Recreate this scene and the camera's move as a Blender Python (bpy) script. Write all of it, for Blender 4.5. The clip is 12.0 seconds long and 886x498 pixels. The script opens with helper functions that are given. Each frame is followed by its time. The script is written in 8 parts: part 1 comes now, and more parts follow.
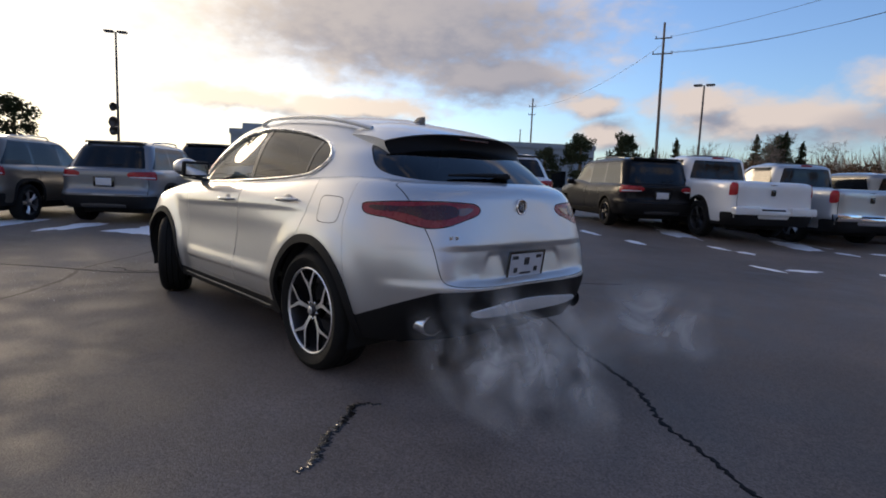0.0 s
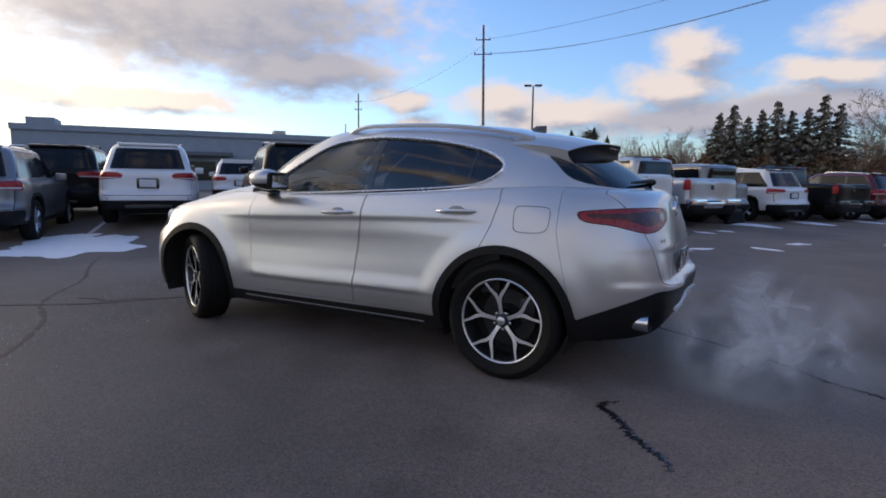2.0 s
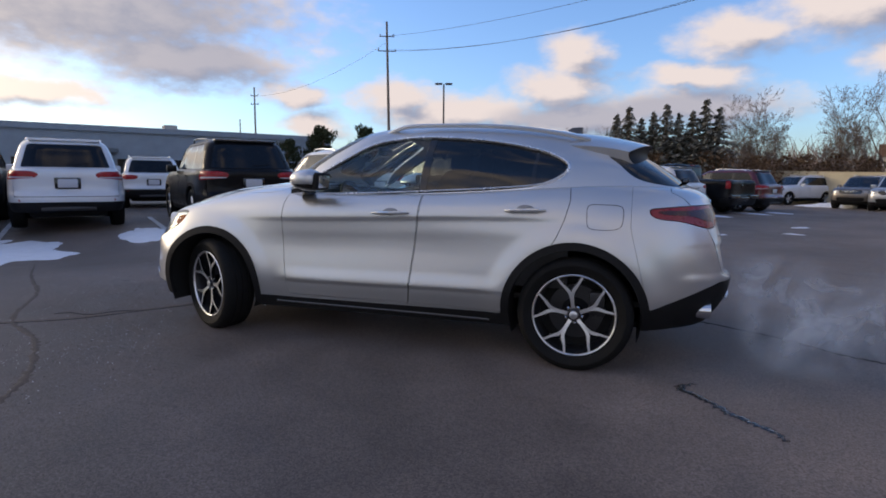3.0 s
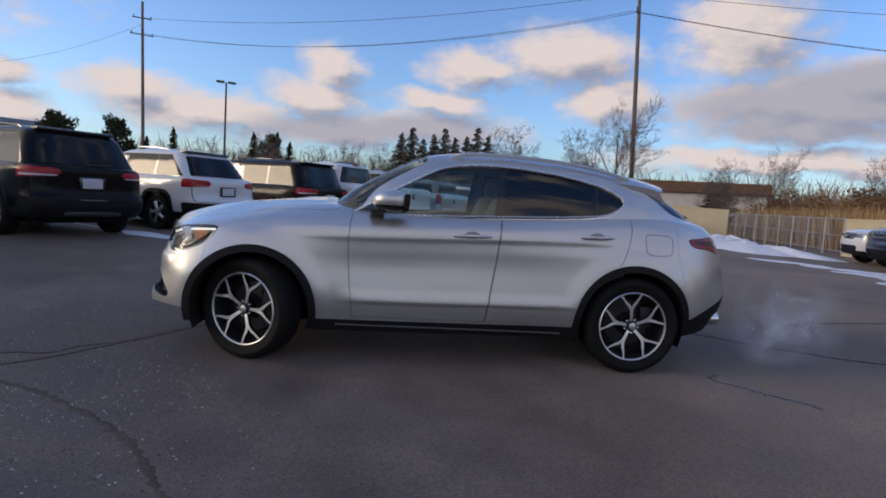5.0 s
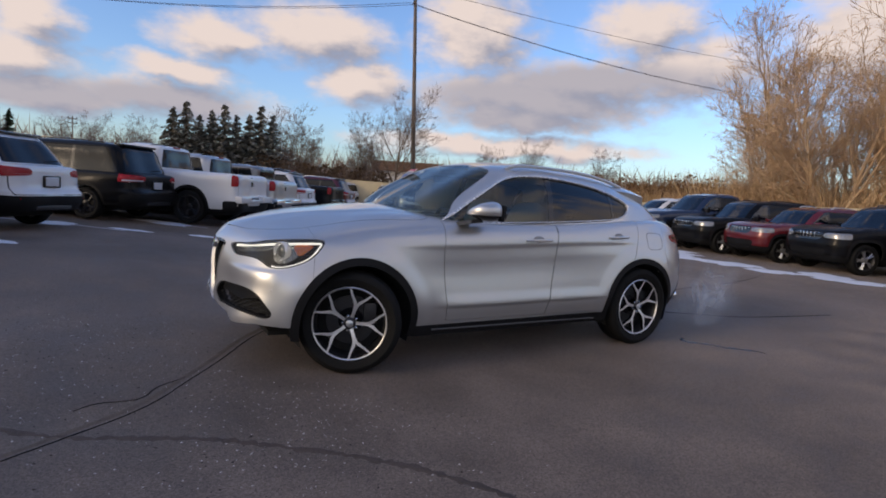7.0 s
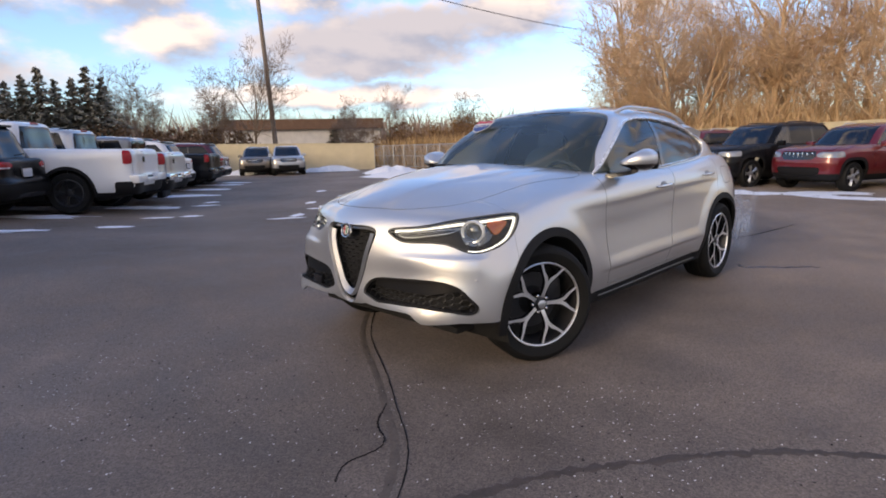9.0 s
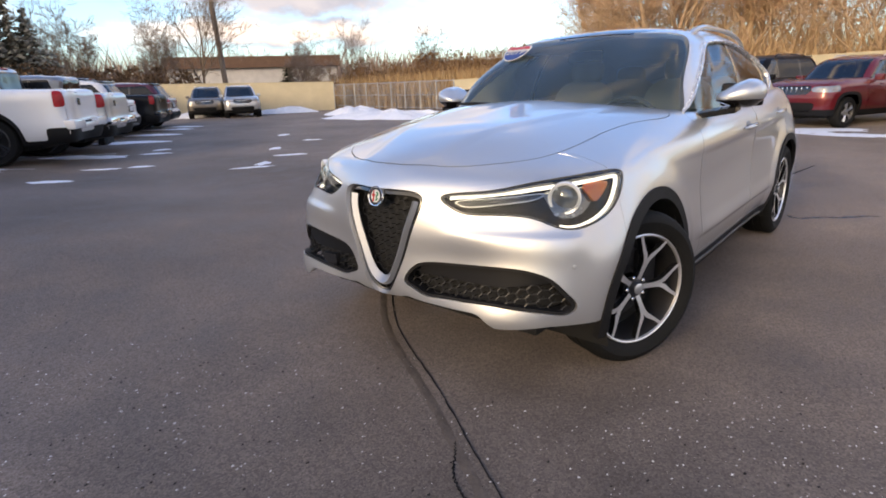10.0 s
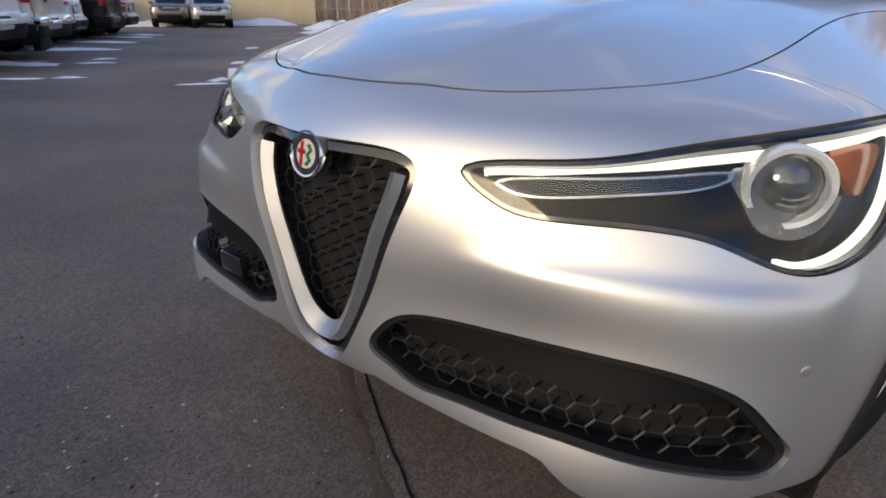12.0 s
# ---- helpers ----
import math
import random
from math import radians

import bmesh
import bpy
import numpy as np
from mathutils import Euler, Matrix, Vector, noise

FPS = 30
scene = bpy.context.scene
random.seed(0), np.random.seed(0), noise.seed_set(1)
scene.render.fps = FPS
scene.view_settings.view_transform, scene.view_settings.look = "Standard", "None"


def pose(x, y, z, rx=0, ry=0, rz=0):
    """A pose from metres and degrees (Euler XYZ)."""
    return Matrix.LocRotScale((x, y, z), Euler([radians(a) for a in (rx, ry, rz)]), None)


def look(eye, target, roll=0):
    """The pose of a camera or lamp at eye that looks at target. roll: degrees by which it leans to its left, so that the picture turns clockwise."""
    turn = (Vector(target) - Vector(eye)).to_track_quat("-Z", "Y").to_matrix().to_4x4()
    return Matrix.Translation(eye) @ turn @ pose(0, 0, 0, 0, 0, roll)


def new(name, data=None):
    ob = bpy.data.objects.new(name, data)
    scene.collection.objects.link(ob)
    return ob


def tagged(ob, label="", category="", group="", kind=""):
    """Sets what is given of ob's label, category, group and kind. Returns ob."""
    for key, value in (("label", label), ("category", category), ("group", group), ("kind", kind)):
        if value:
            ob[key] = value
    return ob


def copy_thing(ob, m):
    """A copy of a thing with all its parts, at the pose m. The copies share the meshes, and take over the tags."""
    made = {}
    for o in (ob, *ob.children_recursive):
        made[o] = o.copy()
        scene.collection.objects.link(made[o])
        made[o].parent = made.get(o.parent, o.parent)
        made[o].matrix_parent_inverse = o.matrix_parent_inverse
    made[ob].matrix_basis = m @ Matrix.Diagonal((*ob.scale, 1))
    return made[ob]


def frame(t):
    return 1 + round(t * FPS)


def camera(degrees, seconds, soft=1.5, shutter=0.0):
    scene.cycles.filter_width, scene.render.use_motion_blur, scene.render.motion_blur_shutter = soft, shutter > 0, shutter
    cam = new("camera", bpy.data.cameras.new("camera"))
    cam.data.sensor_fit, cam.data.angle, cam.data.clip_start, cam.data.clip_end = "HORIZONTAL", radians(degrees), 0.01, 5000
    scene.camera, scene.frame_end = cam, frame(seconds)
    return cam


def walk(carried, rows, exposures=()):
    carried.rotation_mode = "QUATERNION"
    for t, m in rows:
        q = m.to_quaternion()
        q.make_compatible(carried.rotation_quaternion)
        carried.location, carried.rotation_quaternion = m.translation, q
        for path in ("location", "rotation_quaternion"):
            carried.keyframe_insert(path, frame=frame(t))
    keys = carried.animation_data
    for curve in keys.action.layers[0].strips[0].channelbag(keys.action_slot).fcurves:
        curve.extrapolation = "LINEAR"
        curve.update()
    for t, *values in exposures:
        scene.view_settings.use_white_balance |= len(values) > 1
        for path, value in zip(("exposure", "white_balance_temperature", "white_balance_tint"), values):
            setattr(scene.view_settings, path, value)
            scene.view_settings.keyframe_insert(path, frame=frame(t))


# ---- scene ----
cam = camera(76.6, 12.0, soft=1.8)
PATH = [
    (0, (-4.366, 2.573, 1.164), (-2.906, 1.227, 0.924), 2.3),
    (0.5, (-4.006, 2.974, 1.167), (-2.651, 1.524, 0.924), 1.5),
    (1, (-3.606, 3.311, 1.177), (-2.369, 1.758, 0.932), 1.4),
    (1.5, (-3.188, 3.672, 1.189), (-2.077, 2.027, 0.948), 1.0),
    (2, (-2.72, 3.965, 1.198), (-1.747, 2.235, 0.956), 0.7),
    (2.5, (-2.237, 4.261, 1.209), (-1.419, 2.451, 0.972), 0.6),
    (2.7, (-2.046, 4.332, 1.208), (-1.294, 2.496, 0.955), 0.4),
    (4.3, (-0.359, 4.866, 1.206), (-0.263, 2.877, 1.019), 3.0),
    (4.5, (-0.104, 4.889, 1.234), (-0.105, 2.899, 1.033), 3.5),
    (5, (0.451, 4.911, 1.237), (0.256, 2.929, 1.054), 3.7),
    (5.5, (1.042, 4.929, 1.263), (0.631, 2.982, 1.072), 3.4),
    (6, (1.635, 4.848, 1.282), (1.011, 2.956, 1.105), 4.0),
    (6.5, (2.241, 4.7, 1.311), (1.419, 2.886, 1.128), 4.5),
    (7, (2.834, 4.497, 1.308), (1.836, 2.775, 1.109), 3.8),
    (7.2, (3.041, 4.371, 1.34), (1.975, 2.69, 1.142), 3.3),
    (8.8, (4.16, 3.004, 1.331), (2.78, 1.592, 1.013), 0.0),
    (9, (4.181, 2.771, 1.321), (2.786, 1.384, 0.958), -1.5),
    (9.5, (4.056, 2.274, 1.332), (2.621, 0.96, 0.865), -3.4),
    (10, (3.847, 1.784, 1.297), (2.396, 0.529, 0.729), -2.0),
    (10.5, (3.495, 1.382, 1.256), (2.03, 0.159, 0.657), -0.7),
    (11, (3.14, 1.009, 1.173), (1.687, -0.189, 0.5), 0.5),
    (11.5, (2.936, 0.809, 1.11), (1.479, -0.345, 0.37), 2.1),
    (12, (2.855, 0.849, 1.097), (1.434, -0.306, 0.294), 0.6),
]
EXPOSURES = [(0, .26, 6750, 12), (1.0, .36, 6500, 12), (2.5, .50, 6550, 13), (4.5, .32, 6500, 14), (6.0, .29, 6600, 14), (7.0, .38, 6850, 15), (8.8, .90, 7250, 15), (9.5, 1.18, 7350, 14), (10.0, 1.28, 7500, 13), (10.5, 1.12, 7500, 12), (11.0, .80, 7250, 12), (12, .82, 7000, 11)]
walk(cam, [(t, look(eye, target, roll)) for t, eye, target, roll in PATH], EXPOSURES)

# ---- daylight: low sun behind broken cloud ----
SUN_AZIMUTH, SUN_HEIGHT = radians(2.0), radians(15.0)
world = bpy.data.worlds.new("sky")
scene.world = world
world.use_nodes = True


def build_sky():
    nt = world.node_tree
    nt.nodes.clear()
    n = lambda kind, **kw: make_node(nt, kind, **kw)
    L = nt.links.new

    def math_of(op, a, b=None, c=None, clamp=False):
        node = n("ShaderNodeMath", operation=op, use_clamp=clamp)
        for k, v in enumerate((a, b, c)):
            if isinstance(v, (int, float)):
                node.inputs[k].default_value = v
            elif v is not None:
                L(v, node.inputs[k])
        return node.outputs[0]

    def smooth(value, lo, hi, a=0.0, b=1.0):
        node = n("ShaderNodeMapRange", interpolation_type="SMOOTHSTEP")
        for key, v in (("From Min", lo), ("From Max", hi), ("To Min", a), ("To Max", b)):
            node.inputs[key].default_value = v
        L(value, node.inputs["Value"])
        return node.outputs[0]

    def mixed(factor, a, b):
        node = n("ShaderNodeMix", data_type="RGBA")
        for key, v in (("Factor", factor), ("A", a), ("B", b)):
            if isinstance(v, tuple):
                node.inputs[key].default_value = (*v, 1)
            elif isinstance(v, float):
                node.inputs[key].default_value = v
            else:
                L(v, node.inputs[key])
        return node.outputs["Result"]

    out = n("ShaderNodeOutputWorld")
    bg = n("ShaderNodeBackground")
    sky = n("ShaderNodeTexSky")
    sky.sky_type, sky.sun_disc = "NISHITA", False
    sky.sun_elevation, sky.sun_rotation = SUN_HEIGHT, math.pi / 2 - SUN_AZIMUTH
    sky.air_density, sky.dust_density, sky.ozone_density = 1.0, 1.2, 1.4
    way = n("ShaderNodeTexCoord").outputs["Generated"]
    # the bearing from south towards west and the height over the horizon, in degrees
    sep = n("ShaderNodeSeparateXYZ")
    L(way, sep.inputs[0])
    turn = 180 / math.pi
    bearing = math_of("MULTIPLY", math_of("ARCTAN2", math_of("MULTIPLY", sep.outputs["X"], -1.0), math_of("MULTIPLY", sep.outputs["Y"], -1.0)), turn)
    height = math_of("MULTIPLY", math_of("ARCSINE", sep.outputs["Z"]), turn)
    flat = n("ShaderNodeCombineXYZ")
    L(bearing, flat.inputs[0])
    L(height, flat.inputs[1])

    def noise_of(vector, scale, detail, rough=0.55):
        t = n("ShaderNodeTexNoise")
        t.inputs["Scale"].default_value, t.inputs["Detail"].default_value, t.inputs["Roughness"].default_value = scale, detail, rough
        L(vector, t.inputs["Vector"])
        return t

    def moved_by(vector, offset):
        node = n("ShaderNodeVectorMath", operation="ADD")
        L(vector, node.inputs[0])
        node.inputs[1].default_value = offset
        return node.outputs[0]

    def density(toward_sun):
        """Cloud depth: named heaps with torn edges, and loose cloud in the rest of the sky."""
        v = moved_by(way, (0.030 * toward_sun, 0.0, 0.034 * toward_sun))
        place = moved_by(flat.outputs[0], (-1.5 * toward_sun, 1.5 * toward_sun, 0))
        squeeze = n("ShaderNodeMapping")
        squeeze.inputs["Location"].default_value = CLOUD_SHIFT
        squeeze.inputs["Scale"].default_value = (1.0, 1.0, 1.9)
        L(v, squeeze.inputs["Vector"])
        tear = noise_of(squeeze.outputs[0], 9.0, 7.0)
        bend = n("ShaderNodeVectorMath", operation="MULTIPLY_ADD")
        L(tear.outputs["Color"], bend.inputs[0])
        bend.inputs[1].default_value, bend.inputs[2].default_value = (5.0, 3.2, 0), (-2.5, -1.6, 0)
        warped = n("ShaderNodeVectorMath", operation="ADD")
        L(place, warped.inputs[0])
        L(bend.outputs[0], warped.inputs[1])
        best = None
        for a, h, w, t in HEAPS + BANKS:
            local = n("ShaderNodeVectorMath", operation="MULTIPLY_ADD")
            L(warped.outputs[0], local.inputs[0])
            local.inputs[1].default_value, local.inputs[2].default_value = (1 / w, 1 / t, 0), (-a / w, -h / t, 0)
            size = n("ShaderNodeVectorMath", operation="LENGTH")
            L(local.outputs[0], size.inputs[0])
            here = math_of("SUBTRACT", 1.0, size.outputs["Value"])
            best = here if best is None else math_of("SMOOTH_MAX", best, here, 0.15)
        crumbs = noise_of(squeeze.outputs[0], 22.0, 6.0)
        heaps = math_of("MULTIPLY_ADD", math_of("SUBTRACT", crumbs.outputs["Fac"], 0.5), 1.05, math_of("MAXIMUM", best, -1.0))
        wide = noise_of(squeeze.outputs[0], 3.5, 8.0, 0.5)
        # unseen extra cloud at the viewer's back, added to brighten the car's side
        behind = math_of("MULTIPLY", smooth(sep.outputs["Y"], 0.0, 0.5), smooth(height, 30.0, 50.0, 1.0, 0.0))
        loose = math_of("MULTIPLY", math_of("ADD", wide.outputs["Fac"], math_of("MULTIPLY_ADD", behind, 0.15, -0.60)), 4.0)
        free = math_of("MAXIMUM", smooth(height, 19.0, 27.0), smooth(math_of("ABSOLUTE", math_of("SUBTRACT", bearing, 2.0)), 78.0, 92.0))
        return math_of("MAXIMUM", heaps, math_of("SUBTRACT", loose, math_of("MULTIPLY", math_of("SUBTRACT", 1.0, free), 3.0)))

    here, there = density(0.0), density(1.0)
    cover = smooth(here, -0.34, 0.52)
    lit = smooth(math_of("SUBTRACT", here, there), -0.66, 0.40)
    # grey undersides of the heavy banks
    heavy = None
    for a, h, w, t in BANKS:
        local = n("ShaderNodeVectorMath", operation="MULTIPLY_ADD")
        L(flat.outputs[0], local.inputs[0])
        local.inputs[1].default_value, local.inputs[2].default_value = (1 / w, 1 / t, 0), (-a / w, -h / t, 0)
        size = n("ShaderNodeVectorMath", operation="LENGTH")
        L(local.outputs[0], size.inputs[0])
        near_it = smooth(size.outputs["Value"], 0.45, 1.15, 1.0, 0.0)
        heavy = near_it if heavy is None else math_of("MAXIMUM", heavy, near_it)
    sunv = (math.cos(SUN_HEIGHT) * math.cos(SUN_AZIMUTH), math.cos(SUN_HEIGHT) * math.sin(SUN_AZIMUTH), math.sin(SUN_HEIGHT))
    dot = n("ShaderNodeVectorMath", operation="DOT_PRODUCT")
    L(way, dot.inputs[0])
    dot.inputs[1].default_value = sunv
    near = smooth(dot.outputs["Value"], 0.62, 0.99)
    bright = mixed(near, CLOUD_LIT, (0.98, 0.86, 0.70))
    light = math_of("MULTIPLY", lit, math_of("MULTIPLY_ADD", heavy, -0.70, 1.0), clamp=True)
    shade = mixed(near, CLOUD_SHADE, (0.36, 0.34, 0.36))
    cloud = mixed(light, shade, bright)
    blue = n("ShaderNodeMix", data_type="RGBA", blend_type="MULTIPLY")
    blue.inputs["Factor"].default_value = 1.0
    L(sky.outputs[0], blue.inputs["A"])
    blue.inputs["B"].default_value = (SKY_GAIN * 0.72, SKY_GAIN * 0.93, SKY_GAIN * 1.28, 1)
    # thin bright haze round the hidden sun
    hazy = mixed(math_of("MULTIPLY", smooth(dot.outputs["Value"], 0.70, 0.97), 0.85), blue.outputs["Result"], (0.98, 0.86, 0.68))
    L(mixed(cover, hazy, cloud), bg.inputs["Color"])
    bg.inputs["Strength"].default_value = 1.0
    L(bg.outputs[0], out.inputs["Surface"])


def make_node(tree, kind, **settings):
    node = tree.nodes.new(kind)
    for key, value in settings.items():
        setattr(node, key, value)
    return node


SKY_GAIN = 0.152
CLOUD_SHIFT = (7.6, 2.9, 0.35)
CLOUD_LIT, CLOUD_SHADE = (0.60, 0.535, 0.505), (0.24, 0.262, 0.335)
# clouds over the lot: bearing and height of the middle, half width and half height, in degrees
HEAPS = [
    (-68, 7.0, 7, 1.1), (-57, 6.8, 9, 1.3), (-33.5, 7.8, 3.4, 1.2), (-32, 5.2, 3.2, 1.5), (-24, 7.6, 4.2, 2.3), (-17, 6.4, 9, 2.2),
    (-6.2, 11.8, 3.2, 2.3), (-7.7, 8.6, 4.8, 2.2), (4.5, 9.2, 5.5, 1.4), (8, 12.4, 5.5, 2.0), (17, 13.9, 6.8, 3.0), (21.5, 10.0, 5, 2.3),
    (32, 15.6, 5.5, 4.8), (48, 16.2, 5.5, 2.8), (52, 12.6, 7.5, 3.0), (36, 5.0, 15, 1.2), (66, 14.5, 7, 4.4),
]
BANKS = [(-52, 14.8, 21, 6.0), (-43, 10.2, 10, 2.6), (-6, 6.0, 9, 1.7), (3.5, 6.6, 10, 1.8), (38, 9.6, 15, 2.7), (44, 11.4, 13, 2.2), (37, 7.6, 9, 1.6)]
build_sky()
sun = new("sun", bpy.data.lights.new("sun", "SUN"))
sun.data.energy, sun.data.angle, sun.data.color = 0.74, radians(18), (1.0, 0.80, 0.56)
sun.matrix_world = look((0, 0, 0), (-math.cos(SUN_HEIGHT) * math.cos(SUN_AZIMUTH), -math.cos(SUN_HEIGHT) * math.sin(SUN_AZIMUTH), -math.sin(SUN_HEIGHT)))

# ---- materials ----
MATS = {}


def material(name, color, rough=0.5, metal=0.0, vary=0.12, scale=4.0, fine=60.0, bump=0.0, bump_scale=80.0, coat=0.0, coat_rough=0.03, spec=0.5,
             rough_vary=0.05, ior=1.5, transmission=0.0, alpha=1.0, glow=None, glow_strength=0.0, tint=None, space="Object"):
    """A principled surface with colour variation at two scales, uneven gloss and fine relief."""
    if name in MATS:
        return MATS[name]
    mat = bpy.data.materials.new(name)
    mat.use_nodes = True
    nt = mat.node_tree
    L = nt.links.new
    bsdf = nt.nodes["Principled BSDF"]
    bsdf.inputs["Roughness"].default_value, bsdf.inputs["Metallic"].default_value = rough, metal
    bsdf.inputs["IOR"].default_value, bsdf.inputs["Specular IOR Level"].default_value = ior, spec
    bsdf.inputs["Coat Weight"].default_value, bsdf.inputs["Coat Roughness"].default_value = coat, coat_rough
    bsdf.inputs["Transmission Weight"].default_value, bsdf.inputs["Alpha"].default_value = transmission, alpha
    if glow:
        bsdf.inputs["Emission Color"].default_value, bsdf.inputs["Emission Strength"].default_value = (*glow, 1), glow_strength
    coord = make_node(nt, "ShaderNodeTexCoord")
    if vary > 0:
        a, b = make_node(nt, "ShaderNodeTexNoise"), make_node(nt, "ShaderNodeTexNoise")
        a.inputs["Scale"].default_value, a.inputs["Detail"].default_value = scale, 6.0
        b.inputs["Scale"].default_value, b.inputs["Detail"].default_value = fine, 3.0
        L(coord.outputs[space], a.inputs["Vector"])
        L(coord.outputs[space], b.inputs["Vector"])
        mix = make_node(nt, "ShaderNodeMath", operation="MULTIPLY_ADD")
        L(a.outputs["Fac"], mix.inputs[0])
        mix.inputs[1].default_value = 0.6
        half = make_node(nt, "ShaderNodeMath", operation="MULTIPLY")
        L(b.outputs["Fac"], half.inputs[0])
        half.inputs[1].default_value = 0.4
        L(half.outputs[0], mix.inputs[2])
        ramp = make_node(nt, "ShaderNodeMapRange")
        ramp.inputs["From Min"].default_value, ramp.inputs["From Max"].default_value = 0.3, 0.7
        L(mix.outputs[0], ramp.inputs["Value"])
        col = make_node(nt, "ShaderNodeMix", data_type="RGBA")
        other = tint or tuple(c * (1 + vary) for c in color)
        col.inputs["A"].default_value = (*[c * (1 - vary) for c in color], 1)
        col.inputs["B"].default_value = (*other, 1)
        L(ramp.outputs[0], col.inputs["Factor"])
        L(col.outputs["Result"], bsdf.inputs["Base Color"])
        if rough_vary > 0:
            gloss = make_node(nt, "ShaderNodeMapRange")
            gloss.inputs["To Min"].default_value, gloss.inputs["To Max"].default_value = max(0.02, rough - rough_vary), min(1, rough + rough_vary)
            L(ramp.outputs[0], gloss.inputs["Value"])
            L(gloss.outputs[0], bsdf.inputs["Roughness"])
    else:
        bsdf.inputs["Base Color"].default_value = (*color, 1)
    if bump > 0:
        grain = make_node(nt, "ShaderNodeTexNoise")
        grain.inputs["Scale"].default_value, grain.inputs["Detail"].default_value = bump_scale, 5.0
        L(coord.outputs[space], grain.inputs["Vector"])
        bm = make_node(nt, "ShaderNodeBump")
        bm.inputs["Strength"].default_value, bm.inputs["Distance"].default_value = min(1.0, bump), 0.01
        L(grain.outputs["Fac"], bm.inputs["Height"])
        L(bm.outputs[0], bsdf.inputs["Normal"])
    MATS[name] = mat
    return mat


def glass(name, tint=(0.8, 0.85, 0.85), rough=0.0, clear=0.8, film=0.0, ior=1.78):
    """Thin window glass: a clear tinted pane with mirror gloss and a dusty film that holds painted sky sheen."""
    if name in MATS:
        return MATS[name]
    mat = bpy.data.materials.new(name)
    mat.use_nodes = True
    nt = mat.node_tree
    nt.nodes.clear()
    out = make_node(nt, "ShaderNodeOutputMaterial")
    see = make_node(nt, "ShaderNodeBsdfTransparent")
    see.inputs["Color"].default_value = (*[c * clear for c in tint], 1)
    gloss = make_node(nt, "ShaderNodeBsdfGlossy")
    gloss.inputs["Roughness"].default_value = rough
    fres = make_node(nt, "ShaderNodeFresnel")
    fres.inputs["IOR"].default_value = ior
    mix = make_node(nt, "ShaderNodeMixShader")
    nt.links.new(fres.outputs[0], mix.inputs["Fac"])
    # the film's bluish colour stands in for sky mirrored in the pane
    dust_sheen, dusty = make_node(nt, "ShaderNodeBsdfDiffuse"), make_node(nt, "ShaderNodeMixShader")
    dust_sheen.inputs["Color"].default_value = (0.42, 0.57, 0.61, 1)
    dusty.inputs["Fac"].default_value = film
    nt.links.new(see.outputs[0], dusty.inputs[1])
    nt.links.new(dust_sheen.outputs[0], dusty.inputs[2])
    nt.links.new(dusty.outputs[0], mix.inputs[1])
    nt.links.new(gloss.outputs[0], mix.inputs[2])
    nt.links.new(mix.outputs[0], out.inputs["Surface"])
    MATS[name] = mat
    return mat


def paint(name, color, metal=0.0, rough=0.32):
    return material(name, color, rough=rough, metal=metal, vary=0.05, scale=2.0, fine=900.0, coat=1.0, coat_rough=0.04, rough_vary=0.04)


SILVER = paint("silver_paint", (0.62, 0.625, 0.63), metal=0.78, rough=0.37)
PLASTIC = material("black_plastic", (0.010, 0.010, 0.011), rough=0.62, vary=0.2, bump=0.08, bump_scale=400, spec=0.22)
GLOSS_BLACK = material("gloss_black", (0.012, 0.012, 0.013), rough=0.12, vary=0.1, coat=0.6)
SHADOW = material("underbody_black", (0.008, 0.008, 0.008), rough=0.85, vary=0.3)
CHROME = material("chrome", (0.82, 0.83, 0.84), rough=0.09, metal=1.0, vary=0.03)
SATIN = material("satin_silver", (0.66, 0.67, 0.69), rough=0.30, metal=0.85, vary=0.02, fine=20, rough_vary=0.02)
BRIGHT_TRIM = material("bright_trim", (0.86, 0.87, 0.88), rough=0.26, metal=0.7, vary=0.02)
SILL_GREY = material("sill_grey", (0.11, 0.11, 0.115), rough=0.35, metal=0.7, vary=0.1)
DARK_METAL = material("dark_metal", (0.05, 0.05, 0.055), rough=0.4, metal=0.6, vary=0.15)
RUBBER = material("tyre_rubber", (0.009, 0.009, 0.009), rough=0.75, vary=0.35, scale=9, bump=0.25, bump_scale=120, spec=.22)
RED_LENS = material("red_lens", (0.26, 0.006, 0.012), rough=0.28, vary=0.25, scale=10, coat=.35, coat_rough=.12)
DARK_RED_LENS = material("dark_red_lens", (0.05, 0.003, 0.005), rough=0.26, vary=0.2, scale=12, coat=.3, coat_rough=.12)
AMBER = material("amber_lens", (0.65, 0.16, 0.03), rough=0.15, vary=0.2, coat=1.0)
LED = material("led_strip", (0.9, 0.9, 0.85), rough=0.3, vary=0.0, glow=(1.0, 0.97, 0.86), glow_strength=0.7)
CLEAR = glass("clear_lens", (0.95, 0.97, 0.97), clear=0.97, ior=1.46)
GLASS = glass("window_glass", (0.76, 0.86, 0.83), clear=0.96, film=0.02)
TINTED = glass("privacy_glass", (0.30, 0.33, 0.36), clear=0.22)
WINDSHIELD = glass("windshield_glass", (0.86, 0.96, 0.94), clear=1.0, film=0.06, ior=1.62)
MIRROR = material("mirror_glass", (0.85, 0.86, 0.88), rough=0.02, metal=1.0, vary=0.0)
LEATHER = material("beige_leather", (0.48, 0.40, 0.30), rough=0.5, vary=0.15, bump=0.15, bump_scale=150)
DASH = material("dark_dashboard", (0.055, 0.055, 0.057), rough=0.6, vary=0.2, bump=0.1)
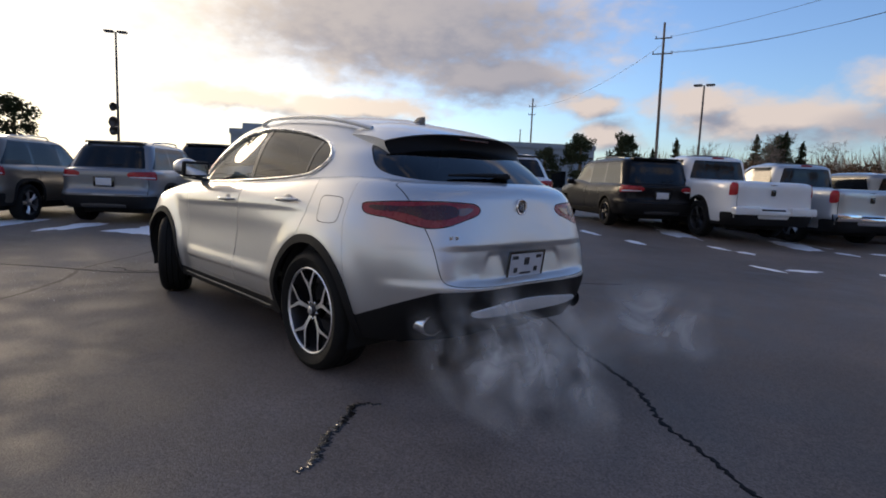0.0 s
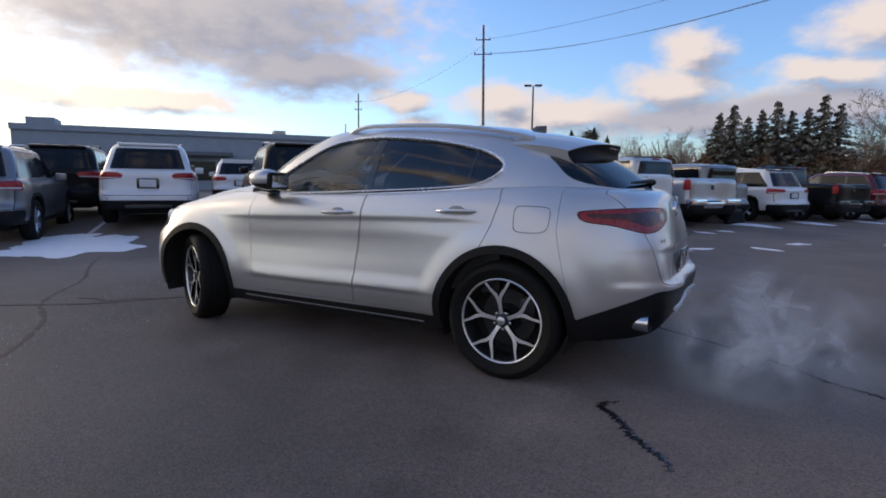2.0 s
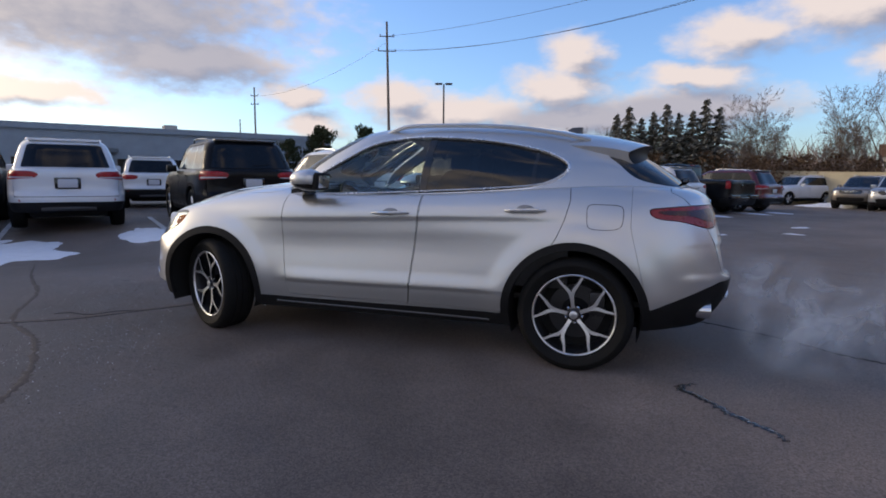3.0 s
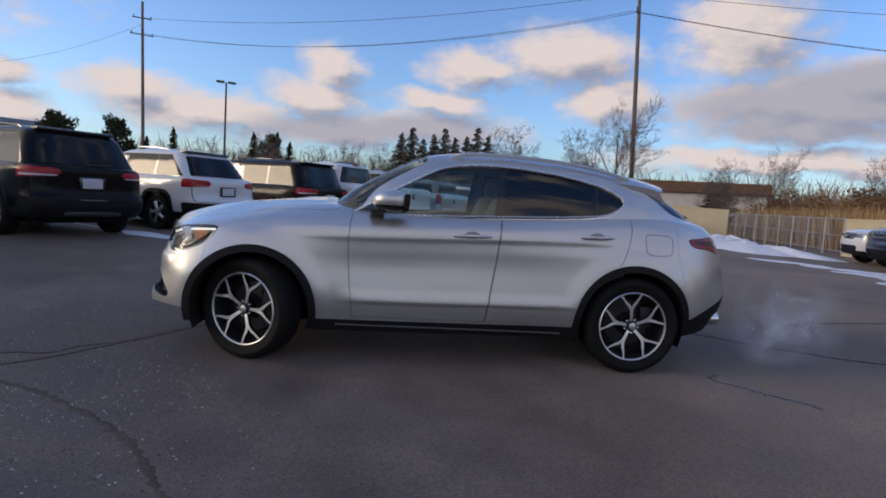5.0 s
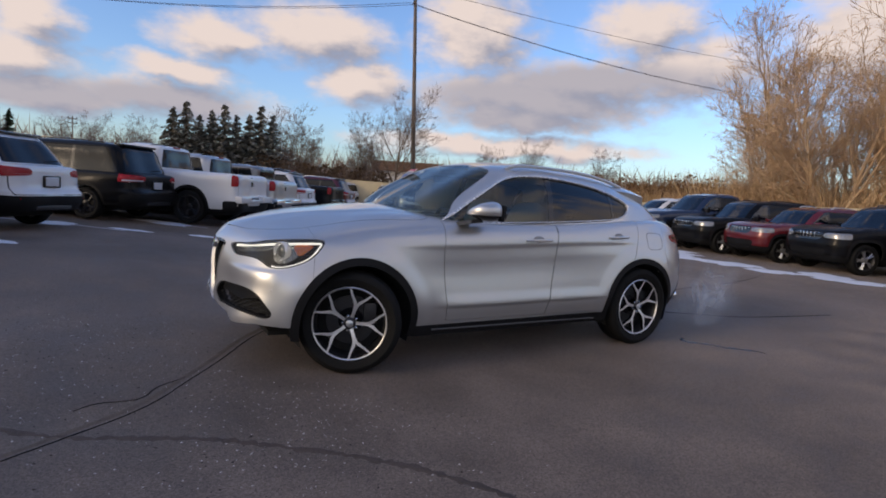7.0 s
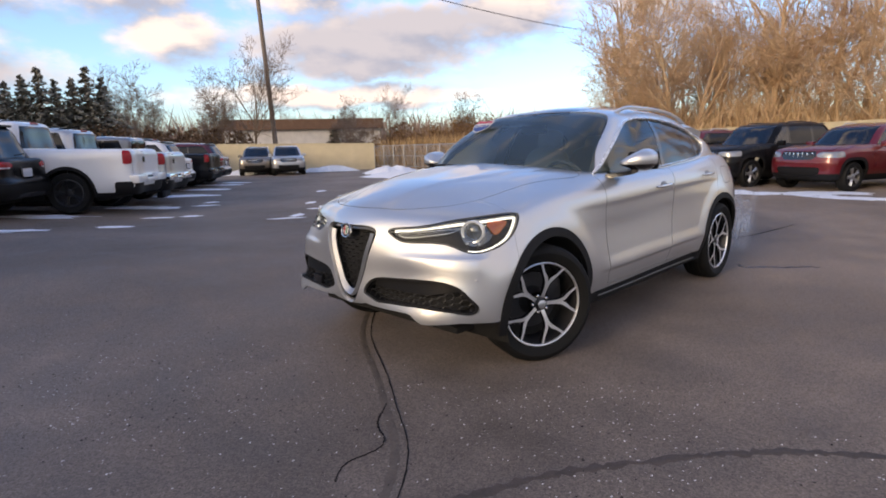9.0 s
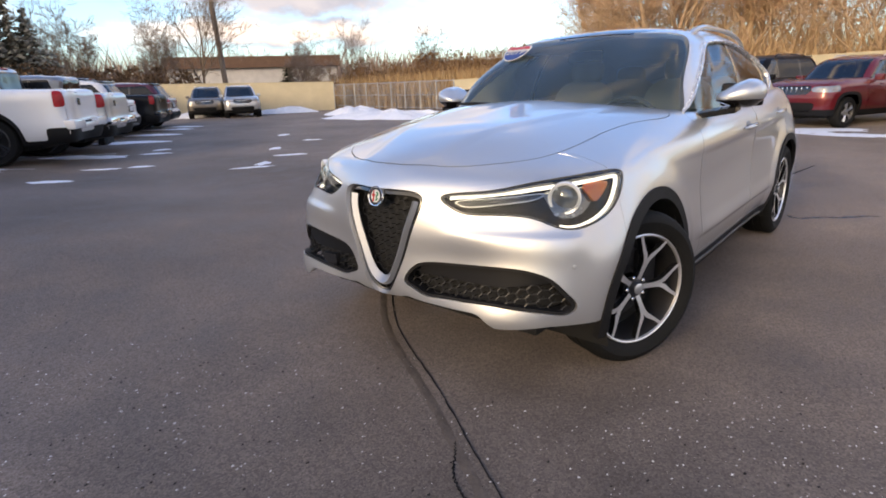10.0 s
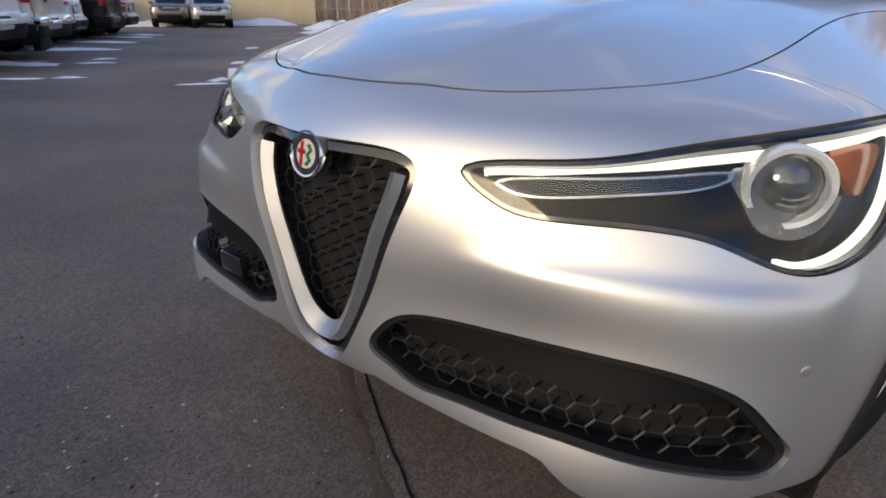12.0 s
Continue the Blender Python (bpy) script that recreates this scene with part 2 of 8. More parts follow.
WHITE_PLATE = material("white_plate", (0.55, 0.56, 0.60), rough=0.4, vary=0.06)
SNOW = material("snow", (0.80, 0.82, 0.86), rough=0.6, vary=0.08, scale=6, bump=0.5, bump_scale=25)
TAR = material("tar_seal", (0.012, 0.011, 0.011), rough=0.75, vary=0.3, scale=8, bump=0.3, bump_scale=60, spec=.15)

# ---- surface tools ----
def part(name, mesh, mat, parent=None, label="", smooth=True, normals=None, angle=35):
    """One mesh object from (vertices, faces) under a thing or a part."""
    V, F = mesh[0], mesh[1]
    me = bpy.data.meshes.new(name)
    me.from_pydata([tuple(v) for v in V], [], [tuple(int(i) for i in f) for f in F])
    me.validate()
    if smooth:
        me.polygons.foreach_set("use_smooth", [True] * len(me.polygons))
        if normals is not None and len(normals) == len(me.vertices):
            me.normals_split_custom_set_from_vertices([tuple(n) for n in normals])
        elif angle:
            me.set_sharp_from_angle(angle=radians(angle))
    me.materials.append(mat)
    ob = new(name, me)
    if parent is not None:
        ob.parent = parent
    if label:
        tagged(ob, label)
    return ob


def thing(name, label, category, group="", m=None, kind=""):
    ob = new(name)
    ob.empty_display_size = 0.2
    if m is not None:
        ob.matrix_world = m
    return tagged(ob, label, category, group, kind)


def join(*meshes):
    V, F, base = [], [], 0
    for v, f in meshes:
        V.extend([tuple(p) for p in v])
        F.extend([tuple(i + base for i in face) for face in f])
        base += len(v)
    return V, F


def moved(mesh, m):
    return [tuple(m @ Vector(v)) for v in mesh[0]], mesh[1]


def box(sx, sy, sz, center=(0, 0, 0), bevel=0.0, segments=2):
    bm = bmesh.new()
    bmesh.ops.create_cube(bm, size=1.0)
    for v in bm.verts:
        v.co = Vector((v.co.x * sx, v.co.y * sy, v.co.z * sz))
    if bevel > 0:
        bmesh.ops.bevel(bm, geom=bm.edges[:], offset=bevel, segments=segments, profile=0.6, affect="EDGES")
    for v in bm.verts:
        v.co += Vector(center)
    return from_bm(bm)


def from_bm(bm):
    bm.verts.index_update()
    out = [tuple(v.co) for v in bm.verts], [tuple(v.index for v in f.verts) for f in bm.faces]
    bm.free()
    return out


def lathe(profile, n=48, axis="y"):
    """Turns (radius, along) pairs about an axis."""
    V, F = [], []
    for r, a in profile:
        for k in range(n):
            c, s = r * math.cos(2 * math.pi * k / n), r * math.sin(2 * math.pi * k / n)
            V.append((c, a, s) if axis == "y" else (c, s, a) if axis == "z" else (a, c, s))
    for i in range(len(profile) - 1):
        for k in range(n):
            j = (k + 1) % n
            q = (i * n + k, i * n + j, (i + 1) * n + j, (i + 1) * n + k)
            F.append(q if axis != "z" else tuple(reversed(q)))
    return V, F


def tube(points, radius, n=8, close=False):
    """A round bar along points; radius may be one number or one for each point."""
    P = [Vector(p) for p in points]
    R = radius if hasattr(radius, "__len__") else [radius] * len(P)
    V, F = [], []
    side = None
    for i, p in enumerate(P):
        a, b = P[max(0, i - 1)], P[min(len(P) - 1, i + 1)]
        if close:
            a, b = P[i - 1], P[(i + 1) % len(P)]
        d = (b - a).normalized()
        if side is None:
            side = d.orthogonal().normalized()
        side = (side - d * side.dot(d)).normalized()
        up = d.cross(side)
        for k in range(n):
            w = 2 * math.pi * k / n
            V.append(tuple(p + R[i] * (math.cos(w) * side + math.sin(w) * up)))
    rings = len(P)
    for i in range(rings if close else rings - 1):
        for k in range(n):
            j, m = (k + 1) % n, (i + 1) % rings
            F.append((i * n + k, i * n + j, m * n + j, m * n + k))
    if not close:
        F.append(tuple(reversed(range(n))))
        F.append(tuple((rings - 1) * n + k for k in range(n)))
    return V, F


def cubic(knots, pts, at):
    """Natural cubic spline through pts at the knots."""
    k, p, x = np.asarray(knots, float), np.asarray(pts, float), np.asarray(at, float)
    n, h = len(k), np.diff(k)
    A, B = np.eye(n), np.zeros((n, p.shape[1]))
    for i in range(1, n - 1):
        A[i, i - 1:i + 2] = h[i - 1], 2 * (h[i - 1] + h[i]), h[i]
        B[i] = 6 * ((p[i + 1] - p[i]) / h[i] - (p[i] - p[i - 1]) / h[i - 1])
    M = np.linalg.solve(A, B)
    i = np.clip(np.searchsorted(k, x) - 1, 0, n - 2)
    a, b, hh = (k[i + 1] - x)[:, None], (x - k[i])[:, None], h[i][:, None]
    return (M[i] * a ** 3 + M[i + 1] * b ** 3) / (6 * hh) + (p[i] / hh - M[i] * hh / 6) * a + (p[i + 1] / hh - M[i + 1] * hh / 6) * b


def through_points(pts, n):
    p = np.asarray(pts, float)
    k = np.concatenate([[0], np.cumsum(np.linalg.norm(np.diff(p, axis=0), axis=1))])
    return cubic(k, p, np.linspace(0, k[-1], n))


def loft(lines, nu, nv, top=True):
    """A half body from lines that run from the middle of the nose round the side to the middle of the tail; the last line lies on the middle plane."""
    P = np.asarray(lines, float)
    flip = np.array([1, -1, 1])
    du = np.mean(np.linalg.norm(np.diff(P, axis=1), axis=2), axis=0)
    ku = np.concatenate([[0], np.cumsum(np.maximum(du, 0.02))])
    rows = []
    for line in P:
        ext = np.concatenate([line[3:0:-1] * flip, line, line[-2:-5:-1] * flip])
        kx = np.concatenate([-ku[3:0:-1], ku, 2 * ku[-1] - ku[-2:-5:-1]])
        rows.append(cubic(kx, ext, np.linspace(0, ku[-1], nu)))
    Q = np.array(rows)
    dv = np.mean(np.linalg.norm(np.diff(Q, axis=0), axis=2), axis=1)
    kv = np.concatenate([[0], np.cumsum(np.maximum(dv, 0.02))])
    at = np.linspace(0, kv[-1], nv)
    G = np.zeros((nv, nu, 3))
    for i in range(nu):
        col = Q[:, i]
        if top:
            ext = np.concatenate([col, col[-2:-4:-1] * flip])
            kx = np.concatenate([kv, 2 * kv[-1] - kv[-2:-4:-1]])
        else:
            ext, kx = col, kv
        G[:, i] = cubic(kx, ext, at)
    G[:, :, 1] = np.maximum(G[:, :, 1], 0)
    G[:, 0, 1] = G[:, -1, 1] = 0
    if top:
        G[-1, :, 1] = 0
    return G


def weld(G):
    """Both halves of a lofted half as one triangle mesh: vertices, normals, triangles."""
    nv, nu, _ = G.shape
    idx = np.arange(nv * nu).reshape(nv, nu)
    a, b, c, d = idx[:-1, :-1].ravel(), idx[:-1, 1:].ravel(), idx[1:, 1:].ravel(), idx[1:, :-1].ravel()
    T = np.concatenate([np.stack([a, b, c], 1), np.stack([a, c, d], 1)])
    V = G.reshape(-1, 3)
    V2 = np.concatenate([V, V * [1, -1, 1]])
    T2 = np.concatenate([T, T[:, ::-1] + len(V)])
    key, inv = np.unique(np.round(V2, 5), axis=0, return_inverse=True)
    T2 = inv.reshape(-1)[T2]
    good = (T2[:, 0] != T2[:, 1]) & (T2[:, 1] != T2[:, 2]) & (T2[:, 0] != T2[:, 2])
    T2 = T2[good]
    return key, face_normals(key, T2), T2


def face_normals(V, T):
    n = np.cross(V[T[:, 1]] - V[T[:, 0]], V[T[:, 2]] - V[T[:, 0]])
    N = np.zeros_like(V)
    for k in range(3):
        np.add.at(N, T[:, k], n)
    return N / np.maximum(np.linalg.norm(N, axis=1, keepdims=True), 1e-12)


def clip(S, f, level=0.0):
    """The part of a surface where f is below level; f holds one value a vertex or is a function of the vertices."""
    V, N, T = S
    if len(T) == 0:
        return S
    f = (f(V) if callable(f) else f) - level
    f = np.where(np.abs(f) < 1e-7, 1e-7, f)
    inside = f < 0
    count = inside[T].sum(1)
    keep, cut = T[count == 3], T[(count == 1) | (count == 2)]
    NV, NN, NT, made = [], [], [], {}
    base = len(V)

    def crossing(a, b):
        key = (a, b) if a < b else (b, a)
        if key not in made:
            w = f[a] / (f[a] - f[b])
            made[key] = base + len(NV)
            NV.append(V[a] * (1 - w) + V[b] * w)
            NN.append(N[a] * (1 - w) + N[b] * w)
        return made[key]

    for tri in cut:
        ring = []
        for i in range(3):
            a, b = int(tri[i]), int(tri[(i + 1) % 3])
            if inside[a]:
                ring.append(a)
            if inside[a] != inside[b]:
                ring.append(crossing(a, b))
        for i in range(1, len(ring) - 1):
            NT.append((ring[0], ring[i], ring[i + 1]))
    V = np.concatenate([V, np.array(NV).reshape(-1, 3)])
    N = np.concatenate([N, np.array(NN).reshape(-1, 3)])
    T = np.concatenate([keep, np.array(NT, int).reshape(-1, 3)])
    used, inv = np.unique(T, return_inverse=True)
    n = N[used]
    return V[used], n / np.maximum(np.linalg.norm(n, axis=1, keepdims=True), 1e-9), inv.reshape(-1, 3)


def keep(S, *fields):
    for f in fields:
        S = clip(S, f)
    return S


def shifted(S, d):
    return S[0] + S[1] * d, S[1], S[2]


def edged(S, depth=0.012, out=0.0):
    """Gives a surface its edge: the rim is turned in by depth. Returns a mesh and normals."""
    V, N, T = shifted(S, out) if out else S
    if len(T) == 0:
        return ([], []), []
    e = np.concatenate([T[:, [0, 1]], T[:, [1, 2]], T[:, [2, 0]]])
    key = np.sort(e, 1)
    _, first, cnt = np.unique(key, axis=0, return_index=True, return_counts=True)
    rim = e[first[cnt == 1]]
    VV, NN, F = [V], [N], [tuple(t) for t in T]
    if depth > 0 and len(rim):
        a, b = V[rim[:, 0]], V[rim[:, 1]]
        na, nb = N[rim[:, 0]], N[rim[:, 1]]
        side = np.cross(b - a, na)
        side /= np.maximum(np.linalg.norm(side, axis=1, keepdims=True), 1e-9)
        m, base = len(rim), len(V)
        VV += [a, b, b - nb * depth, a - na * depth]
        NN += [side] * 4
        F += [(base + m + i, base + i, base + 3 * m + i, base + 2 * m + i) for i in range(m)]
    return (np.concatenate(VV), F), np.concatenate(NN)


def skin(name, S, mat, parent, label="", depth=0.012, out=0.0):
    mesh, normals = edged(S, depth, out)
    if len(mesh[0]) == 0:
        return None
    return part(name, mesh, mat, parent, label, normals=normals)


def outline(pts, n=160, smooth=True):
    p = np.asarray(pts, float)
    if not smooth:
        return p
    p = np.concatenate([p[-3:], p, p[:3]])
    k = np.concatenate([[0], np.cumsum(np.sqrt(np.linalg.norm(np.diff(p, axis=0), axis=1)))])
    return cubic(k, p, np.linspace(k[3], k[-3], n + 1)[:-1])


def inside_of(poly, a, b):
    """A field below zero inside a closed outline given in two coordinates (functions of the vertices)."""
    def f(V):
        P = np.stack([a(V), b(V)], 1)
        A, B = poly, np.roll(poly, -1, 0)
        best = np.full(len(P), 1e9)
        odd = np.zeros(len(P), bool)
        for p, q in zip(A, B):
            d = q - p
            w = np.clip(((P - p) @ d) / max(d @ d, 1e-12), 0, 1)
            best = np.minimum(best, np.linalg.norm(P - p - w[:, None] * d, axis=1))
            hit = ((p[1] > P[:, 1]) != (q[1] > P[:, 1]))
            if abs(d[1]) > 1e-12:
                odd ^= hit & (P[:, 0] < p[0] + (P[:, 1] - p[1]) / d[1] * d[0])
        return np.where(odd, -best, best)
    return f


X = lambda V: V[:, 0]
Y = lambda V: V[:, 1]
AY = lambda V: np.abs(V[:, 1])
Z = lambda V: V[:, 2]


def outside(f, gap=0.0):
    return lambda V: gap - f(V)


def grown(f, d):
    return lambda V: f(V) - d


def within(f, *more):
    return lambda V: np.max([g(V) for g in (f, *more)], axis=0)


def either(*fs):
    return lambda V: np.min([g(V) for g in fs], axis=0)


def left(V):
    return -V[:, 1]


def right(V):
    return V[:, 1]


def above(f, c):
    return lambda V: c - f(V)


def below(f, c):
    return lambda V: f(V) - c


def grid_sheet(nx, ny, f):
    V = [f(i / (nx - 1), j / (ny - 1)) for j in range(ny) for i in range(nx)]
    F = [(j * nx + i, j * nx + i + 1, (j + 1) * nx + i + 1, (j + 1) * nx + i) for j in range(ny - 1) for i in range(nx - 1)]
    return V, F

# ---- ground ----
def ground_z(x, y):
    """The lot falls gently towards the far end."""
    a = min(max(-x - 3.0, 0.0), 16.0)
    b = min(max(-y - 13.0, 0.0), 18.0)
    a, b = a * a / (a + 2.0), b * b / (b + 2.0)
    # and rises towards the row of parked cars
    s = lambda v, p, q: (lambda t: t * t * (3 - 2 * t))(min(max((v - p) / (q - p), 0.0), 1.0))
    return -0.003 * a - 0.008 * b + 0.21 * s(x, -1.0, 4.5) * s(-y, 1.5, 4.5) * (1 - s(-y, 14.0, 30.0))


def asphalt():
    mat = bpy.data.materials.new("worn_asphalt")
    mat.use_nodes = True
    nt = mat.node_tree
    L = nt.links.new
    bsdf = nt.nodes["Principled BSDF"]
    coord = make_node(nt, "ShaderNodeTexCoord")
    noise_at = []
    for scale, detail in ((0.35, 8.0), (2.4, 6.0), (130.0, 6.0)):
        t = make_node(nt, "ShaderNodeTexNoise")
        t.inputs["Scale"].default_value, t.inputs["Detail"].default_value = scale, detail
        L(coord.outputs["Object"], t.inputs["Vector"])
        noise_at.append(t)
    stones = make_node(nt, "ShaderNodeTexVoronoi")
    stones.inputs["Scale"].default_value = 120.0
    L(coord.outputs["Object"], stones.inputs["Vector"])
    a = make_node(nt, "ShaderNodeMix", data_type="RGBA")
    a.inputs["A"].default_value, a.inputs["B"].default_value = (0.100, 0.084, 0.075, 1), (0.180, 0.151, 0.136, 1)
    r = make_node(nt, "ShaderNodeMapRange")
    r.inputs["From Min"].default_value, r.inputs["From Max"].default_value = 0.32, 0.68
    L(noise_at[0].outputs["Fac"], r.inputs["Value"])
    L(r.outputs[0], a.inputs["Factor"])
    b = make_node(nt, "ShaderNodeMix", data_type="RGBA", blend_type="OVERLAY")
    b.inputs["Factor"].default_value = 0.55
    L(a.outputs["Result"], b.inputs["A"])
    L(noise_at[1].outputs["Fac"], b.inputs["B"])
    c = make_node(nt, "ShaderNodeMix", data_type="RGBA", blend_type="OVERLAY")
    c.inputs["Factor"].default_value = 0.6
    L(b.outputs["Result"], c.inputs["A"])
    L(noise_at[2].outputs["Fac"], c.inputs["B"])
    # single chips of stone, paler and darker than the binder
    chip = make_node(nt, "ShaderNodeSeparateColor")
    L(stones.outputs["Color"], chip.inputs[0])
    tone = make_node(nt, "ShaderNodeMapRange")
    tone.inputs["To Min"].default_value, tone.inputs["To Max"].default_value = 0.72, 1.30
    L(chip.outputs[0], tone.inputs["Value"])
    grain = make_node(nt, "ShaderNodeMix", data_type="RGBA", blend_type="MULTIPLY")
    grain.inputs["Factor"].default_value = 1.0
    L(c.outputs["Result"], grain.inputs["A"])
    L(tone.outputs[0], grain.inputs["B"])
    L(grain.outputs["Result"], bsdf.inputs["Base Color"])
    gloss = make_node(nt, "ShaderNodeMapRange")
    gloss.inputs["From Min"].default_value, gloss.inputs["From Max"].default_value = 0.3, 0.7
    gloss.inputs["To Min"].default_value, gloss.inputs["To Max"].default_value = 0.50, 0.78
    L(noise_at[1].outputs["Fac"], gloss.inputs["Value"])
    L(gloss.outputs[0], bsdf.inputs["Roughness"])
    bsdf.inputs["Specular IOR Level"].default_value = 0.24
    bsdf.inputs["Diffuse Roughness"].default_value = 1.0
    add = make_node(nt, "ShaderNodeMath", operation="MULTIPLY_ADD")
    L(stones.outputs["Distance"], add.inputs[0])
    add.inputs[1].default_value = -0.35
    L(noise_at[2].outputs["Fac"], add.inputs[2])
    bump = make_node(nt, "ShaderNodeBump")
    bump.inputs["Strength"].default_value, bump.inputs["Distance"].default_value = 0.5, 0.006
    L(add.outputs[0], bump.inputs["Height"])
    L(bump.outputs[0], bsdf.inputs["Normal"])
    return mat


def lay_ground():
    radii = [.5 * k for k in range(40)] + [20, 21, 22, 23, 24, 26, 28, 30, 33, 36, 40, 50, 70, 120, 300, 900, 3500]
    n = 180
    V, F = [(0, 0, 0)], []
    for r in radii[1:]:
        for k in range(n):
            x, y = r * math.cos(2 * math.pi * k / n), r * math.sin(2 * math.pi * k / n)
            V.append((x, y, ground_z(x, y)))
    F += [(0, 1 + k, 1 + (k + 1) % n) for k in range(n)]
    for i in range(len(radii) - 2):
        for k in range(n):
            j = (k + 1) % n
            a, b = 1 + i * n, 1 + (i + 1) * n
            F.append((a + k, b + k, b + j, a + j))
    g = part("ground", (V, F), asphalt(), angle=0)
    tagged(g, "worn dark grey asphalt car park with cracks", "ground", kind="structure")


lay_ground()

# ---- the silver SUV in the middle ----
CAR = thing("suv", "silver crossover SUV parked with steered front wheels on asphalt", "car")
AXLE_F, AXLE_R, HUB_Z = 1.409, -1.409, 0.365

LOWER = [
    [(2.19, 0, .362), (2.185, .32, .350), (2.135, .66, .305), (1.88, .855, .27), (1.41, .87, .24), (.85, .87, .235), (-.1, .87, .24), (-.85, .87, .25), (-1.41, .88, .27), (-1.88, .81, .29), (-2.165, .59, .31), (-2.22, 0, .33)],
    [(2.226, 0, .42), (2.212, .32, .41), (2.137, .70, .40), (1.875, .885, .39), (1.41, .905, .37), (.85, .902, .355), (-.1, .905, .365), (-.85, .915, .375), (-1.41, .93, .40), (-1.90, .865, .42), (-2.235, .625, .44), (-2.305, 0, .45)],
    [(2.238, 0, .56), (2.180, .32, .56), (2.088, .712, .56), (1.862, .900, .55), (1.41, .928, .53), (.85, .922, .49), (-.1, .928, .48), (-.85, .938, .49), (-1.41, .948, .54), (-1.91, .885, .55), (-2.262, .65, .575), (-2.338, 0, .585)],
    [(2.242, 0, .70), (2.180, .32, .70), (2.045, .722, .70), (1.833, .892, .69), (1.41, .922, .70), (.85, .908, .68), (-.1, .913, .68), (-.85, .925, .70), (-1.41, .938, .72), (-1.91, .888, .72), (-2.24, .67, .72), (-2.31, 0, .72)],
    [(2.226, 0, .845), (2.152, .30, .845), (1.985, .692, .845), (1.798, .852, .84), (1.41, .895, .845), (.85, .902, .82), (-.1, .909, .83), (-.85, .919, .85), (-1.41, .92, .87), (-1.89, .873, .87), (-2.19, .67, .87), (-2.275, 0, .87)],
    [(2.170, 0, .932), (2.092, .30, .932), (1.916, .640, .937), (1.735, .81, .94), (1.41, .862, .95), (.85, .898, .945), (-.1, .912, .97), (-.85, .91, .995), (-1.41, .888, 1.01), (-1.85, .836, 1.02), (-2.13, .66, 1.02), (-2.235, 0, 1.025)],
    [(2.09, 0, .985), (1.99, .28, .988), (1.82, .53, .995), (1.64, .695, 1.0), (1.41, .79, 1.012), (.85, .858, 1.03), (-.1, .868, 1.068), (-.85, .862, 1.10), (-1.41, .835, 1.13), (-1.83, .775, 1.13), (-2.07, .62, 1.12), (-2.19, 0, 1.125)],
    [(1.90, 0, 1.045), (1.83, .26, 1.048), (1.70, .44, 1.05), (1.54, .57, 1.052), (1.36, .66, 1.066), (.85, .79, 1.082), (-.1, .80, 1.10), (-.85, .80, 1.13), (-1.41, .77, 1.165), (-1.76, .71, 1.17), (-1.96, .56, 1.165), (-2.07, 0, 1.17)],
    [(1.50, 0, 1.116), (1.45, .2, 1.118), (1.37, .33, 1.122), (1.26, .43, 1.126), (1.14, .50, 1.132), (.80, .64, 1.134), (-.1, .60, 1.09), (-.85, .58, 1.10), (-1.35, .50, 1.12), (-1.58, .42, 1.13), (-1.72, .3, 1.13), (-1.80, 0, 1.13)],
    [(1.15, 0, 1.165), (1.12, 0, 1.168), (1.08, 0, 1.171), (1.02, 0, 1.174), (.95, 0, 1.176), (.72, 0, 1.15), (-.1, 0, 1.08), (-.7, 0, 1.08), (-1.0, 0, 1.09), (-1.2, 0, 1.09), (-1.35, 0, 1.09), (-1.5, 0, 1.09)],
]
CABIN = [
    [(1.00, 0, 1.105), (.965, .31, 1.10), (.87, .635, 1.085), (.725, .783, 1.055), (.30, .812, 1.052), (-.1, .818, 1.07), (-.85, .812, 1.105), (-1.35, .79, 1.14), (-1.75, .715, 1.15), (-1.98, .58, 1.15), (-2.09, .30, 1.15), (-2.125, 0, 1.15)],
    [(.70, 0, 1.295), (.685, .32, 1.29), (.665, .645, 1.275), (.515, .738, 1.255), (.20, .755, 1.25), (-.1, .765, 1.265), (-.85, .755, 1.285), (-1.33, .72, 1.30), (-1.60, .66, 1.305), (-1.77, .56, 1.30), (-1.89, .30, 1.295), (-1.93, 0, 1.295)],
    [(.38, 0, 1.47), (.375, .32, 1.464), (.375, .605, 1.445), (.235, .672, 1.424), (.0, .672, 1.425), (-.16, .685, 1.435), (-.84, .675, 1.42), (-1.24, .64, 1.395), (-1.46, .585, 1.39), (-1.60, .50, 1.395), (-1.71, .28, 1.40), (-1.74, 0, 1.40)],
    [(.17, 0, 1.568), (.165, .30, 1.559), (.155, .530, 1.542), (.055, .588, 1.526), (-.12, .59, 1.523), (-.25, .60, 1.53), (-.83, .592, 1.512), (-1.15, .565, 1.487), (-1.34, .52, 1.470), (-1.46, .44, 1.468), (-1.55, .25, 1.470), (-1.57, 0, 1.470)],
    [(-.08, 0, 1.612), (-.09, .22, 1.606), (-.13, .34, 1.595), (-.18, .40, 1.59), (-.26, .44, 1.59), (-.36, .45, 1.59), (-.81, .44, 1.575), (-1.03, .42, 1.560), (-1.18, .38, 1.547), (-1.27, .31, 1.543), (-1.33, .18, 1.543), (-1.35, 0, 1.543)],
    [(-.28, 0, 1.625), (-.30, 0, 1.626), (-.34, 0, 1.627), (-.40, 0, 1.627), (-.48, 0, 1.627), (-.56, 0, 1.625), (-.78, 0, 1.614), (-.90, 0, 1.608), (-.98, 0, 1.603), (-1.04, 0, 1.599), (-1.10, 0, 1.594), (-1.15, 0, 1.589)],
]


def ease(x, a, b):
    t = np.clip((x - a) / (b - a), 0, 1)
    return t * t * (3 - 2 * t)


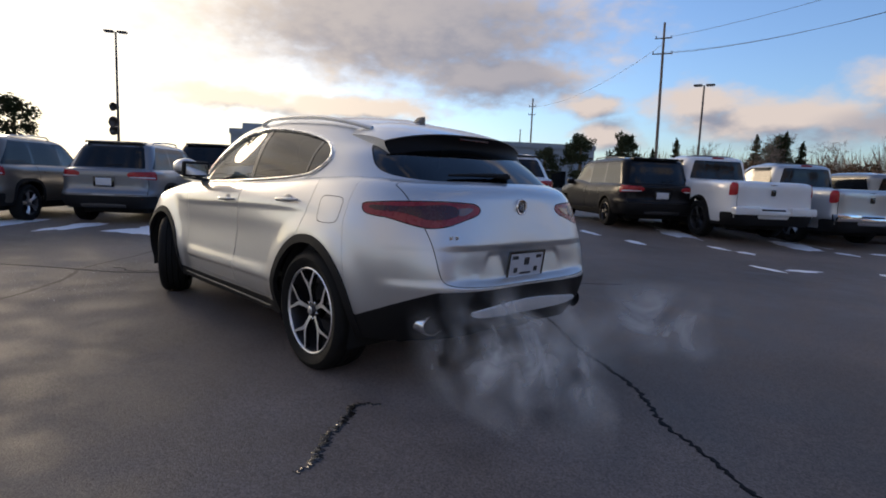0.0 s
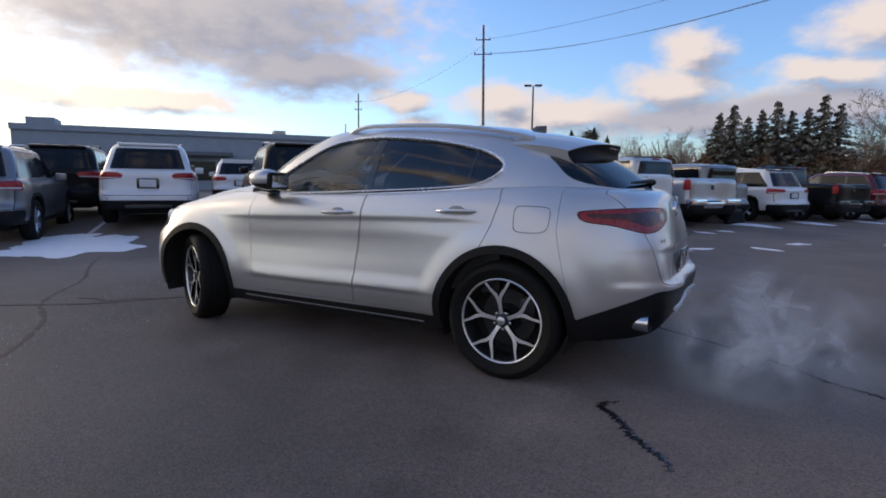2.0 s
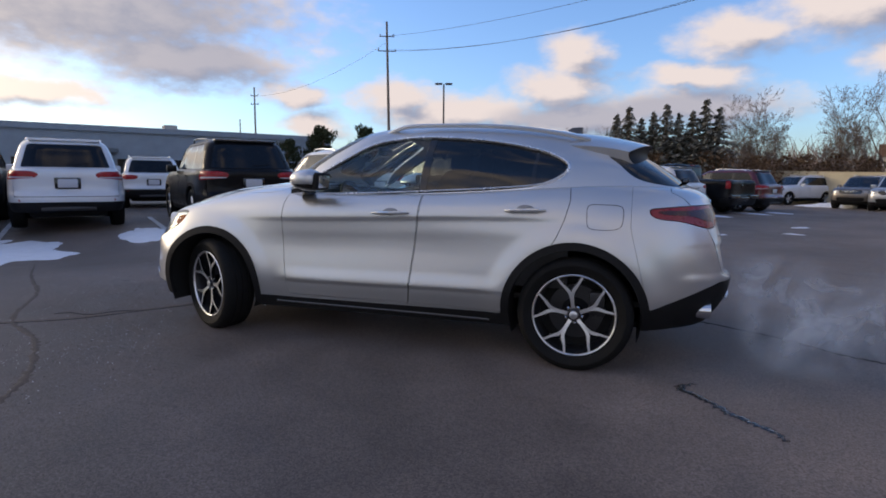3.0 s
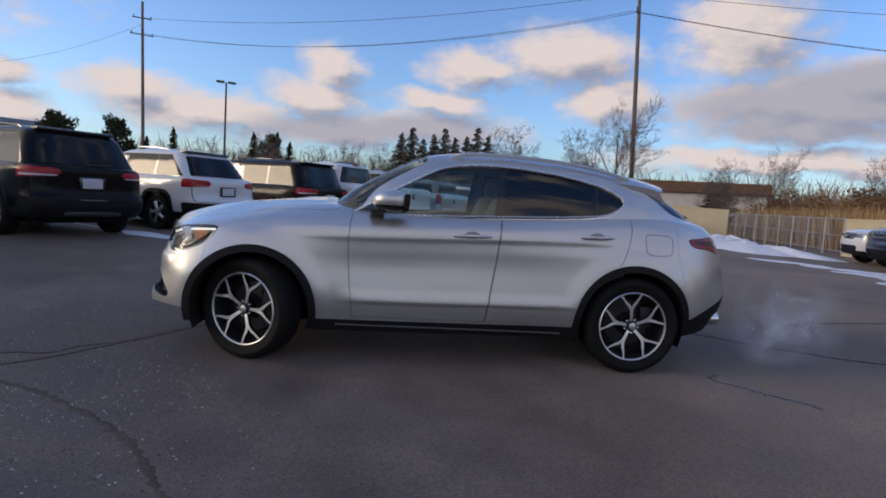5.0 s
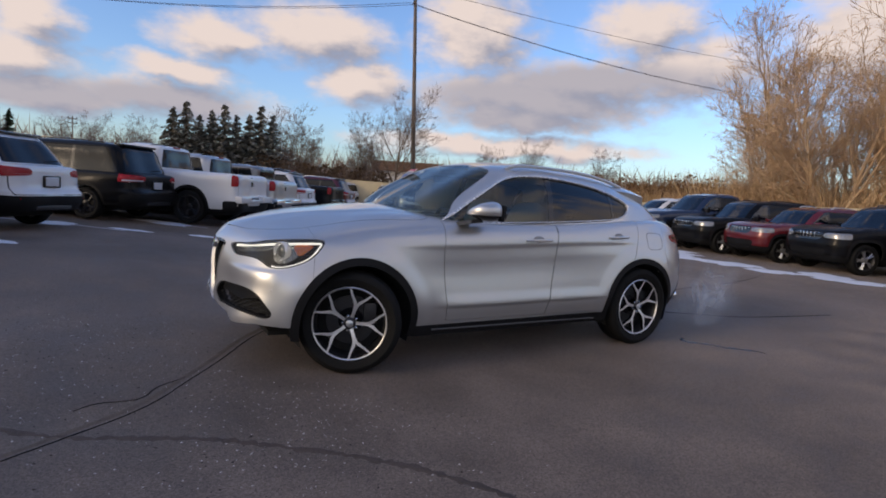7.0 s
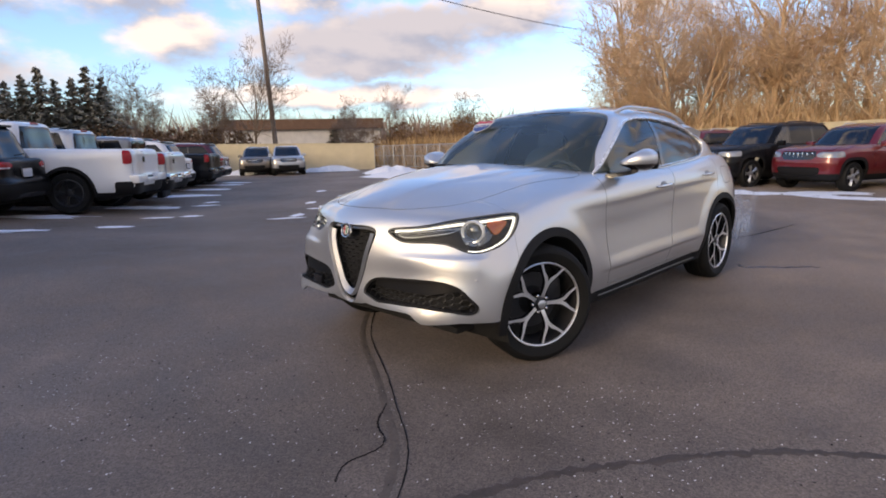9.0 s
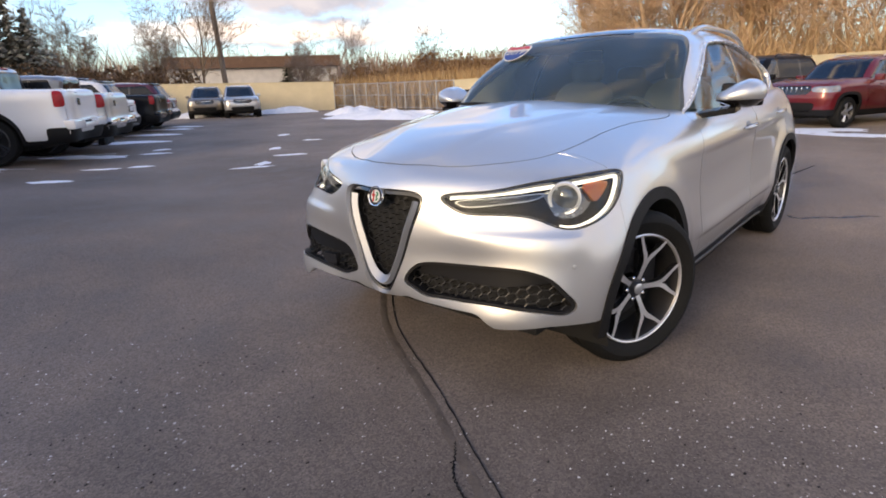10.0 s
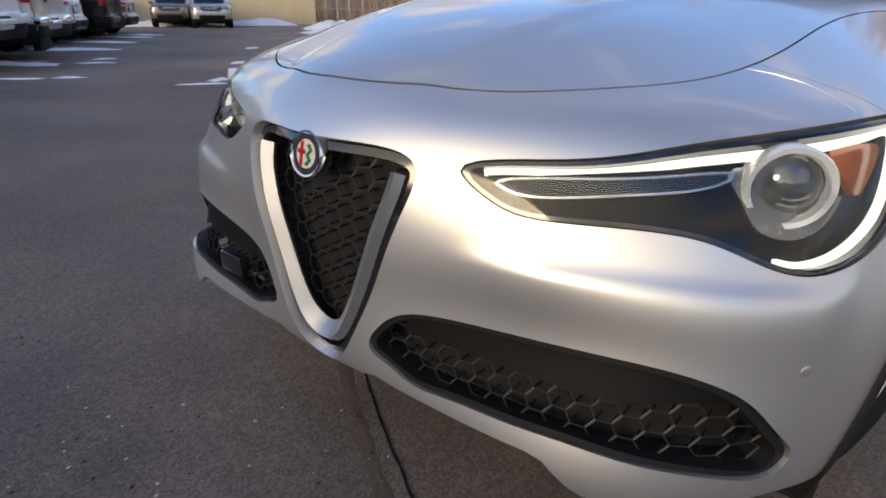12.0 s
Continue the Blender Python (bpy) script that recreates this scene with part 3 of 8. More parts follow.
def sculpt(S):
    """Presses creases and recesses into the smooth body."""
    V, N, T = S
    V = V.copy()
    x, y, z = V[:, 0], np.abs(V[:, 1]), V[:, 2]
    side = np.sign(V[:, 1]) * ease(y, .70, .80)
    # shoulder crease with the hollow under it
    line = .905 + .055 * ease(-x, -1.0, 1.1)
    d = line - z
    along = ease(x, -1.50, -.95) * (1 - ease(x, .35, 1.30))
    V[:, 1] -= side * along * .0065 * ease(d, -.006, .018) * (1 - ease(d, .02, .115))
    # ledge low on the doors
    low = .455 + .02 * ease(-x, -.6, .9)
    d = z - low
    along = ease(x, -1.05, -.75) * (1 - ease(x, .60, .85))
    V[:, 1] += side * along * .011 * ease(d, -.012, .004) * (1 - ease(d, .004, .11))
    # flared brows over the wheels
    for cx in (1.40, -1.40):
        r = np.hypot(x - cx, z - .365)
        V[:, 1] += side * .012 * (1 - ease(r, .47, .60))
    # raised dome of the bonnet
    edge = .20 + .30 * ease(-x, -2.05, -.9)
    top = ease(z, .93, 1.0) * ease(x, .85, .95)
    V[:, 2] += top * .007 * (1 - ease(y, edge - .035, edge + .055))
    # ridge under the headlamps: crisp above, soft below
    crest = np.where(z > .706, np.exp(-((z - .706) / .020) ** 2), np.exp(-((z - .706) / .075) ** 2))
    V += (.011 * crest * ease(y, .28, .50) * (1 - ease(y, .82, .90)) * ease(x, 1.86, 1.98))[:, None] * N
    # tail: undercut below the lamps, upright panel round the plate
    aft = 1 - ease(x, -2.10, -1.98)
    under = ease(.824 - z, 0, .022) * .018 + ease(.815 - z, 0, .15) * .030
    V -= (aft * under * ease(z, .605, .655) * (1 - .85 * ease(y, .42, .66)))[:, None] * N
    flat = aft * (1 - ease(y - (.30 + (.775 - z) * .55), -.02, .03)) * ease(z, .612, .640) * (1 - ease(z, .765, .790))
    V[:, 0] += flat * (-2.268 - .16 * (.775 - z) - V[:, 0])
    # bumper corner crease at the back
    V[:, 0] -= aft * .002 * np.exp(-((z - .600) / .03) ** 2)
    return V, face_normals(V, T), T


def on_surface(S, direction, points, out=0.0):
    """Drops (a, b) points along an axis onto a surface: for x they are (y, z), for y they are (x, z)."""
    V, N, T = S
    res = []
    i, j = (1, 2) if abs(direction[0]) > .5 else (0, 2)
    axis = 0 if i == 1 else 1
    sgn = direction[axis]
    for a, b in points:
        d = (V[:, i] - a) ** 2 + (V[:, j] - b) ** 2
        near = np.argsort(d)[:24]
        near = near[d[near] < .0025] if (d[near] < .0025).any() else near[:3]
        front = near[V[near, axis] * sgn > (V[near, axis] * sgn).max() - .15]
        wgt = 1 / (d[front] + 1e-5)
        p = (V[front] * wgt[:, None]).sum(0) / wgt.sum()
        n = (N[front] * wgt[:, None]).sum(0)
        p[i], p[j] = a, b
        res.append(p + out * n / np.linalg.norm(n))
    return [tuple(r) for r in res]


SIDE_GLASS = [(.70, 1.082), (.60, 1.150), (.48, 1.229), (.28, 1.344), (.073, 1.446), (-.14, 1.483), (-.36, 1.490), (-.58, 1.480), (-.81, 1.457), (-1.046, 1.416), (-1.19, 1.376), (-1.29, 1.328), (-1.328, 1.285), (-1.29, 1.232), (-1.19, 1.182), (-1.05, 1.152), (-.6, 1.118), (-.16, 1.097), (.27, 1.078), (.60, 1.062), (.69, 1.062)]


def build_cabin(cab):
    glass_side = inside_of(outline(SIDE_GLASS, 300), X, Z)
    flank = lambda V: .45 - AY(V)
    dlo = within(glass_side, flank)
    shield = within(inside_of(outline([(0, 1.10), (.40, 1.095), (.70, 1.085), (.765, 1.10), (.735, 1.22), (.682, 1.37), (.614, 1.49), (.55, 1.530), (.42, 1.548), (0, 1.562), (-.42, 1.548), (-.55, 1.530), (-.614, 1.49), (-.682, 1.37), (-.735, 1.22), (-.765, 1.10), (-.70, 1.085), (-.40, 1.095)], 260), Y, Z), above(X, -.05))
    back = within(inside_of(outline([(0, 1.162), (.35, 1.160), (.57, 1.168), (.665, 1.20), (.672, 1.245), (.635, 1.32), (.565, 1.375), (.43, 1.395), (0, 1.41), (-.43, 1.395), (-.565, 1.375), (-.635, 1.32), (-.672, 1.245), (-.665, 1.20), (-.57, 1.168), (-.35, 1.160)], 260), Y, Z), below(X, -1.50))
    roof_glass = within(inside_of(outline([(.20, 0), (.14, .38), (.05, .46), (-.2, .50), (-.6, .50), (-.9, .48), (-1.0, .40), (-1.02, 0), (-1.0, -.40), (-.9, -.48), (-.6, -.50), (-.2, -.50), (.05, -.46), (.14, -.38)], 200), X, Y), above(Z, 1.535))
    frame = grown(dlo, .014)
    solid = keep(cab, outside(frame), outside(shield), outside(back), outside(roof_glass))
    skin("cabin_frame", solid, SILVER, CAR, "silver pillars and roof", depth=.03)
    skin("windshield", keep(cab, grown(shield, -.002)), WINDSHIELD, CAR, "large tinted windscreen", depth=0, out=-.003)
    skin("rear_window", keep(cab, grown(back, -.002)), TINTED, CAR, "dark sloping rear window", depth=0, out=-.004)
    skin("roof_glass", keep(cab, grown(roof_glass, -.001), outside(shield)), GLOSS_BLACK, CAR, "black glass roof panel", depth=.01)
    line = outline(SIDE_GLASS, 110)
    for sg in (1, -1):
        lift = lambda x, z: z + .015 * float(1 - ease(z - (1.075 - .05 * min(x, 0)), .0, .05))
        around = on_surface(cab, (0, sg, 0), [(x, lift(x, z)) for x, z in line], .011)
        part("window_line", tube(around, .0055, 6, True), BRIGHT_TRIM, CAR, "slim bright line round the side windows")
    for s in (left, right):
        skin("window_trim", keep(cab, s, frame, outside(dlo)), BRIGHT_TRIM, CAR, "thin bright window surround", depth=.012, out=.004)
        panes = ((.80, -.318), (-.372, -1.083), (-1.107, -1.5))
        for k, (a, b) in enumerate(panes):
            slant = lambda V: V[:, 0] + .10 * (V[:, 2] - 1.1)
            cut = keep(cab, s, dlo, below(slant, a), above(slant, b))
            skin("side_window", cut, GLASS if k == 0 else TINTED, CAR, "" if k else "clear front side window", depth=0, out=-.006)
        for a, b in ((-.318, -.372), (-1.083, -1.107)):
            slant = lambda V: V[:, 0] + .10 * (V[:, 2] - 1.1)
            skin("pillar_cover", keep(cab, s, dlo, below(slant, a), above(slant, b)), GLOSS_BLACK, CAR, depth=.006, out=-.003)


def grid_shell_flat(xs, ys, z):
    """A thin plate under the nose, narrower at its front corners."""
    (x0, x1), (y0, y1) = xs, ys
    P = [(x0, y0), (x1 - .25, y0), (x1, y0 * .6), (x1, y1 * .6), (x1 - .25, y1), (x0, y1)]
    V = [(a, b, z) for a, b in P] + [(a, b, z - .015) for a, b in P]
    return V, [tuple(range(6)), tuple(range(11, 5, -1))] + [(i, i + 6, (i + 1) % 6 + 6, (i + 1) % 6) for i in range(6)]


def build_hero():
    body, cab = sculpt(weld(loft(LOWER, 400, 150))), weld(loft(CABIN, 260, 76))
    # coordinates that look square on to the slanting lamp faces
    QF = lambda V: .82 * np.abs(V[:, 1]) - .57 * (V[:, 0] - 2.1)
    QR = lambda V: .80 * np.abs(V[:, 1]) + .60 * (V[:, 0] + 2.1)
    fore, aft = above(X, 1.5), below(X, -1.7)

    arch_f = lambda r: (lambda V: np.hypot(V[:, 0] - 1.40, V[:, 2] - .365) - r)
    arch_r = lambda r: (lambda V: np.hypot(V[:, 0] + 1.40, V[:, 2] - .365) - r)
    low_side = lambda V: AY(V) * -1 + .5
    hole = either(within(arch_f(.408), low_side), within(arch_r(.408), low_side))
    trimmed = either(within(arch_f(.462), low_side), within(arch_r(.458), low_side))

    head = within(inside_of(outline([(.228, .850), (.40, .877), (.57, .906), (.76, .930), (.92, .939), (.962, .925), (.957, .87), (.915, .802), (.82, .754), (.725, .744), (.655, .763), (.572, .788), (.405, .790), (.315, .793), (.26, .817)]), QF, Z), fore)
    grille = within(inside_of(outline([(0, .872), (.10, .872), (.200, .864), (.235, .840), (.222, .770), (.165, .620), (.112, .500), (.060, .418), (0, .388), (-.060, .418), (-.112, .500), (-.165, .620), (-.222, .770), (-.235, .840), (-.200, .864), (-.10, .872)], 240), Y, Z), fore)
    fog = within(inside_of(outline([(.152, .478), (.172, .525), (.205, .556), (.25, .573), (.36, .583), (.52, .592), (.65, .594), (.72, .583), (.778, .553), (.825, .492), (.845, .448), (.83, .416), (.77, .428), (.65, .444), (.55, .448), (.45, .443), (.343, .438), (.253, .434), (.20, .453)]), AY, Z), fore)
    edge = [(2.120, .10), (2.092, .18), (2.045, .295), (1.980, .405), (1.875, .530), (1.765, .598), (1.56, .645), (1.15, .70), (.86, .758), (.80, .70), (.87, .50), (.95, .25)]
    plan = outline([(2.132, 0)] + edge + [(.98, 0)] + [(a, -b) for a, b in reversed(edge)], 300)
    hood = within(inside_of(plan, X, Y), above(Z, .90))
    tail = within(inside_of(outline([(.19, 1.012), (.205, 1.035), (.235, 1.046), (.38, 1.055), (.51, 1.055), (.66, 1.050), (.80, 1.038), (.832, 1.028), (.835, 1.0), (.806, .977), (.72, .965), (.655, .952), (.538, .924), (.464, .916), (.358, .932), (.27, .962), (.21, .985)]), QR, Z), aft)
    gate = within(inside_of(outline([(0, .602), (.30, .606), (.55, .618), (.63, .65), (.655, .78), (.675, .90), (.70, 1.02), (.71, 1.10), (.68, 1.25), (.4, 1.4), (0, 1.45), (-.4, 1.4), (-.68, 1.25), (-.71, 1.10), (-.70, 1.02), (-.675, .90), (-.655, .78), (-.63, .65), (-.55, .618), (-.30, .606)], 240), Y, Z), below(X, -1.95))
    fdoor = within(inside_of(np.array([(.70, 1.3), (.722, 1.04), (.735, .90), (.728, .75), (.715, .60), (.695, .45), (.688, .345), (-.275, .345), (-.285, .42), (-.30, .55), (-.335, .80), (-.363, 1.08), (-.363, 1.3)]), X, Z), low_side)
    rdoor = within(inside_of(np.array([(-.371, 1.3), (-.371, 1.08), (-.343, .80), (-.308, .55), (-.293, .42), (-.283, .345), (-1.2, .345), (-1.2, .70), (-1.285, .842), (-1.33, .95), (-1.362, 1.08), (-1.355, 1.16), (-1.30, 1.3)]), X, Z), low_side)
    sill = within(inside_of(np.array([(1.1, .10), (1.1, .320), (.8, .318), (-.2, .326), (-1.1, .338), (-1.1, .10)]), X, Z), low_side)
    rear_low = within(lambda V: V[:, 2] - (.425 + .165 * np.clip((-V[:, 0] - 1.86) / .40, 0, 1)), below(X, -1.6))
    lip_y, lip_z = (0, .12, .16, .22, .35, .50, .53, .57, .60, .65, .78, .86, .95), (.385, .40, .412, .404, .404, .408, .402, .372, .357, .360, .372, .362, .350)
    front_low = within(lambda V: V[:, 2] - np.interp(AY(V), lip_y, lip_z), above(X, 1.6))
    dark = either(sill, rear_low, front_low)
    nose = above(lambda V: V[:, 0] + .0 * V[:, 2] - .12 * np.clip(.95 - V[:, 2], 0, .3), 1.70)
    rump = below(lambda V: V[:, 0] - .25 * np.clip(V[:, 2] - .62, -.2, .3), -1.80)
    deck = within(inside_of(np.array([(.80, -.70), (.80, .70), (.60, .76), (-1.6, .74), (-1.75, .6), (-1.8, 0), (-1.75, -.6), (-1.6, -.74), (.6, -.76)]), X, Y), above(Z, 1.02))

    gap = 0.0022
    shell = keep(body, outside(hole), outside(deck))
    lamps = either(head, grille, fog, tail)
    # dark shell just under the panels shows in the gaps
    under = shifted(keep(shell, outside(either(head, fog, grille, tail, front_low), .01)), -.010)
    skin("inner_shell", under, SHADOW, CAR, depth=0)
    rest = keep(shell, outside(lamps, gap), outside(either(trimmed, dark), 0.0))
    skin("hood", keep(rest, hood, grown(hood, -gap)), SILVER, CAR, "silver bonnet with two soft creases", depth=.02)
    rest = keep(rest, outside(hood, gap))
    for s, side in ((left, "left"), (right, "right")):
        skin("front_door", keep(rest, s, grown(fdoor, -gap)), SILVER, CAR)
        skin("rear_door", keep(rest, s, grown(rdoor, -gap)), SILVER, CAR)
    rest = keep(rest, outside(fdoor, gap), outside(rdoor, gap))
    skin("tailgate", keep(rest, grown(gate, -gap)), SILVER, CAR, depth=.02)
    rest = keep(rest, outside(gate, gap))
    front_bumper = keep(rest, grown(nose, -.001))
    skin("front_bumper", front_bumper, SILVER, CAR, "silver bumper round the dark grilles", depth=.02)
    rest = keep(rest, outside(nose, .001))
    skin("rear_bumper", keep(rest, grown(rump, -.001)), SILVER, CAR, depth=.02)
    rest = keep(rest, outside(rump, .001))
    for s in (left, right):
        skin("front_fender", keep(rest, s, above(X, .3)), SILVER, CAR)
        skin("quarter_panel", keep(rest, s, below(X, .3)), SILVER, CAR)
    # black plastic round the lower edge
    for s in (left, right):
        for a in (arch_f, arch_r):
            r1 = .462 if a is arch_f else .458
            skin("wheel_arch_trim", keep(shell, s, within(a(r1), low_side), outside(lamps, gap), above(Z, .255)), PLASTIC, CAR, depth=.03, out=.006)
        skin("side_skirt", keep(shell, s, sill, outside(trimmed)), PLASTIC, CAR, "black plastic side skirt", depth=.03, out=.004)
    part("front_undertray", grid_shell_flat((1.05, 1.98), (-.62, .62), .33), SHADOW, CAR)
    skin("rear_valance", keep(shell, rear_low, outside(trimmed)), PLASTIC, CAR, "black lower rear bumper", depth=.03, out=.003)
    build_cabin(cab)
    return body, cab, dict(head=head, grille=grille, fog=fog, tail=tail, QF=QF, QR=QR)


HERO = build_hero()

# ---- parked vehicles ----
WHITE = paint("white_paint", (0.72, 0.73, 0.75), rough=0.3)
BLACK = material("black_paint", (0.006, 0.006, 0.007), rough=0.3, vary=0.05, spec=0.12, coat=0.16, coat_rough=0.05)
GREY = paint("grey_paint", (0.20, 0.21, 0.23), metal=0.6, rough=0.35)
LIGHT = paint("light_silver_paint", (0.48, 0.49, 0.50), metal=0.7, rough=0.36)
BROWN = paint("taupe_paint", (0.16, 0.14, 0.12), metal=0.5, rough=0.36)
RED = paint("red_paint", (0.15, 0.010, 0.015), metal=0.3, rough=0.3)
MAROON = paint("maroon_paint", (0.10, 0.010, 0.014), metal=0.3, rough=0.3)
NAVY = paint("navy_paint", (0.010, 0.022, 0.060), metal=0.3, rough=0.3)

# length, width, height, belt height, hood height, cowl x, windscreen top x, roof end x, rear glass foot x, wheelbase, tyre radius, taper, front x shape, ride
SUVS = {
    "jeep": dict(L=4.82, W=1.94, H=1.76, belt=1.12, hood=1.08, cowl=.95, wtop=.22, rend=-1.80, rfoot=-2.26, base=2.91, R=.38, taper=.76, arch="square"),
    "sport": dict(L=4.85, W=1.88, H=1.72, belt=1.10, hood=1.07, cowl=1.0, wtop=.15, rend=-1.78, rfoot=-2.25, base=2.93, R=.37, taper=.75, arch="round"),
    "compact": dict(L=4.62, W=1.86, H=1.68, belt=1.08, hood=1.04, cowl=.95, wtop=.15, rend=-1.58, rfoot=-2.12, base=2.71, R=.36, taper=.75, arch="square"),
    "small": dict(L=4.42, W=1.83, H=1.64, belt=1.06, hood=1.05, cowl=.85, wtop=.10, rend=-1.50, rfoot=-2.0, base=2.64, R=.35, taper=.76, arch="square"),
    "van": dict(L=5.15, W=1.98, H=1.76, belt=1.05, hood=1.02, cowl=1.55, wtop=.55, rend=-2.0, rfoot=-2.36, base=3.09, R=.35, taper=.82, arch="round"),
    "boxy": dict(L=4.35, W=1.85, H=1.84, belt=1.20, hood=1.12, cowl=.55, wtop=.28, rend=-1.72, rfoot=-1.80, base=2.95, R=.41, taper=.90, arch="square"),
    "pickup": dict(L=5.85, W=2.02, H=1.95, belt=1.30, hood=1.18, cowl=1.15, wtop=.42, rend=-.78, rfoot=-.92, base=3.57, R=.42, taper=.80, arch="round"),
}
BODY_CACHE = {}


def suv_lines(p):
    xf, xr, w = p["L"] / 2, -p["L"] / 2, p["W"] / 2
    af, ar = p["base"] / 2 + .08, -p["base"] / 2 + .08
    truck = p["rend"] > -1.0
    up = p["belt"] if not truck else 1.26
    bump = .0 if truck else -.035
    rows = []
    # height at the front, along the side and at the tail; share of the width; set-back of the nose and tail
    for zf, zs, zr, k, sf, sr in ((.30, .30, .34, .92, .10, .06), (.46, .48, .50, .99, .02, bump), (.60, .60, .645, 1.0, .0, bump), (.72, .74, .715, 1.0, .0, .03), (.88, .92, .95, .985, .03, .04), (p["hood"] - .07, up - .05, up - .02, .955, .07, .05), (p["hood"], up + .02, up + .02, .90, .22, .10)):
        kw = k * w
        rows.append([(xf - sf, 0, zf), (xf - sf - .03, .5 * kw, zf), (xf - sf - .13, .84 * kw, zf), (xf - sf - .42, .975 * kw, zf), (af, kw, (zf + zs) / 2 if zf > .8 else zs), (p["cowl"], kw, zs), (0, kw, zs), (-.7, kw, zs), (ar, kw, zs), (xr + sr + (.12 if truck else .40), (.985 if truck else .975) * kw, zr), (xr + sr + (.015 if truck else .09), (.95 if truck else .86) * kw, zr), (xr + sr, 0, zr)])
    h, u = p["hood"] + .05, up + .02
    rows.append([(xf - .7, 0, h), (xf - .72, .2, h), (xf - .75, .3 * w, h), (xf - .8, .4 * w, h), (af - .1, .45 * w, h), (p["cowl"], .5 * w, h), (0, .5 * w, u), (-.7, .5 * w, u), (ar, .45 * w, u), (xr + .7, .4 * w, u), (xr + .65, .3 * w, u), (xr + .6, 0, u)])
    rows.append([(xf - .9, 0, h + .01), (xf - .92, 0, h + .01), (xf - .95, 0, h + .01), (xf - 1.0, 0, h + .01), (af - .25, 0, h + .01), (p["cowl"] - .1, 0, h + .01), (0, 0, u), (-.6, 0, u), (ar + .3, 0, u), (xr + 1.0, 0, u), (xr + .9, 0, u), (xr + .85, 0, u)])
    return rows


def cab_lines(p):
    w, H, b = p["W"] / 2 * .90, p["H"], p["belt"]
    t, top = p["taper"], []
    c, wt, re, rf = p["cowl"], p["wtop"], p["rend"], p["rfoot"]
    for f, zf, k in ((0, b - .06, 1.0), (.5, b + (H - b) * .5, 1 - (1 - t) * .45), (.88, H - .09, t + .015)):
        x0, x1 = c + (wt - c) * f, rf + (re - rf) * f
        kw, m = w * k, (x0 + x1) / 2
        top.append([(x0 + .10, 0, zf), (x0 + .07, .4 * kw, zf), (x0, .8 * kw, zf), (x0 - .14, .97 * kw, zf), (x0 - .45, kw, zf), ((x0 + m) / 2 - .1, kw, zf), (m, kw, zf), ((x1 + m) / 2, kw, zf), (x1 + .35, kw, zf), (x1 + .13, .96 * kw, zf), (x1 + .03, .8 * kw, zf), (x1, 0, zf)])
    kw, m = w * t * .86, (wt + re) / 2
    top.append([(wt - .08, 0, H - .035), (wt - .1, .4 * kw, H - .037), (wt - .15, .8 * kw, H - .04), (wt - .22, .95 * kw, H - .04), (wt - .4, kw, H - .035), ((wt + m) / 2 - .1, kw, H - .025), (m, kw, H - .025), ((re + m) / 2, kw, H - .03), (re + .35, kw, H - .04), (re + .2, .95 * kw, H - .045), (re + .12, .8 * kw, H - .045), (re + .1, 0, H - .04)])
    top.append([(wt - .35, 0, H - .01), (wt - .36, 0, H - .01), (wt - .38, 0, H - .01), (wt - .42, 0, H - .01), (wt - .5, 0, H - .005), ((wt + m) / 2 - .1, 0, H), (m, 0, H), ((re + m) / 2, 0, H), (re + .55, 0, H - .005), (re + .48, 0, H - .01), (re + .42, 0, H - .01), (re + .4, 0, H - .01)])
    return top


def smooth_box(pts, a, b):
    return inside_of(outline(pts, 60), a, b)


def sym(pts):
    return pts + [(-a, b) for a, b in reversed(pts) if a > 0]


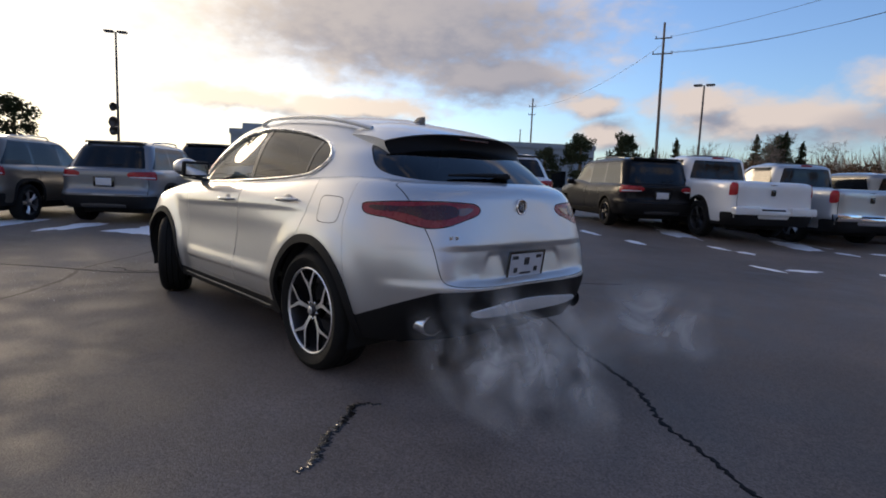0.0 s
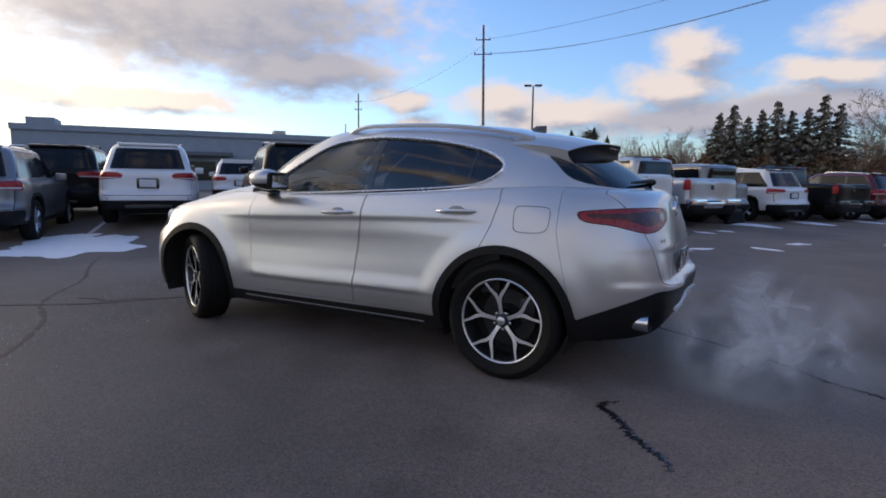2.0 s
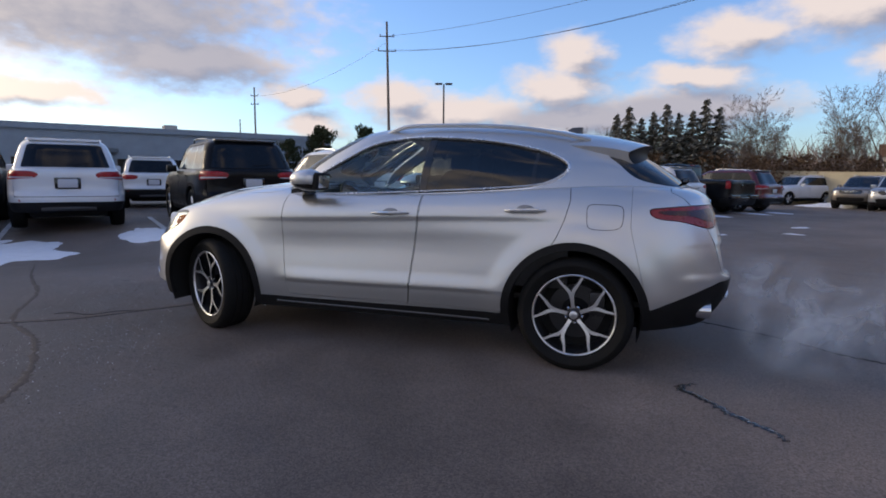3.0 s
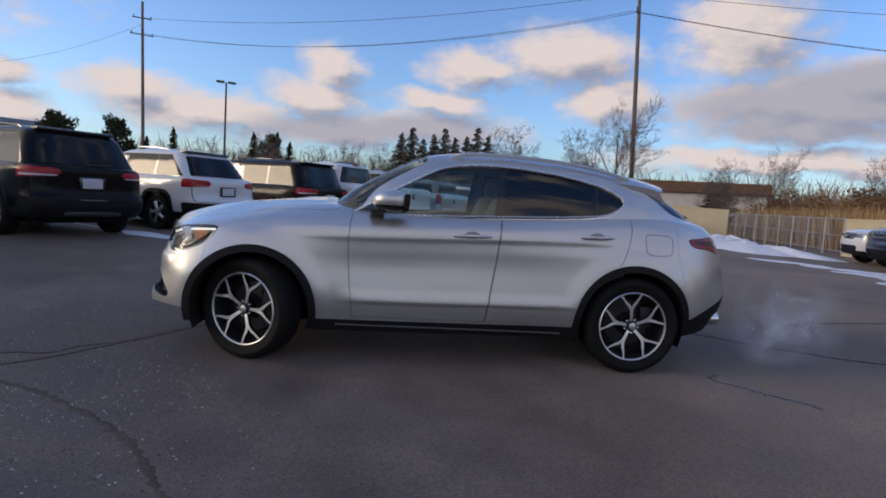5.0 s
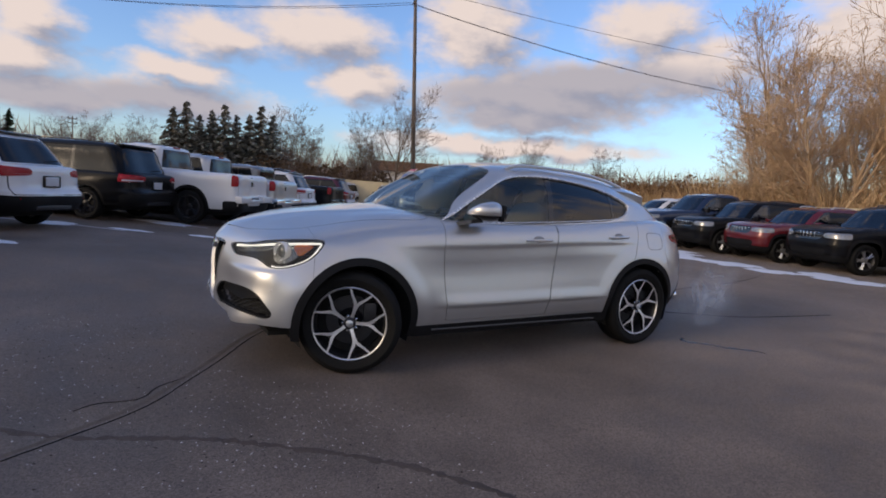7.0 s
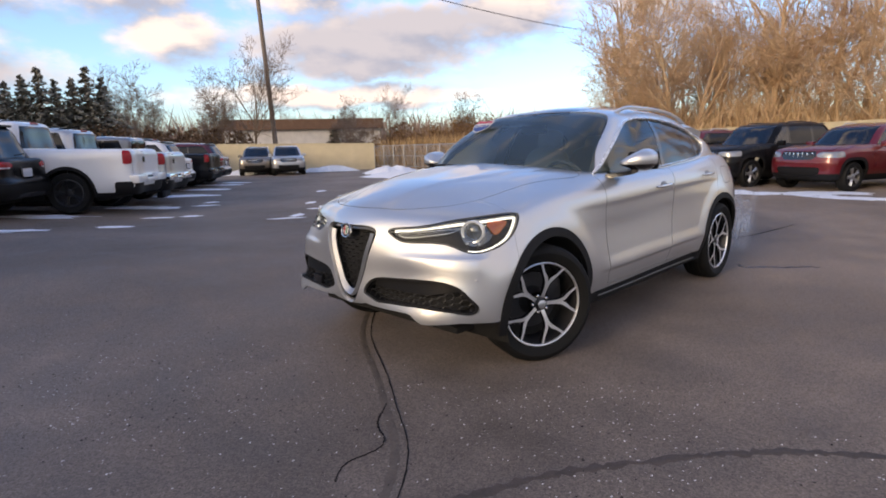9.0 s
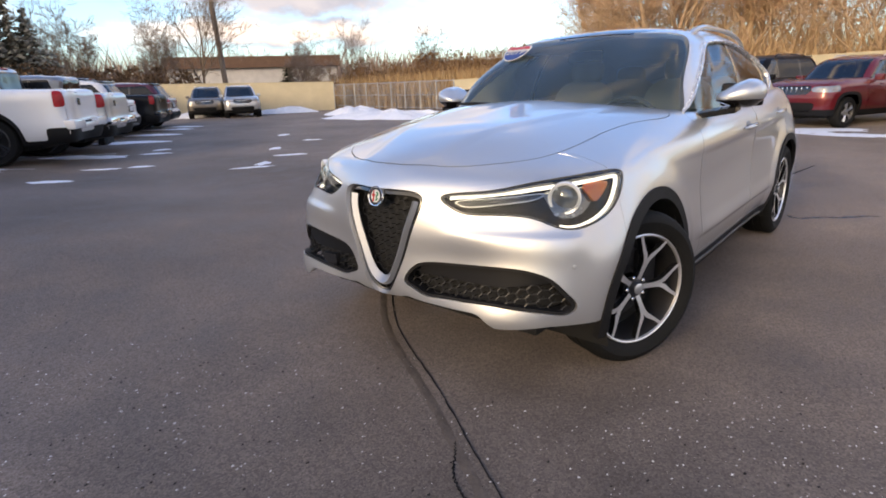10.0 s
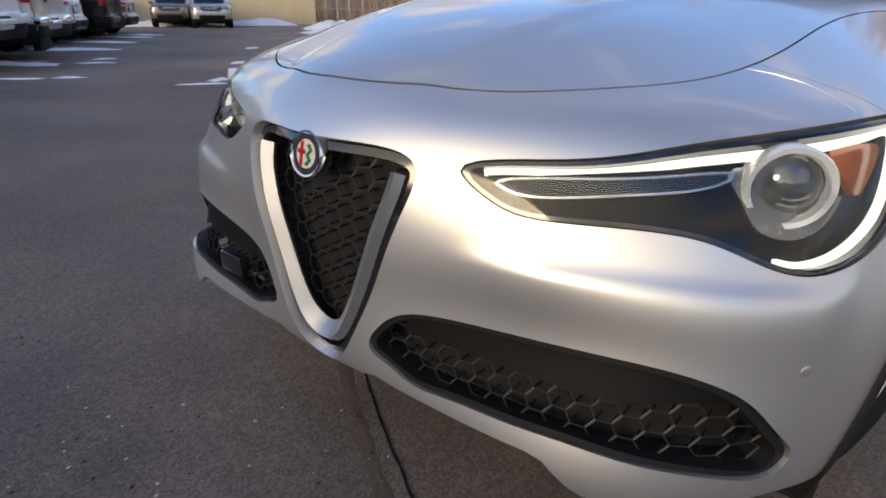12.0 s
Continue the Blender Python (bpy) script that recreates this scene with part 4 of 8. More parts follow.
def vehicle_pieces(kind):
    """The pieces of one kind of vehicle as (name, material key, mesh, normals), nose towards x."""
    if kind in BODY_CACHE:
        return BODY_CACHE[kind]
    p = SUVS[kind]
    truck = kind == "pickup"
    xf, xr, w, R = p["L"] / 2, -p["L"] / 2, p["W"] / 2, p["R"]
    af, ar = p["base"] / 2 + .08, -p["base"] / 2 + .08
    b, H = p["belt"], p["H"]
    body, cab = weld(loft(suv_lines(p), 110, 44)), weld(loft(cab_lines(p), 90, 30))
    out = []

    def add(name, mat, S, depth=.02, off=0.0):
        mesh, normals = edged(S, depth, off)
        if len(mesh[0]):
            out.append((name, mat, mesh, normals))

    side = lambda V: w * .5 - AY(V)
    power = 2.0 if p["arch"] == "round" else 3.2
    wheel = lambda x, r: (lambda V: (np.abs(V[:, 0] - x) ** power + np.abs(V[:, 2] - R) ** power) ** (1 / power) - r)
    hole = within(either(wheel(af, R + .06), wheel(ar, R + .06)), side)
    lip = within(either(wheel(af, R + .125), wheel(ar, R + .125)), side)
    deck = within(inside_of(np.array([(p["cowl"] - .05, -.8 * w), (p["cowl"] - .05, .8 * w), (p["rfoot"] + .12, .8 * w), (p["rfoot"] + .12, -.8 * w)]), X, Y), above(Z, .9))
    cut = either(hole, deck)
    if truck:
        bed = within(inside_of(np.array([(-1.0, -.80 * w), (-1.0, .80 * w), (xr + .17, .80 * w), (xr + .17, -.80 * w)]), X, Y), above(Z, 1.1))
        cut = either(hole, deck, bed)
    tl_low, tl_top = (b - .32, b - .07) if truck else (b - .20, b - .02)
    if kind == "boxy":
        tl_low, tl_top = b - .32, b - .10
    if truck:
        tail = within(inside_of(np.array([(.86 * w, .98), (.86 * w, 1.26), (1.1 * w, 1.26), (1.1 * w, .98)]), AY, Z), below(X, xr + .13))
    elif kind == "boxy":
        tail = within(inside_of(np.array([(.74 * w, .86), (.74 * w, 1.06), (.98 * w, 1.06), (.98 * w, .86)]), AY, Z), below(X, xr + .30))
    else:
        tail = within(smooth_box([(.46 * w, b - .10), (.52 * w, b - .04), (.8 * w, b - .02), (1.05 * w, b - .01), (1.08 * w, b - .10), (1.02 * w, b - .17), (.75 * w, b - .16), (.52 * w, b - .14)], AY, Z), below(X, xr + .36))
    hz = p["hood"] - .16
    head = within(smooth_box([(.50 * w, hz - .01), (.56 * w, hz + .06), (.8 * w, hz + .07), (1.02 * w, hz + .07), (1.03 * w, hz), (.95 * w, hz - .06), (.7 * w, hz - .06), (.55 * w, hz - .05)], AY, Z), above(X, xf - .46))
    grille = within(smooth_box(sym([(0, hz + .09), (.3 * w, hz + .09), (.48 * w, hz + .07), (.46 * w, hz - .06), (.4 * w, hz - .11), (0, hz - .12)]), Y, Z), above(X, xf - .3))
    intake = within(smooth_box(sym([(0, .60), (.4 * w, .60), (.62 * w, .56), (.55 * w, .42), (.3 * w, .39), (0, .39)]), Y, Z), above(X, xf - .3))
    lower = either(below(Z, .40), within(below(Z, .60 if not truck else .62), below(X, xr + .32)), within(below(Z, .44), above(X, xf - .3)), lip)
    if kind == "sport":
        lower = either(below(Z, .40), within(below(Z, .52), below(X, xr + .32)), within(below(Z, .44), above(X, xf - .3)))
    solid = keep(body, outside(cut), outside(either(tail, head, grille, intake)), outside(lower))
    gx = xr + .17 if truck else xr + .30
    gate = within(inside_of(np.array([(-.86 * w, .62), (-.86 * w, 2), (.86 * w, 2), (.86 * w, .62)]), Y, Z), below(X, xr + .16 if truck else xr + .30))
    add("tailgate", "paint", keep(solid, grown(gate, -.006)))
    bonnet = within(inside_of(np.array([(xf - .16, -.78 * w), (xf - .16, .78 * w), (p["cowl"] - .04, .86 * w), (p["cowl"] - .04, -.86 * w)]), X, Y), above(Z, p["hood"] - .06))
    add("hood", "paint", keep(solid, grown(bonnet, -.006)))
    solid = keep(solid, outside(gate, .006), outside(bonnet, .006))
    doors = ((p["cowl"] - .12, -.02), (-.04, -1.02)) if not truck else ((p["cowl"] - .12, .12), (.10, -.90))
    for a, c in doors:
        d = within(inside_of(np.array([(a, .44), (c, .44), (c, 1.5), (a, 1.5)]), X, Z), side)
        for s in (left, right):
            add("door", "paint", keep(solid, s, grown(d, -.005)))
        solid = keep(solid, outside(d, .005))
    add("body", "paint", solid)
    add("inner_shell", "shadow", shifted(keep(body, outside(cut), outside(either(head, grille, intake, tail), .01)), -.012), 0)
    add("lower_trim", "plastic", keep(body, outside(cut), lower, outside(either(intake, head, tail, grille))), .03, .006)
    for s in (left, right):
        add("taillight", "red", keep(body, s, tail), .015, .004)
        add("headlight", "lamp", keep(body, s, head), .02, .002)
    add("grille", "gloss", shifted(keep(body, grille), -.01), 0)
    add("lower_intake", "plastic", shifted(keep(body, intake), -.03), 0)
    # cabin glass
    mid = (p["cowl"] + p["wtop"]) / 2
    lean = (p["wtop"] - p["cowl"]) / (H - b)
    x_at = lambda z: p["cowl"] + lean * (z - b) - .22
    r_at = lambda z: p["rfoot"] + (p["rend"] - p["rfoot"]) * (z - b) / (H - b) + .16
    z0, z1 = b + .035, H - .125
    win = within(inside_of(np.array([(x_at(z0) - .02, z0), (x_at(z1), z1), (r_at(z1) + .10, z1), (r_at(z0) + .02, z0)]), X, Z), lambda V: .42 * w - AY(V))
    shield = within(inside_of(np.array([(-.78 * w, b), (.78 * w, b), (.66 * w, H - .09), (-.66 * w, H - .09)]), Y, Z), above(X, p["wtop"] - .1))
    rear = within(inside_of(np.array([(-.74 * w, b + .05), (.74 * w, b + .05), (.62 * w, H - .14), (-.62 * w, H - .14)]), Y, Z), below(X, p["rend"] + .25))
    frame = keep(cab, outside(either(win, shield, rear)))
    add("cabin", "paint", frame, .03)
    add("windshield", "glass", keep(cab, shield), 0, -.006)
    add("rear_window", "tinted", keep(cab, rear), 0, -.006)
    marks = [x_at(b) + .02, -.06, -1.05, r_at(b) - .3] if not truck else [x_at(b) + .02, .10, r_at(b) - .3]
    for s in (left, right):
        for i in range(len(marks) - 1):
            add("side_window", "glass" if i == 0 else "tinted", keep(cab, s, win, below(X, marks[i] - .03), above(X, marks[i + 1] + .03)), 0, -.008)
            if i:
                add("pillar", "gloss", keep(cab, s, win, below(X, marks[i] + .031), above(X, marks[i] - .031)), 0, -.006)
    # loose shapes: bumpers, mirrors, rails, plate
    def solid_part(name, mat, mesh):
        out.append((name, mat, mesh, None))

    for s in (1, -1):
        mx = p["cowl"] - .42
        solid_part("side_mirror", "paint" if not truck else "gloss", box(.12, .20, .15 if not truck else .2, (mx, s * (w * .93 + .10), b + .06), .03))
        if not truck and kind != "boxy":
            solid_part("roof_rail", "rail", tube([(p["wtop"] - .35, s * w * .64, H - .045), (p["wtop"] - .45, s * w * .65, H + .01), (-.7, s * w * .65, H + .015), (p["rend"] + .4, s * w * .64, H - .02), (p["rend"] + .3, s * w * .63, H - .06)], .016, 6))
    if truck:
        solid_part("rear_bumper", "bumper", box(.17, 1.88, .235, (xr + .04, 0, .605), .045))
        solid_part("bumper_step", "plastic", box(.05, .56, .13, (xr - .035, 0, .640), .02))
        solid_part("tailgate_badge", "gloss", box(.02, .10, .13, (xr + .022, 0, 1.06), .02))
        solid_part("tailgate_handle", "gloss", box(.02, .26, .035, (xr + .05, 0, 1.215), .012))
    else:
        lamp_foot = within(tail, below(Z, b - .125), above(AY, .52 * w), below(AY, .93 * w))
        for s in (left, right):
            add("reverse_lamp", "plate", keep(body, s, lamp_foot), .008, .007)
        solid_part("skid_plate", "skid", box(.05, w * .9, .075, (xr - .008, 0, .40), .02))
        solid_part("plate_recess", "gloss", box(.02, .40, .20, (xr + .022, 0, b - .24), .02))
        for s in (1, -1):
            solid_part("bumper_reflector", "red", box(.012, .17, .035, (xr - .012, s * w * .70, .555), .008))
    solid_part("underbody", "shadow", join(box(p["L"] * .80, p["W"] * .66, .16, (0, 0, .30), .03), box(p["base"] - 2 * R - .16, p["W"] * .86, .14, (.08, 0, .34), .03)))
    if kind in ("jeep", "compact"):
        solid_part("bumper_strip", "rail_bright", box(.015, w * 1.15, .022, (xr - .030, 0, .625), .006))
        solid_part("tailgate_badge", "chrome", box(.012, .16, .03, (xr + .10, 0, b - .02), .006))
    solid_part("number_plate", "plate", box(.012, .305, .155, (xr - .004 + (.0 if truck else .016), 0, .58 if truck else b - .24), .003))
    for s in (1, -1):
        solid_part("door_handle", "paint", box(.16, .03, .03, (.18, s * (w * .975), b - .10), .012))
        solid_part("door_handle", "paint", box(.16, .03, .03, (-.78, s * (w * .975), b - .10), .012))
    if truck:
        solid_part("bed_liner", "plastic", join(box(1.85, .82 * p["W"], .04, (xr + 1.05, 0, .88), 0), box(.05, .82 * p["W"], .45, (xr + 1.98, 0, 1.08), 0), box(1.9, .05, .42, (xr + 1.05, .80 * w, 1.08), 0), box(1.9, .05, .42, (xr + 1.05, -.80 * w, 1.08), 0)))
        solid_part("bumper_end", "bumper", join(box(.20, .60, .17, (xr - .05, .66, .66), .04), box(.20, .60, .17, (xr - .05, -.66, .66), .04), box(.14, .8, .10, (xr - .05, 0, .62), .03)))
        solid_part("brake_light", "red", box(.02, .30, .04, (p["rend"] - .02, 0, H - .07), .006))
    elif kind == "boxy":
        solid_part("spare_wheel", "rubber", lathe([(0.0, xr - .24), (.22, xr - .24), (.34, xr - .23), (.40, xr - .19), (.40, xr - .06), (.34, xr - .02), (0, xr - .02)], 32, "x"))
    else:
        solid_part("roof_spoiler", "gloss" if kind in ("jeep", "compact") else "paint", box(.26, p["W"] * .60, .05, (p["rend"] + .02, 0, H - .06), .02))
        solid_part("rear_wiper", "plastic", tube([(p["rfoot"] - .02, 0, b + .09), (p["rfoot"] - .03, -.15, b + .10), (p["rfoot"] - .02, -.34, b + .12)], .010, 6))
    for k in range(7 if kind in ("jeep", "compact", "small", "boxy") else 4):
        n = 7 if kind in ("jeep", "compact", "small", "boxy") else 4
        if n == 7:
            solid_part("grille_bar", "chrome", box(.03, .035, .13, (xf - .045 - .004 * abs(k - 3) ** 2, (k - 3) * .115, hz - .005), .012))
        else:
            solid_part("grille_bar", "chrome", box(.03, w * .8, .016, (xf - .05, 0, hz - .08 + k * .045), .005))
    BODY_CACHE[kind] = out
    return out


def wheel_meshes(R, style):
    t = .24
    key = ("wheel", round(R, 3), style)
    if key in BODY_CACHE:
        return BODY_CACHE[key]
    rim = R * .68
    tyre = lathe([(rim, .085), (rim + .02, .115), (R - .03, .122), (R - .008, .10), (R, .06), (R, -.06), (R - .008, -.10), (R - .03, -.122), (rim, -.11)], 36)
    barrel = lathe([(rim, .10), (rim - .015, .105), (rim - .03, .085), (rim - .035, -.05), (.06, -.06), (0, -.06)], 36)
    spokes = []
    n = 5 if style == "five" else 7
    for k in range(n):
        a = 2 * math.pi * k / n
        for d in (-.13, .13):
            spokes.append(tube([(.05 * math.cos(a), .075, .05 * math.sin(a)), (rim * .6 * math.cos(a + d * .8), .09, rim * .6 * math.sin(a + d * .8)), ((rim - .02) * math.cos(a + d), .085, (rim - .02) * math.sin(a + d))], .020, 5))
    hub = lathe([(.085, .05), (.08, .085), (.05, .10), (0, .10)], 20)
    BODY_CACHE[key] = (tyre, barrel, join(*spokes, hub))
    return BODY_CACHE[key]


MESH_CACHE = {}


def shared(name, key, mesh, mat, parent, normals=None):
    """A part whose mesh is shared by all vehicles of a kind; the material sits on the object."""
    if key not in MESH_CACHE:
        ob = part(name, mesh, mat, parent, normals=normals)
        MESH_CACHE[key] = ob.data
        ob.data.materials[0] = None
    else:
        ob = new(name, MESH_CACHE[key])
        ob.parent = parent
    ob.material_slots[0].link = "OBJECT"
    ob.material_slots[0].material = mat
    return ob


def vehicle(name, kind, colour, x, y, heading, label, category, rims=None, group="parked vehicles", rear=True, trim=None):
    """x, y: the middle of the rear axle, or of the front axle when rear is False."""
    p = SUVS[kind]
    shift = p["base"] / 2 - .08 if rear else -p["base"] / 2 - .08
    a = radians(heading)
    cx, cy = x + shift * math.cos(a), y + shift * math.sin(a)
    root = thing(name, label, category, group, pose(cx, cy, ground_z(cx, cy), 0, 0, heading))
    rims = rims or SATIN
    mats = dict(paint=colour, shadow=SHADOW, plastic=trim or PLASTIC, red=BRIGHT_RED, bumper=WHITE if colour is WHITE else CHROME if colour is LIGHT else GLOSS_BLACK, lamp=LAMP_FACE, gloss=GLOSS_BLACK, glass=GLASS_DARK, tinted=TINTED_FLAT, rail=SATIN if colour != BLACK else GLOSS_BLACK, plate=WHITE_PLATE, rail_bright=SATIN, chrome=CHROME if colour not in (MAROON,) else SATIN, rubber=RUBBER, skid=DARK_METAL)
    for i, (pname, key, mesh, normals) in enumerate(vehicle_pieces(kind)):
        shared(pname, (kind, i), mesh, mats[key], root, normals)
    tyre, barrel, spokes = wheel_meshes(p["R"], "five")
    af, ar = p["base"] / 2 + .08, -p["base"] / 2 + .08
    for wx in (af, ar):
        for s in (1, -1):
            wl = shared("wheel", (kind, "tyre"), tyre, RUBBER, root)
            wl.matrix_local = pose(wx, s * (p["W"] / 2 - .13), p["R"], 0, 0, 0 if s > 0 else 180)
            shared("rim", (kind, "barrel"), barrel, DARK_METAL, wl)
            shared("spokes", (kind, "spokes"), spokes, rims, wl)
    return root


LAMP_FACE = material("headlamp_face", (0.26, 0.27, 0.29), rough=0.2, metal=0.5, vary=0.35, scale=14, coat=1.0)
GLASS_DARK = glass("car_glass_dim", (0.45, 0.52, 0.54), clear=0.45, ior=2.1)
TINTED_FLAT = material("dark_glass", (0.008, 0.010, 0.013), rough=0.10, vary=0.15, spec=0.35)
BRIGHT_RED = material("bright_red_lens", (0.33, 0.010, 0.016), rough=0.25, vary=0.35, scale=9, spec=0.4)

BLACK_RIM = material("black_rim", (0.015, 0.015, 0.016), rough=0.35, metal=0.3, vary=0.2)
PARKED = [
    ("suv", "jeep", BROWN, 10.6, 1.75, -38, "dark brown SUV in a row of parked cars", None, True),
    ("suv", "jeep", GREY, 9.62, -.70, -37, "grey SUV with red tail lights, parked on packed snow", None, True),
    ("suv", "jeep", BLACK, 12.3, -3.6, -38, "dark SUV parked deep in the row", BLACK_RIM, True),
    ("suv", "sport", WHITE, 8.90, -3.66, -37, "white SUV with black lower bumper, rear to the lane", None, True),
    ("suv", "small", WHITE, 13.1, -9.7, -40, "white SUV parked in the row behind", None, True),
    ("pickup_truck", "pickup", BLACK, 15.6, -8.2, -40, "black pickup truck parked in the row behind", None, True),
    ("suv", "jeep", BLACK, 6.0, -5.18, -37, "black SUV with bright bumper strip, rear to the lane", None, True),
    ("suv", "compact", WHITE, 4.72, -7.85, -32, "white SUV with dark cladding, rear to the lane", None, True),
    ("minivan", "van", BLACK, 2.95, -11.1, -36, "black minivan with wide red tail lights", BLACK_RIM, True),
    ("pickup_truck", "pickup", WHITE, .80, -11.65, -35, "white pickup truck with black wheels", BLACK_RIM, True),
    ("pickup_truck", "pickup", LIGHT, -.60, -13.70, -36, "silver pickup truck with chrome bumper", None, True),
    ("off_roader", "boxy", GREY, -1.35, -16.0, -36, "dark grey boxy off-roader with spare wheel at the back", BLACK_RIM, True),
    ("suv", "jeep", WHITE, -2.85, -18.1, -36, "white SUV parked between truck and off-roader", None, True),
    ("pickup_truck", "pickup", BLACK, -4.5, -20.2, -37, "black pickup truck with bright wheels", None, True),
    ("suv", "jeep", MAROON, -6.2, -22.4, -38, "dark red SUV near the end of the row", None, True),
    ("suv", "sport", WHITE, -9.4, -33.5, 38, "white SUV facing the lane near the wall", None, False),
    ("suv", "compact", BROWN, -11.9, -28.6, 58, "taupe SUV facing the lane in front of the wall", None, False),
    ("suv", "compact", LIGHT, -12.7, -26.3, 62, "silver SUV facing the lane in front of the wall", None, False),
    ("suv", "jeep", GREY, -12.0, 2.55, -22, "grey SUV at the edge of a grassy strip", None, False),
    ("suv", "small", RED, -12.75, -.55, -24, "red SUV with black grille, nose to the lane", None, False),
    ("suv", "jeep", BLACK, -13.1, -2.95, -22, "black SUV with bright grille bars, nose to the lane", None, False),
    ("suv", "small", RED, -13.5, -5.1, -20, "red SUV between two black ones", None, False),
    ("suv", "jeep", BLACK, -13.9, -7.2, -20, "black SUV beside a navy pickup", None, False),
    ("pickup_truck", "pickup", NAVY, -14.3, -9.4, -20, "navy blue pickup truck, nose to the lane", None, False),
    ("suv", "sport", WHITE, -15.2, -11.7, -20, "white SUV at the end of the row", None, False),
]
for name, kind, colour, x, y, heading, label, rims, rear in PARKED:
    vehicle(name, kind, colour, x, y, heading, label, "truck" if kind == "pickup" else "van" if kind == "van" else "car", rims, rear=rear)

# ---- details of the silver SUV ----
BODY, CAB, FIELD = HERO


def honeycomb(S, inside, size, a, b, wire=.0035, depth=.02, stretch=1.0):
    """Hexagonal wires over a surface, as bars of one lattice, clipped by a field; a and b name the axes of the plane."""
    V = S[0]
    lo = (V[:, a].min(), V[:, b].min())
    hi = (V[:, a].max(), V[:, b].max())
    axis = 0
    seen, segs = set(), []
    dx, dy = size * 1.5 * stretch, size * math.sqrt(3)
    key = lambda p: (round(p[0], 4), round(p[1], 4))
    for ci in range(-1, int((hi[0] - lo[0]) / dx) + 2):
        for cj in range(-1, int((hi[1] - lo[1]) / dy) + 2):
            cx, cy = lo[0] + ci * dx, lo[1] + cj * dy + (dy / 2 if ci % 2 else 0)
            pts = [(cx + size * stretch * math.cos(math.pi / 3 * k), cy + size * math.sin(math.pi / 3 * k)) for k in range(6)]
            for k in range(6):
                e = tuple(sorted((key(pts[k]), key(pts[(k + 1) % 6]))))
                if e not in seen:
                    seen.add(e)
                    segs.append(e)
    tree_pts = V[:, [a, b]]

    def drop(p):
        d = ((tree_pts - np.array(p)) ** 2).sum(1)
        near = np.argpartition(d, 8)[:8]
        k = near[d[near].argmin()]
        q, wt = np.zeros(3), 1 / (d[near] + 1e-6)
        q[0], q[a], q[b] = (V[near, 0] * wt).sum() / wt.sum(), p[0], p[1]
        return q, d[k]

    bars, cache = [], {}
    for e in segs:
        ends = []
        for p in e:
            if p not in cache:
                cache[p] = drop(p)
            ends.append(cache[p])
        if max(ends[0][1], ends[1][1]) > (size * .55) ** 2:
            continue
        p, q = ends[0][0], ends[1][0]
        d = q - p
        n = np.array([1.0, 0, 0])
        s = np.cross(d, n)
        s = s / np.linalg.norm(s) * wire
        V8 = [p - s, p + s, q + s, q - s]
        back = np.array([-depth, 0, 0])
        bars.append(([tuple(v) for v in V8] + [tuple(v + back) for v in V8], [(0, 1, 2, 3), (0, 4, 5, 1), (2, 6, 7, 3)]))
    return join(*bars)


